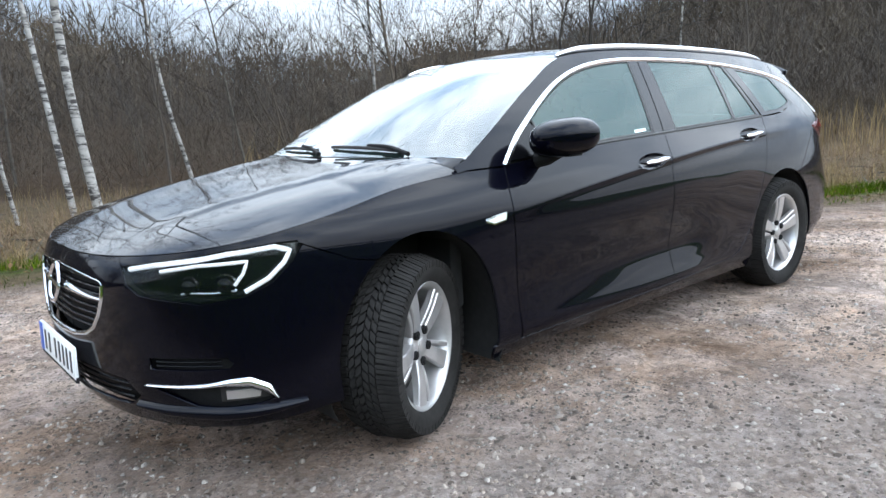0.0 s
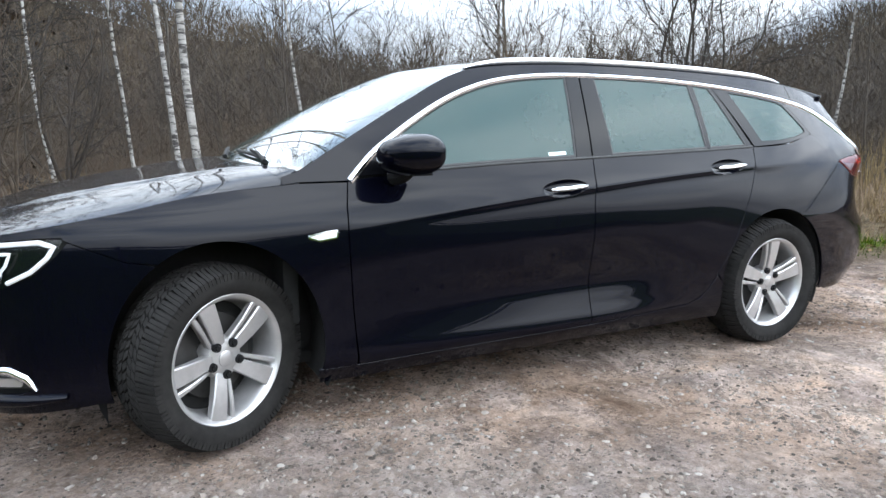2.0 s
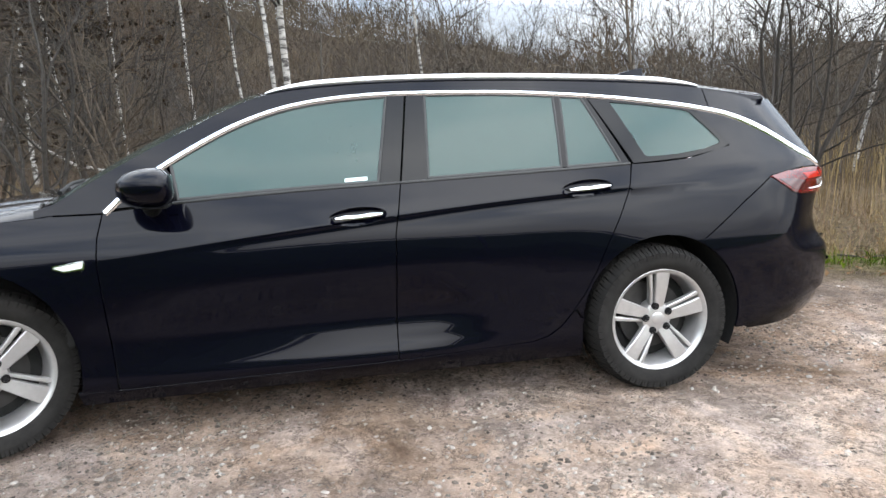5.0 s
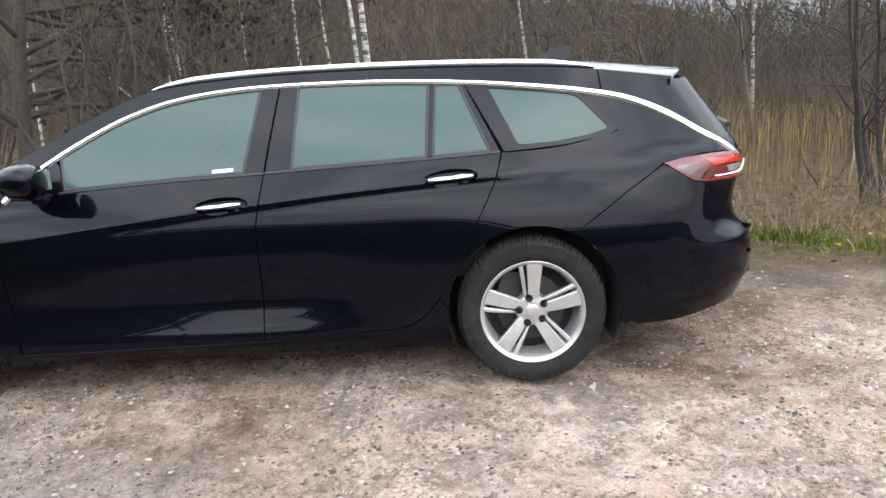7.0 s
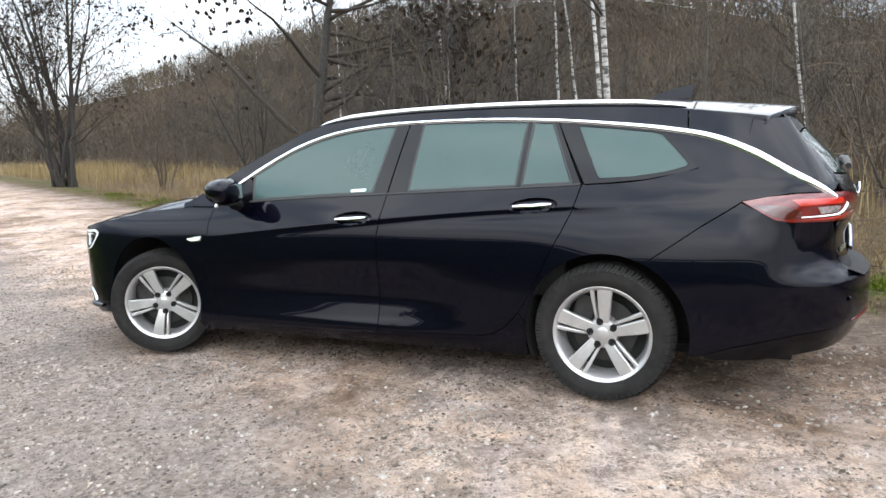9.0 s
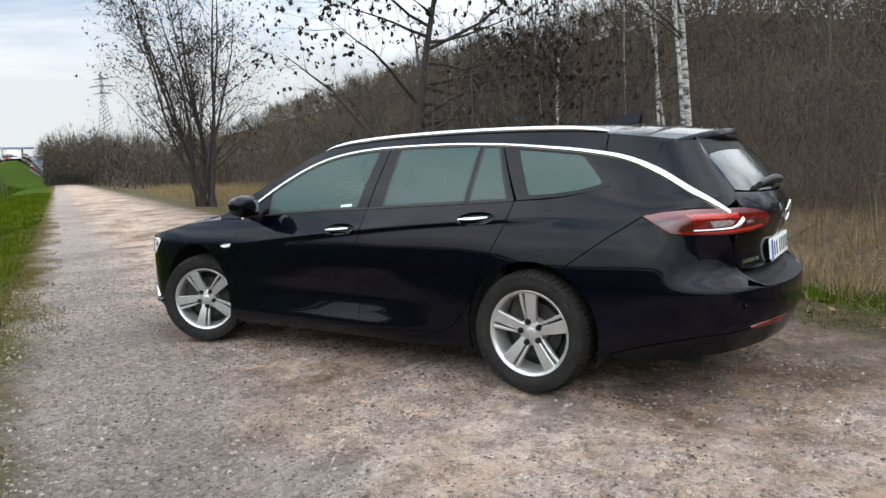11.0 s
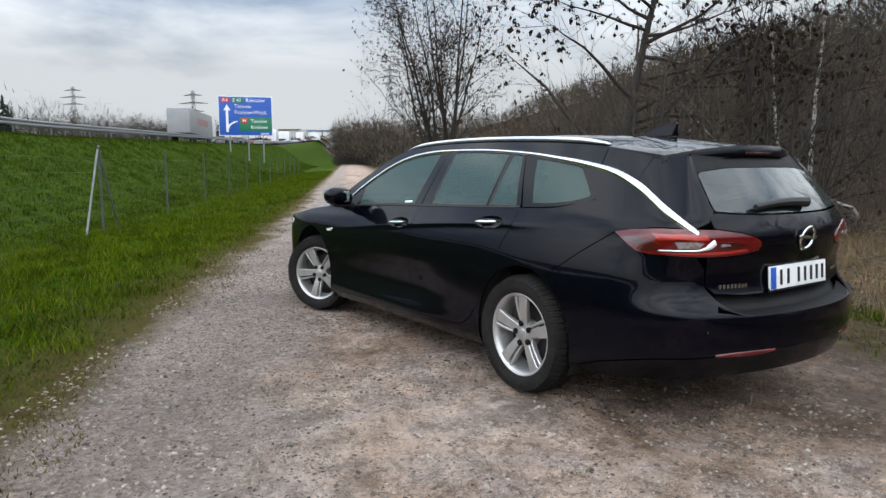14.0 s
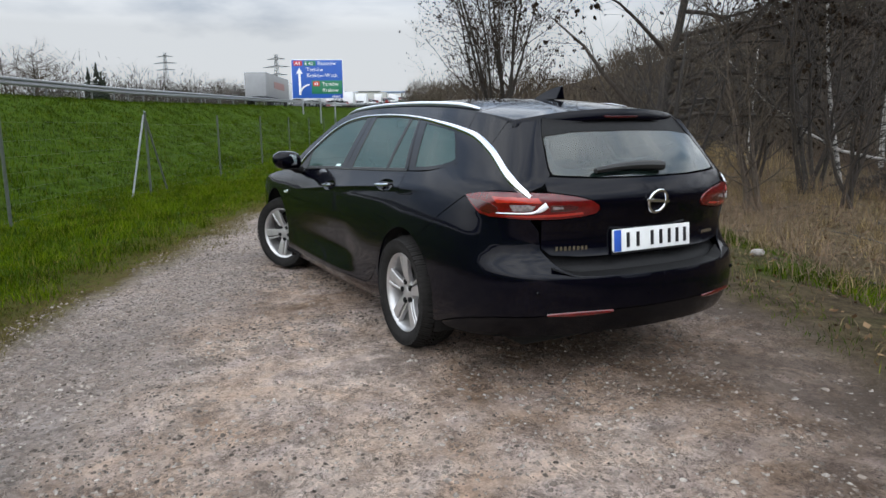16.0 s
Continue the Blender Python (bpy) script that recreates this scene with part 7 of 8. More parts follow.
k = patchy(s, n, r, 0.8, -0.02)
s, n = s[k], n[k]
blades("verge_grass", r, s, n, r.uniform(0.06, 0.17, len(s)), r.uniform(0.2, 0.9, len(s)), r.uniform(0.004, 0.009, len(s)), GRASS, "lush green strip of grass before the rough ground", "grass")
# uneven tussocks on the verge and the bank
for count, s0, s1, n0, n1, per, h0, h1, wd, spread in ((1300, -9, 14, 3.0, 6.6, 30, 0.08, 0.22, 0.008, 0.07), (1700, -6, 60, 6.6, 15.6, 26, 0.10, 0.26, 0.014, 0.14), (900, 14, 60, 3.1, 6.6, 26, 0.10, 0.24, 0.014, 0.12)):
    ts, tn = scatter(r, count, s0, s1, n0, n1)
    s, n = np.repeat(ts, per) + r.normal(0, spread, count * per), np.repeat(tn, per) + r.normal(0, spread, count * per)
    tall = np.repeat(r.uniform(0.6, 1.0, count), per)
    blades("grass_tussocks", r, s, n, r.uniform(h0, h1, len(s)) * tall, r.uniform(0.25, 0.9, len(s)), r.uniform(0.6, 1.2, len(s)) * wd, TUSSOCK if n0 < 5 else SHADED_GRASS, "coarse green tussocks of grass", "grass")
# tufts of straw and low dead brambles over the rough verge
ts, tn = scatter(r, 420, -16, 24, -9.5, -3.1)
s, n = np.repeat(ts, 46) + r.normal(0, 0.07, 420 * 46), np.repeat(tn, 46) + r.normal(0, 0.07, 420 * 46)
blades("straw_tufts", r, s, n, r.uniform(0.12, 0.42, len(s)), r.uniform(0.15, 0.85, len(s)), r.uniform(0.004, 0.008, len(s)), REED, "straw-coloured grass tufts on the rough verge", "grass")
# reeds and tall dead stalks in front of the wood
s, n = scatter(r, 9500, -34, 2, -16, -6.8, 1.0)
k = patchy(s, n, r, 0.32, -0.02)
s, n = s[k], n[k]
blades("reeds", r, s, n, r.uniform(0.45, 1.45, len(s)), r.uniform(0.02, 0.34, len(s)), r.uniform(0.008, 0.016, len(s)), REED, "tall dry golden reeds before the wood", "reeds")
s, n = scatter(r, 16000, 15, 60, -12, -4.0, 1.0)
k = patchy(s, n, r, 0.25, -0.05)
s, n = s[k], n[k]
blades("reeds", r, s, n, r.uniform(0.35, 1.0, len(s)), r.uniform(0.05, 0.45, len(s)), r.uniform(0.008, 0.018, len(s)), REED, "dry golden grass beside the track", "reeds")
s, n = scatter(r, 3400, 1, 16, -13, -6.5, 1.0)
k = patchy(s, n, r, 0.4, 0.0)
s, n = s[k], n[k]
blades("dead_stalks", r, s, n, r.uniform(0.15, 0.5, len(s)), r.uniform(0.05, 0.6, len(s)), r.uniform(0.005, 0.010, len(s)), DRY_GRASS, "thin brown dead stalks before the trees", "stalks")
# undergrowth: thin upright rods through the wood
tb = Tubes()
for i in range(4200):
    s, n = r.uniform(-50, 60), -9.5 - 34 * r.uniform(0, 1) ** 1.2
    if n > -12.5 and 3 < s < 40:
        continue
    p = at(s, n)
    b = np.array((p.x, p.y, float(ground_z(s, n)) - 0.05))
    h = r.uniform(0.8, 3.6)
    e = b + np.array((r.normal(0, 0.42) * h, r.normal(0, 0.42) * h, h))
    m = (b + e) / 2 + r.normal(0, 0.05, 3)
    tb.add(np.array([b, m, e]), (0.010, 0.007, 0.003), 3)
    for q in range(2):
        c = b + (e - b) * r.uniform(0.3, 0.9)
        g = c + np.array((r.normal(0, 0.22) * h, r.normal(0, 0.22) * h, r.uniform(0.1, 0.3) * h))
        tb.add(np.array([c, g]), (0.005, 0.002), 3)
tagged(new("undergrowth", tb.data("undergrowth", TWIG_RED)), "tangled brown undergrowth of thin rods", "undergrowth", kind="stuff")


def twig_cloud(name, r, count, s0, s1, n0, n1, h, length, width, mat, label, low=0.0, thin=0.0):
    """Fine crossing twigs that fill the wood."""
    s, n = scatter(r, count, s0, s1, n0, n1)
    if thin:
        k = patchy(s, n, r, thin, -0.05)
        s, n = s[k], n[k]
        count = len(s)
    up = np.array([noise.noise(Vector((a * 0.16, b * 0.16, 7.7))) + 0.6 * noise.noise(Vector((a * 0.45, b * 0.45, 1.7))) for a, b in zip(s, n)]) if h < 12 else 0.0
    z = ground_z(s, n) + low + (h * (1.0 + 0.55 * up) - low) * r.uniform(0.02, 1, count) ** 1.55
    p = np.column_stack([S_AX[0] * s + N_AX[0] * n, S_AX[1] * s + N_AX[1] * n, z])
    way = np.column_stack([r.normal(0, 0.6, count), r.normal(0, 0.6, count), np.abs(r.normal(0.55, 0.45, count))])
    way = way / np.linalg.norm(way, axis=1)[:, None] * (length * r.uniform(0.5, 1.3, count))[:, None]
    a = r.uniform(0, 2 * math.pi, count)
    side = np.column_stack([np.cos(a), np.sin(a), np.zeros(count)]) * width
    V = np.stack([p - side, p + side, p + way], 1).reshape(-1, 3)
    F = np.arange(count * 3).reshape(-1, 3)
    return tagged(new(name, fast_mesh(name, V, F, mat)), label, "brushwood", kind="stuff")


twig_cloud("brushwood", r, 190000, -60, 75, -46, -13, 5.4, 0.80, 0.009, TWIG_RED, "fine brown brushwood filling the wood")
twig_cloud("crown_twigs", r, 190000, -60, 60, -46, -14, 6.6, 0.8, 0.005, TWIG, "fine grey-brown crown twigs of the wood", 1.5, 0.4)
def crown_cloud(name, r, trees, per, s0, s1, n0, n1, h0, h1, length, width, mat, label):
    """Rounded bare crowns of fine twigs, side by side on a distant slope."""
    ts, tn = scatter(r, trees, s0, s1, n0, n1)
    tall = r.uniform(h0, h1, trees)
    wide = tall * r.uniform(0.20, 0.36, trees)
    k = trees * per
    u = r.normal(0, 1, (k, 3))
    u /= np.linalg.norm(u, axis=1)[:, None]
    deep = r.uniform(0, 1, k) ** 0.42
    H, W = np.repeat(tall, per), np.repeat(wide, per)
    foot = np.column_stack([S_AX[0] * ts + N_AX[0] * tn, S_AX[1] * ts + N_AX[1] * tn, ground_z(ts, tn)])
    p = np.repeat(foot, per, 0) + np.column_stack([u[:, 0] * W * deep, u[:, 1] * W * deep, H * (0.58 + 0.40 * u[:, 2] * deep)])
    way = u * 0.7 + np.column_stack([r.normal(0, 0.35, k), r.normal(0, 0.35, k), np.abs(r.normal(0.5, 0.4, k))])
    way *= (length * r.uniform(0.5, 1.3, k) / np.linalg.norm(way, axis=1))[:, None]
    a = r.uniform(0, 2 * math.pi, k)
    side = np.column_stack([np.cos(a), np.sin(a), np.zeros(k)]) * width
    V = np.stack([p - side, p + side, p + way], 1).reshape(-1, 3)
    return tagged(new(name, fast_mesh(name, V, np.arange(k * 3).reshape(-1, 3), mat)), label, "woodland", kind="stuff")


twig_cloud("brushwood", r, 80000, -130, 200, -100, -44, 5.0, 1.4, 0.032, TWIG_RED, "fine brown brushwood on the slope")
crown_cloud("wood_crowns", r, 420, 230, -130, 200, -100, -44, 5.0, 8.6, 1.1, 0.030, HAZED_TWIG, "brown bare crowns on the slope behind the wood")
twig_cloud("brushwood", r, 50000, -190, -25, -135, -36, 5.5, 2.0, 0.09, TWIG_RED, "brown brushwood on the low hill behind the wood")
crown_cloud("wood_crowns", r, 190, 230, -190, -25, -135, -36, 5.5, 9.0, 1.5, 0.060, HAZED_TWIG, "brown bare crowns on the low hill")
twig_cloud("brushwood", r, 60000, -200, 330, -150, -72, 6.5, 2.5, 0.11, TWIG_RED, "reddish brushwood on the hill")
crown_cloud("wood_crowns", r, 420, 200, -200, 330, -150, -72, 6.5, 11.0, 1.8, 0.075, HAZED_TWIG, "reddish-brown bare crowns along the hill")
twig_cloud("brushwood", r, 45000, 75, 420, -46, -3.0, 5.5, 1.8, 0.055, TWIG_RED, "brown brushwood where the track ends")
crown_cloud("wood_crowns", r, 70, 420, 62, 150, -46, -6.5, 6.5, 10.0, 1.1, 0.034, HAZED_TWIG, "rounded brown bare crowns beside the far track")
crown_cloud("wood_crowns", r, 34, 480, 128, 175, -9, 4.5, 7.5, 11.0, 1.2, 0.045, HAZED_TWIG, "rounded brown bare crowns closing the track")
crown_cloud("wood_crowns", r, 110, 260, 150, 420, -46, -6, 7.0, 11.0, 1.6, 0.060, HAZED_TWIG, "brown bare crowns of the far wood")
twig_cloud("brushwood", r, 60000, 150, 420, -5, 4.5, 7.5, 1.6, 0.04, TWIG, "brown brushwood at the far end of the track")
twig_cloud("brushwood", r, 60000, 40, 420, 48, 110, 6.5, 1.8, 0.05, TWIG, "dark brushwood beyond the motorway")
twig_cloud("dead_brambles", r, 60000, -16, 24, -9.5, -3.0, 0.42, 0.30, 0.0035, BRAMBLE, "low tangle of dead brown brambles on the rough verge", 0.0, 0.5)
tb = Tubes()
for i in range(170):
    s, n = r.uniform(-14, 16), r.uniform(-8.5, -2.9)
    p = np.array(at(s, n, float(ground_z(s, n)) + r.uniform(0.01, 0.06)))
    d = np.array((r.normal(), r.normal(), r.normal(0, 0.12)))
    d *= r.uniform(0.25, 1.1) / np.linalg.norm(d)
    tb.add(np.array([p, p + d * 0.5 + r.normal(0, 0.03, 3), p + d]), (r.uniform(0.006, 0.016), 0.007, 0.003), 5)
tagged(new("fallen_sticks", tb.data("fallen_sticks", BARK_GREY)), "grey fallen sticks lying on the rough verge", "sticks", kind="stuff")
# dead leaves
s, n = scatter(r, 9000, -15, 18, -8.5, -2.4)
pts = np.column_stack([S_AX[0] * s + N_AX[0] * n, S_AX[1] * s + N_AX[1] * n, ground_z(s, n) + r.uniform(0.004, 0.03, len(s))])
V, F = leaf_tris(r, pts, 0.045, False)
tagged(new("dead_leaves", fast_mesh("dead_leaves", V, F, LEAF)), "brown dead leaves on the rough verge", "leaves", kind="stuff")


# loose stones on the track
def stones(name, r, s, n, size, label, flat=1.0, mat=None):
    k = len(s)
    corner = np.array([(1, 0, 0), (0.5, 0.87, 0), (-0.5, 0.87, 0), (-1, 0, 0), (-0.5, -0.87, 0), (0.5, -0.87, 0), (0.45, 0.2, 0.75), (-0.35, 0.4, 0.8), (0.0, -0.5, 0.7)])
    tri = np.array([(0, 1, 6), (1, 2, 7), (1, 7, 6), (2, 3, 7), (3, 4, 8), (3, 8, 7), (4, 5, 8), (5, 0, 6), (5, 6, 8), (6, 7, 8)])
    c = corner[None] * r.uniform(0.7, 1.3, (k, 9, 3)) * size[:, None, None] * np.stack([r.uniform(0.7, 1.2, k), r.uniform(0.6, 1.0, k), r.uniform(0.5, 0.9, k) * flat], 1)[:, None]
    a = r.uniform(0, 2 * math.pi, k)
    x = c[..., 0] * np.cos(a)[:, None] - c[..., 1] * np.sin(a)[:, None]
    y = c[..., 0] * np.sin(a)[:, None] + c[..., 1] * np.cos(a)[:, None]
    V = np.stack([x + (S_AX[0] * s + N_AX[0] * n)[:, None], y + (S_AX[1] * s + N_AX[1] * n)[:, None], c[..., 2] + ground_z(s, n)[:, None] - size[:, None] * 0.12], -1).reshape(-1, 3)
    F = (tri[None] + (np.arange(k) * 9)[:, None, None]).reshape(-1, 3)
    return tagged(new(name, fast_mesh(name, V, F, mat or STONE)), label, "gravel", kind="stuff")


s, n = scatter(r, 56000, -7.0, 5.5, -1.6, 2.9)
k = patchy(s, n, r, 1.1, -0.16)
s, n = s[k], n[k]
stones("gravel", r, s, n, (0.0045 + 0.012 * r.uniform(0, 1, len(s)) ** 2.2), "fine pinkish-grey gravel on the track")
s, n = scatter(r, 16000, -7.0, 7, -2.2, 2.6)
k = patchy(s, n, r, 1.4, -0.02)
s, n = s[k], n[k]
stones("gravel", r, s, n, 0.008 + 0.018 * r.uniform(0, 1, len(s)) ** 2.4, "flat beige flakes of crushed stone on the track", 0.45)
s, n = scatter(r, 10000, -7.5, 10, 1.15, 2.5)
stones("gravel", r, s, n, r.uniform(0.004, 0.011, len(s)), "grey stone chippings beside the grass", 0.8, CHIPPINGS)
s, n = scatter(r, 5000, 9, 40, -2.3, 3.1)
stones("gravel", r, s, n, r.uniform(0.008, 0.018, len(s)), "gravel farther along the track")


# ---- fence, motorway, sign ----
GALV = plain("galvanised_steel", (0.26, 0.27, 0.28), 0.5, metal=0.6, vary=0.2, scale=8)
POST_GREY = plain("weathered_post", (0.050, 0.060, 0.046), 0.8, metal=0.0, vary=0.3, scale=8)
GALV_DULL = plain("dull_galvanised_steel", (0.17, 0.18, 0.18), 0.6, metal=0.2, vary=0.25, scale=8)
GALV_DARK = plain("weathered_steel", (0.10, 0.105, 0.105), 0.6, metal=0.3, vary=0.3, scale=8)
CONCRETE = plain("concrete", (0.40, 0.39, 0.37), 0.85, vary=0.15, scale=2)
ASPHALT = plain("asphalt", (0.055, 0.055, 0.058), 0.85, vary=0.2, scale=3)
SIGN_BLUE = plain("sign_blue", (0.010, 0.085, 0.40), 0.45, vary=0.06, scale=2)
SIGN_GREEN = plain("sign_green", (0.005, 0.16, 0.075), 0.45, vary=0.06, scale=2)
SIGN_RED = plain("sign_red", (0.50, 0.02, 0.02), 0.45, vary=0.06, scale=2)
SIGN_WHITE = plain("sign_white", (0.80, 0.80, 0.80), 0.45, vary=0.04, scale=2)
TRAILER = plain("grey_trailer_side", (0.27, 0.275, 0.28), 0.5, vary=0.08, scale=1)
WHITE_VAN = plain("white_lorry_paint", (0.72, 0.73, 0.74), 0.4, vary=0.06, scale=1)
ORANGE = plain("faded_red_mark", (0.32, 0.17, 0.16), 0.5, vary=0.08)
ROCK = plain("pale_rock", (0.27, 0.255, 0.23), 0.9, vary=0.25, scale=9, bump=0.4)


def upright(s, n, turn=0.0):
    return Matrix.Translation(at(s, n, float(ground_z(s, n)))) @ Matrix.Rotation(math.atan2(S_AX[1], S_AX[0]) + radians(turn), 4, "Z")


def fence_post(s, n, braced=False):
    f = thing("fence_post", upright(s, n), "grey steel fence post with two braces" if braced else "thin grey steel fence post", "fence post", "fence posts")
    bm = bmesh.new()
    tube(bm, [(0, 0, -0.2), (0, 0, 1.80)], 0.026, 10)
    part("post", bm, POST_GREY, f)
    if braced:
        bm = bmesh.new()
        tube(bm, [(-1.05, 0.0, -0.1), (-0.02, 0.02, 1.74)], 0.022, 8)
        part("brace", bm, GALV_DULL, f, "pale steel brace")
        bm = bmesh.new()
        tube(bm, [(1.05, 0.0, -0.1), (0.02, 0.0, 1.66)], 0.020, 8)
        part("brace", bm, GALV_DARK, f, "dark steel brace")
        bm = lathe([(0.0, 0.03), (0.024, 0.02), (0.033, 0.0)], 12)
        bmesh.ops.transform(bm, matrix=Matrix.Translation((0, 0, 1.80)) @ Matrix.Rotation(radians(90), 4, "X"), verts=bm.verts)
        part("cap", bm, GALV_DULL, f)
    return f


FENCE_N = 6.27
post_s = [10.1 + 5.35 * i for i in range(-4, 12)]
for i, s in enumerate(post_s):
    fence_post(s, FENCE_N, i == 4)
tb = Tubes()
for h in (0.06, 0.30, 0.54, 0.78, 1.02, 1.26, 1.54):
    pts = []
    for s in np.linspace(post_s[0], post_s[-1], 60):
        p = at(s, FENCE_N, float(ground_z(s, FENCE_N)) + h)
        pts.append(np.array(p))
    tb.add(np.array(pts), [0.0011] * len(pts), 3)
for s in np.arange(post_s[0], 30, 0.15):
    g = float(ground_z(s, FENCE_N))
    a, b = np.array(at(s, FENCE_N, g + 0.06)), np.array(at(s, FENCE_N, g + 1.54))
    tb.add(np.array([a, b]), [0.0006, 0.0006], 3)
tagged(new("fence_wire", tb.data("fence_wire", GALV_DARK)), "fine grey wire netting between the posts", "fence", kind="stuff")

# guard rail on the bank
RAIL_N = 15.7
rail_s = np.arange(-60, 330, 4.0)
rail = thing("guard_rail", upright(0, RAIL_N), "long grey steel guard rail along the motorway", "guard rail")
back = rail.matrix_world.inverted()
bm = bmesh.new()
prof = [(0.0, 0.0), (0.045, 0.04), (0.045, 0.10), (0.0, 0.145), (0.0, 0.175), (0.045, 0.215), (0.045, 0.275), (0.0, 0.31)]
rows_ = []
for s in rail_s:
    g = float(ground_z(s, RAIL_N))
    rows_.append([bm.verts.new(back @ at(s, RAIL_N - d, g + 0.46 + z)) for d, z in prof])
for a, b in zip(rows_, rows_[1:]):
    for k in range(len(prof) - 1):
        bm.faces.new((a[k], b[k], b[k + 1], a[k + 1]))
part("beam", bm, GALV, rail, "corrugated steel beam", angle=20)
post_me = None
for s in rail_s[:60]:
    g = float(ground_z(s, RAIL_N))
    if post_me is None:
        bm = bm_box(0.10, 0.06, 0.95, (0, 0, 0.30), 0.006)
        o = part("rail_post", bm, GALV_DARK, rail)
        post_me = o.data
    else:
        o = new("rail_post", post_me)
        o.parent = rail
    o.matrix_world = upright(s, RAIL_N + 0.06)
# second rail farther off
copy_thing(rail, upright(0, RAIL_N + 1.6) @ Matrix.Translation((2.0, 0, 0.18)))

# carriageway, bending away uphill
def bend(s):
    return 0.045 * max(0.0, s - 200)


V, F = [], []
ss_ = axis_steps(-80, 100, 4.0, -300, 900)
for s in ss_:
    for n in (16.4, 20.0, 24.0, 28.0):
        n = n - bend(s)
        V.append(tuple(at(s, n, float(ground_z(s, n)) + 0.04)))
for i in range(len(ss_) - 1):
    for j in range(3):
        F.append((i * 4 + j, (i + 1) * 4 + j, (i + 1) * 4 + j + 1, i * 4 + j + 1))
tagged(mesh_object("road", V, F, ASPHALT, None, "grey asphalt motorway carriageway", False), "", "road", kind="structure")


def text_part(body_text, size, m, mat, parent, label=""):
    cu = bpy.data.curves.new("lettering", "FONT")
    cu.body, cu.size, cu.extrude, cu.resolution_u = body_text, size, 0.004, 2
    tmp = bpy.data.objects.new("lettering", cu)
    me = bpy.data.meshes.new_from_object(tmp)
    bpy.data.objects.remove(tmp)
    bpy.data.curves.remove(cu)
    me.materials.append(mat)
    ob = new("lettering", me)
    ob.parent = parent
    ob.matrix_local = m
    if label:
        tagged(ob, label)
    return ob


def road_sign():
    eye = Vector((-3.83, 3.95, 0))
    c = eye + Vector((0.938, -0.331, 0)).normalized() * 70.0
    s, n = sn(c.x, c.y)
    g = float(ground_z(s, n))
    # local x to the reader's right, z up, -y towards the reader
    sg = thing("road_sign", Matrix.Translation((c.x, c.y, g)) @ Matrix.Rotation(math.atan2(-0.331, 0.938) - radians(90), 4, "Z"), "large blue motorway direction sign on steel legs", "road sign")
    w, h, z0 = 4.95, 3.72, 4.30 - g
    pl = part("panel", bm_box(w, 0.06, h, (0, 0, z0 + h / 2), 0.02), SIGN_WHITE, sg)
    part("blue_face", bm_box(w - 0.10, 0.02, h - 0.10, (0, -0.032, z0 + h / 2), 0.004), SIGN_BLUE, pl, "blue sign face")
    part("green_field", bm_box(2.95, 0.012, 1.28, (0.90, -0.046, z0 + 1.10), 0.004), SIGN_GREEN, pl, "green field")
    part("red_field", bm_box(0.82, 0.012, 0.46, (-1.82, -0.046, z0 + 3.36), 0.004), SIGN_RED, pl, "red road number field")
    part("green_number_field", bm_box(1.12, 0.012, 0.46, (-0.68, -0.046, z0 + 3.36), 0.004), SIGN_GREEN, pl, "green road number field")
    part("red_number_field", bm_box(0.62, 0.010, 0.44, (-0.12, -0.056, z0 + 1.42), 0.004), SIGN_RED, pl)

    def word(txt, x, z, size):
        text_part(txt, size, Matrix.Translation((x, -0.060, z0 + z)) @ Matrix.Rotation(radians(90), 4, "X"), SIGN_WHITE, pl, "white lettering")

    word("A4", -2.12, 3.20, 0.46)
    word("E 40", -1.16, 3.20, 0.44)
    word("Rzesz\u00f3w", 0.05, 3.20, 0.50)
    word("Tarn\u00f3w", -1.02, 2.62, 0.50)
    word("Krak\u00f3w-Wsch.", -1.02, 2.06, 0.50)
    word("Tarn\u00f3w", 0.45, 1.24, 0.48)
    word("Krak\u00f3w", 0.45, 0.66, 0.48)
    bm = bm_box(0.10, 0.006, 0.24, (-0.24, -0.064, z0 + 1.42))
    bm_box(0.10, 0.006, 0.24, (-0.04, -0.064, z0 + 1.42), 0, None, bm)
    part("number_bars", bm, SIGN_WHITE, pl, smooth=False)
    bm = bm_box(0.10, 0.006, 0.16, (1.42, -0.048, z0 + 0.2))
    for i in range(4):
        bm_box(0.10, 0.006, 0.16, (1.58 + 0.16 * i, -0.048, z0 + 0.2), 0, None, bm)
    part("distance_bars", bm, SIGN_WHITE, pl, smooth=False)
    bm = bm_box(0.22, 0.01, 2.1, (-1.70, -0.050, z0 + 1.40))
    part("arrow_shaft", bm, SIGN_WHITE, pl, smooth=False)
    bm = bmesh.new()
    f = [bm.verts.new((x, -0.056, z0 + z)) for x, z in ((-2.02, 2.38), (-1.38, 2.38), (-1.70, 2.95))]
    g2 = [bm.verts.new((x, -0.046, z0 + z)) for x, z in ((-2.02, 2.38), (-1.38, 2.38), (-1.70, 2.95))]
    bm.faces.new(f)
    for i in range(3):
        bm.faces.new((f[i], f[(i + 1) % 3], g2[(i + 1) % 3], g2[i]))
    part("arrow_head", bm, SIGN_WHITE, pl, smooth=False)
    bm = bmesh.new()
    tube(bm, [(-1.66, -0.052, z0 + 0.62), (-1.45, -0.052, z0 + 1.02), (-1.05, -0.052, z0 + 1.28), (-0.75, -0.052, z0 + 1.34)], [0.09, 0.09, 0.08, 0.05], 6)
    part("exit_arrow", bm, SIGN_WHITE, pl)
    for x in (-1.5, 0.2, 1.6):
        bm = bm_box(0.13, 0.13, z0 + 3.9, (x, 0.12, (z0 + 3.3) / 2), 0.01)
        part("leg", bm, GALV, sg, "grey steel leg")


road_sign()


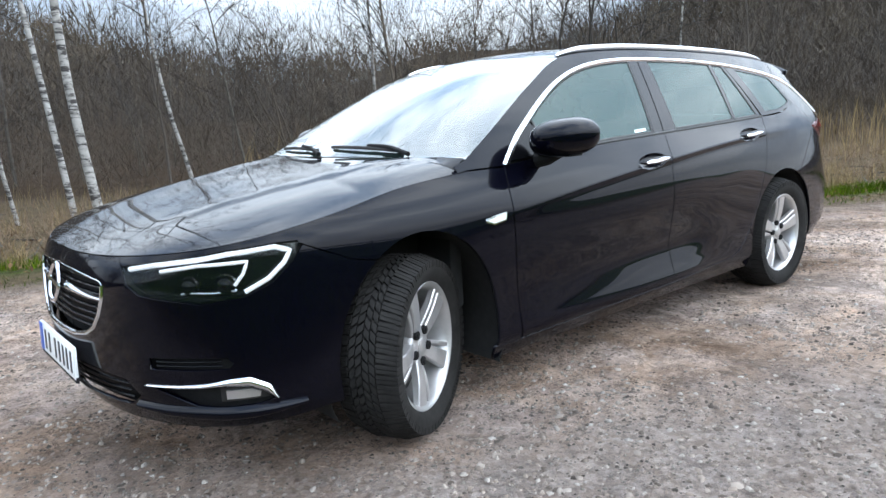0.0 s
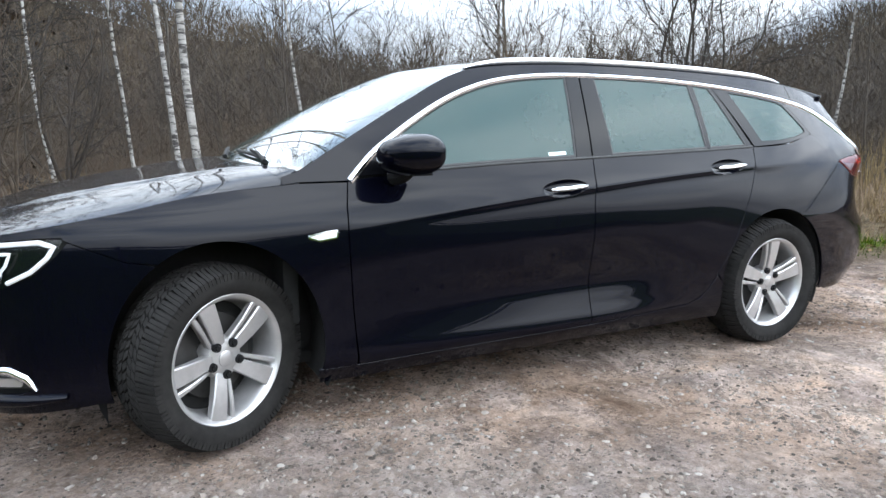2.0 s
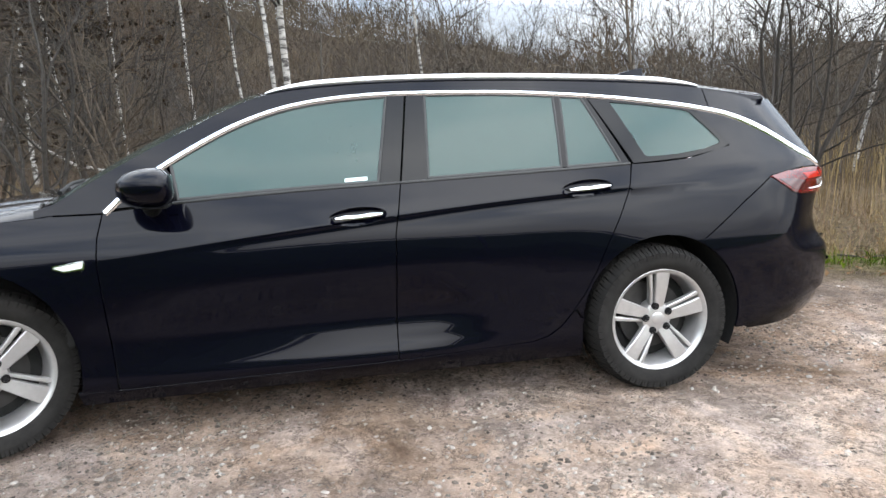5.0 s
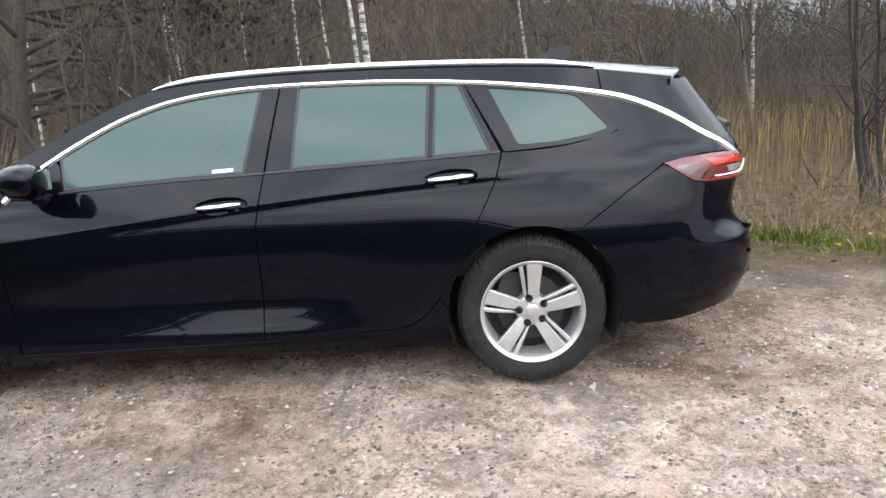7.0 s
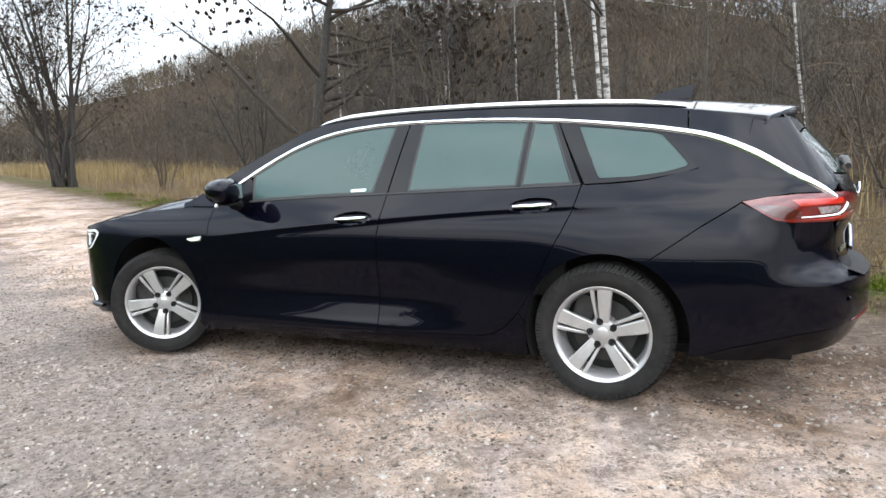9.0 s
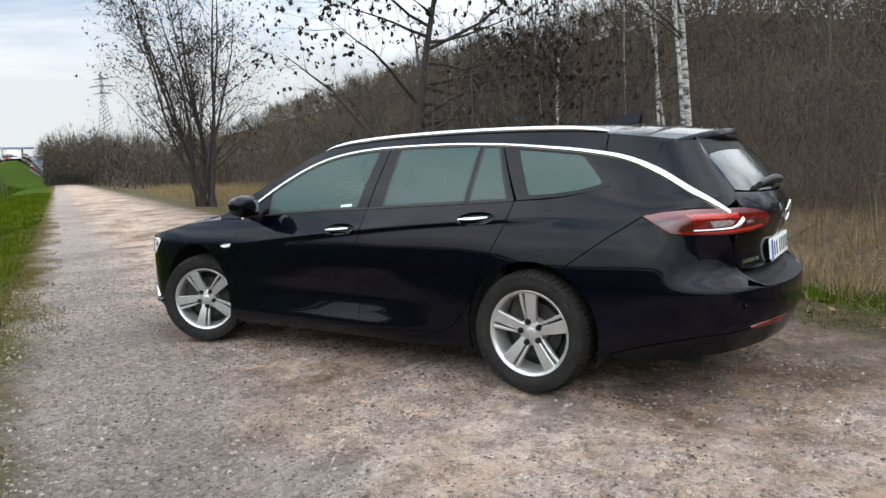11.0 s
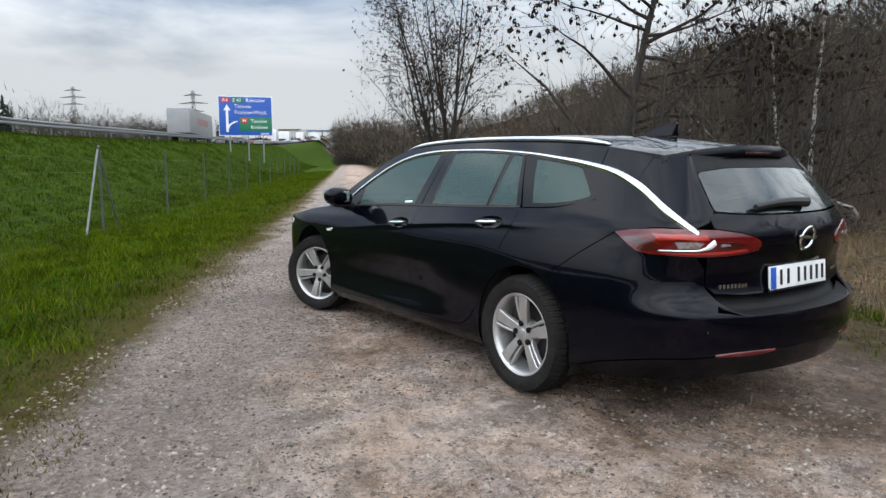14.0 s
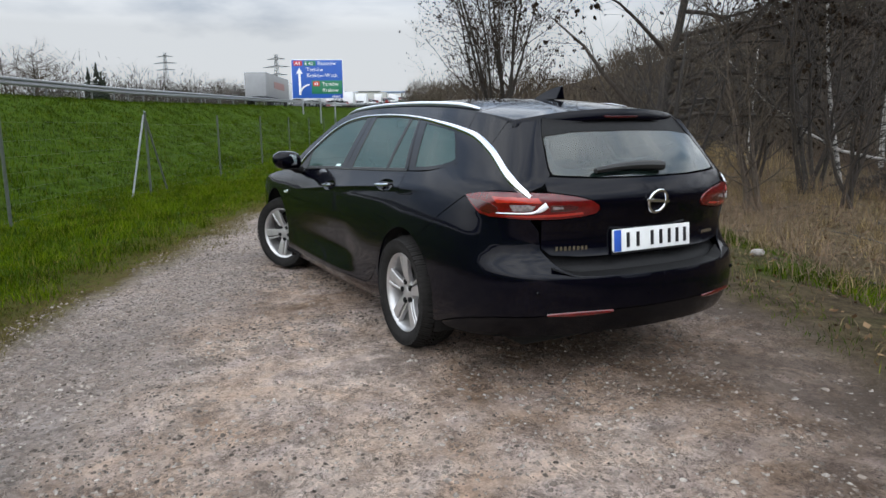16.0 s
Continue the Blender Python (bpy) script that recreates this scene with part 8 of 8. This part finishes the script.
def lorry(s, n, length, box_mat, mark_mat, label):
    t = thing("lorry", upright(s, n), label, "lorry", "lorries")
    bm = bm_box(length, 2.5, 2.75, (0, 0, 2.45), 0.05)
    part("trailer", bm, box_mat, t, "box trailer")
    part("side_mark", bm_box(length * 0.45, 0.02, 0.8, (length * 0.05, -1.262, 2.6), 0.0), mark_mat, t, "faded red marking", smooth=False)
    part("rear_door", bm_box(0.03, 2.35, 2.6, (-length / 2 - 0.012, 0, 2.45), 0.01), box_mat, t)
    part("chassis", bm_box(length * 0.95, 1.0, 0.3, (0, 0, 0.95), 0.03), DARK, t)
    part("cab", bm_box(2.1, 2.45, 2.7, (length / 2 + 1.6, 0, 1.95), 0.18), WHITE_VAN, t, "white cab")
    for x in (-length * 0.42, -length * 0.33, -length * 0.24, length * 0.36, length / 2 + 1.9):
        for y in (-1.08, 1.08):
            b2 = lathe([(0.0, -0.14), (0.3, -0.15), (0.5, -0.13), (0.5, 0.13), (0.3, 0.15), (0.0, 0.14)], 18)
            bmesh.ops.translate(b2, vec=(x, y, 0.5), verts=b2.verts)
            part("lorry_wheel", b2, TYRE, t)
    return t


lorry(84, 20.0, 13.2, TRAILER, ORANGE, "grey box lorry on the motorway")
lorry(112, 19.0, 7.0, WHITE_VAN, plain("yellow_mark", (0.70, 0.42, 0.03), 0.5), "white and yellow box lorry on the motorway")


def far_car(paint):
    c = thing("far_car", pose(0, 0, 0), "small car in the distant motorway queue", "car", "cars in the queue")
    part("body", bm_box(4.2, 1.75, 0.62, (0, 0, 0.62), 0.12), paint, c)
    part("cabin", bm_box(2.3, 1.55, 0.55, (-0.2, 0, 1.15), 0.18), GLOSS_BLACK, c)
    part("roof", bm_box(1.6, 1.45, 0.06, (-0.2, 0, 1.44), 0.02), paint, c)
    for x in (-1.3, 1.3):
        b2 = lathe([(0.0, -0.85), (0.32, -0.85), (0.32, 0.85), (0.0, 0.85)], 14)
        bmesh.ops.translate(b2, vec=(x, 0, 0.32), verts=b2.verts)
        part("axle_wheels", b2, TYRE, c)
    return c


r = np.random.default_rng(33)
paints = [WHITE_VAN, GALV, plain("red_car", (0.30, 0.02, 0.02), 0.35), plain("grey_car", (0.12, 0.12, 0.13), 0.35)]
cars = [far_car(p) for p in paints]
k = 0
for row, n in enumerate((18.2, 21.8, 25.4)):
    for s in np.arange(135, 440, 7.5):
        ss2 = s + r.uniform(-2, 2)
        m = upright(ss2, n - bend(ss2)) @ Matrix.Translation((0, 0, 0.04))
        if k < 4:
            cars[k].matrix_world = m
        else:
            copy_thing(cars[r.integers(0, 4)], m)
        k += 1


def far_van():
    v = thing("far_van", pose(0, 0, 0), "white box van in the distant motorway queue", "van", "vans in the queue")
    part("cargo_box", bm_box(5.2, 2.3, 2.5, (-0.6, 0, 2.0), 0.06), WHITE_VAN, v)
    part("cab", bm_box(1.9, 2.1, 1.75, (3.0, 0, 1.35), 0.25), WHITE_VAN, v)
    part("windscreen", bm_box(0.06, 1.8, 0.7, (3.94, 0, 1.75), 0.02), GLOSS_BLACK, v)
    part("chassis", bm_box(6.8, 1.6, 0.25, (0.2, 0, 0.6), 0.03), DARK, v)
    for x in (-2.0, 2.7):
        b2 = lathe([(0.0, -1.05), (0.42, -1.05), (0.42, 1.05), (0.0, 1.05)], 14)
        bmesh.ops.translate(b2, vec=(x, 0, 0.42), verts=b2.verts)
        part("axle_wheels", b2, TYRE, v)
    return v


van = None
for s, n in ((150, 17.6), (168, 25.0), (186, 17.8), (205, 21.9), (228, 17.8), (236, 25.3), (262, 21.9), (290, 17.9), (318, 21.8), (352, 25.4)):
    m = upright(s + 3.5, n - bend(s)) @ Matrix.Translation((0, 0, 0.04))
    if van is None:
        van = far_van()
        van.matrix_world = m
    else:
        copy_thing(van, m)


def pylon(az, dist, z, h):
    p = Vector((-3.83, 3.95, 0)) + Vector((math.cos(radians(az)), math.sin(radians(az)), 0)) * dist
    t = thing("power_pylon", Matrix.Translation((p.x, p.y, z)) @ Matrix.Rotation(radians(az + 60), 4, "Z"), "tall lattice steel power pylon far off", "pylon", "pylons")
    w0, w1 = h * 0.085, h * 0.018
    for sx, sy in ((1, 1), (1, -1), (-1, 1), (-1, -1)):
        bm = bmesh.new()
        tube(bm, [(sx * w0, sy * w0, 0), (sx * w1 * 1.6, sy * w1 * 1.6, h * 0.62), (sx * w1, sy * w1, h)], h * 0.0045, 5)
        part("leg", bm, GALV, t)
    bm = bmesh.new()
    for i in range(14):
        z0, z1 = h * i / 14, h * (i + 1) / 14
        a, b = [w0 + (w1 - w0) * min(1, q / h / 0.75) for q in (z0, z1)]
        for s0 in (1, -1):
            tube(bm, [(a, s0 * a, z0), (-b, s0 * b, z1)], h * 0.003, 4)
            tube(bm, [(s0 * a, a, z0), (s0 * b, -b, z1)], h * 0.003, 4)
    part("lattice", bm, GALV_DARK, t)
    for zz_, ww in ((0.66, 0.20), (0.79, 0.26), (0.92, 0.17)):
        bm = bmesh.new()
        tube(bm, [(-h * ww, 0, h * zz_), (0, 0, h * zz_ + h * 0.025), (h * ww, 0, h * zz_)], [h * 0.004, h * 0.010, h * 0.004], 5)
        tube(bm, [(-h * ww, 0, h * zz_), (h * ww, 0, h * zz_)], h * 0.004, 5)
        part("cross_arm", bm, GALV_DARK, t)


pylon(-15.15, 420, 10, 34)
pylon(-30.3, 520, 38, 36)
pylon(-7.0, 520, 20, 34)

# flyover, far buildings, far ridge
fb = thing("flyover", upright(620, 30), "distant concrete flyover across the motorway", "bridge")
fb.matrix_world = Matrix.Translation(at(560, 45, float(ground_z(560, 25)) + 9.5)) @ Matrix.Rotation(math.atan2(S_AX[1], S_AX[0]), 4, "Z")
part("deck", bm_box(9, 62, 1.2, (0, 0, 0), 0.1), plain("blue_grey_deck", (0.16, 0.22, 0.32), 0.7), fb)
for y in (-24, -8, 8, 24):
    part("pier", bm_box(0.9, 1.2, 9, (0, y, -5.0), 0.1), CONCRETE, fb)
r = np.random.default_rng(50)
for i in range(9):
    az, dist = -8 + r.uniform(-15, 9), r.uniform(480, 640)
    p = Vector((math.cos(radians(az)) * dist, math.sin(radians(az)) * dist, 16 + 0.012 * dist))
    hh = r.uniform(5, 10)
    h_ = thing("far_building", Matrix.Translation((p.x, p.y, p.z - 3)) @ Matrix.Rotation(radians(az + r.uniform(-20, 20)), 4, "Z"), "small pale building on the horizon", "building", "far buildings")
    part("wall", bm_box(12, r.uniform(14, 34), hh, (0, 0, hh / 2), 0.05), CONCRETE, h_)
    part("roof", bm_box(12.8, 15, 0.8, (0, 0, hh + 0.4), 0.05), GALV_DARK, h_)


def far_ridge():
    m, nt, p = material("far_hills")
    f = noise_node(nt, 0.02, 7.0, 0.65)
    # the blue of distant air is put into the hills' colour
    wire(nt, ramp_node(nt, f, [(0.3, (0.055, 0.07, 0.085)), (0.7, (0.12, 0.135, 0.145))]), p.inputs["Base Color"])
    p.inputs["Roughness"].default_value = 1.0
    V, F = [], []
    az = np.linspace(-75, 110, 120)
    for i, a in enumerate(az):
        h = 42 + 14 * noise.noise(Vector((a * 0.07, 1.5, 0))) + 5 * noise.noise(Vector((a * 0.5, 4.5, 0)))
        for d, z in ((1150, 0), (1300, h * 0.7), (1500, h * 1.25), (1800, 0)):
            V.append((math.cos(radians(a)) * d, math.sin(radians(a)) * d, z + 8))
    for i in range(len(az) - 1):
        for j in range(3):
            F.append((i * 4 + j, (i + 1) * 4 + j, (i + 1) * 4 + j + 1, i * 4 + j + 1))
    tagged(mesh_object("backdrop", V, F, m, None, "low bluish hills on the horizon", True), "", "hills", kind="structure")


far_ridge()

# a pale rock and a fallen birch limb on the rough verge
bm = bmesh.new()
bmesh.ops.create_icosphere(bm, subdivisions=2, radius=0.075)
for v in bm.verts:
    v.co *= 1 + 0.35 * noise.noise(v.co * 9)
    v.co.z *= 0.6
s, n = sn(-0.33, -3.68)
bmesh.ops.translate(bm, vec=at(s, n, float(ground_z(s, n)) + 0.03), verts=bm.verts)
rk = part("rock", bm, ROCK, None, smooth=False)
tagged(rk, "pale rough rock in the grass", "rock")
bm = bmesh.new()
limb = [Vector(p) for p in ((6.9, -11.5, 2.9), (6.27, -12.03, 1.95), (5.68, -12.76, 1.18), (5.12, -13.5, 0.66), (4.61, -14.24, 0.46), (4.17, -14.85, 0.21), (4.08, -14.95, -0.02), (4.04, -14.99, -0.22))]
pts = []
for p, q in zip(limb, limb[1:]):
    pts += [p.lerp(q, t) + Vector((0, 0, 0.03 * noise.noise(p.lerp(q, t) * 2.1))) for t in (0, 0.33, 0.66)]
pts.append(limb[-1])
tube(bm, pts, [0.018 + 0.040 * t for t in np.linspace(0, 1, len(pts))], 8)
tube(bm, [(5.12, -13.5, 0.66), (4.9, -13.3, 0.95), (4.75, -13.25, 1.25)], [0.022, 0.014, 0.006], 6)
tube(bm, [(5.9, -12.5, 1.45), (5.6, -12.2, 1.6), (5.2, -12.1, 1.95)], [0.016, 0.010, 0.004], 6)
fl = part("fallen_birch_limb", bm, BIRCH, None)
tagged(fl, "fallen pale birch limb leaning over the verge", "branch")

# a low heap of dark brushwood under the limb
r = np.random.default_rng(77)
tb = Tubes()
for i in range(420):
    a, d = r.uniform(0, 2 * math.pi), abs(r.normal(0, 0.5))
    c = np.array((2.9 + math.cos(a) * d * 1.3, -11.6 + math.sin(a) * d, -0.12 + max(0.02, 0.42 - 0.3 * d) * r.uniform(0, 1)))
    w_ = np.array((r.normal(), r.normal(), r.normal(0, 0.35)))
    w_ *= r.uniform(0.3, 0.8) / np.linalg.norm(w_)
    tb.add(np.array([c - w_ / 2, c + r.normal(0, 0.03, 3), c + w_ / 2]), (0.009, 0.007, 0.003), 4)
tagged(new("brush_heap", tb.data("brush_heap", DARK_BARK)), "low heap of dark cut brushwood", "brush heap", kind="stuff")

# trees on the skyline beyond the motorway
NEEDLES = bark_material("dark_conifer_needles", (0.006, 0.011, 0.006), (0.020, 0.032, 0.016), 2.0)
tr, cr, tips = tree_meshes(61, 8.0, 0.16, "spread")
far_kind = (tr.data("trunk", DARK_BARK), cr.data("crown", BARK_BROWN))
for s, n, size, turn in ((77, 45, 1.0, 0), (81, 47, 0.9, 120), (73, 46, 0.8, 240), (112, 44, 0.75, 60), (125, 43, 0.7, 200), (140, 42, 0.8, 320)):
    plant("bare_tree", *far_kind, stand(s, n, turn, size), "bare tree on the skyline beyond the motorway", "skyline trees")
for s, n, h in ((92, 46, 5.6), (94.5, 46, 6.4), (97, 46.5, 5.2), (99, 47, 4.6)):
    tb, trunk = Tubes(), Tubes()
    trunk.add(np.array([(0, 0, -0.3), (0, 0, h * 0.6), (0, 0, h)]), (0.12, 0.07, 0.02), 6)
    for q in range(170):
        t = r.uniform(0.06, 1.0)
        a, ln = r.uniform(0, 2 * math.pi), (1.05 - t) * h * 0.26 * r.uniform(0.6, 1.1)
        p = np.array((0, 0, h * t))
        e = p + np.array((math.cos(a) * ln, math.sin(a) * ln, -0.18 * ln))
        tb.add(np.array([p, (p + e) / 2 + (0, 0, 0.05), e]), (0.10, 0.13, 0.02), 3)
    plant("conifer", trunk.data("trunk", DARK_BARK), tb.data("crown", NEEDLES), stand(s, n), "small dark conifer on the skyline", "skyline trees")
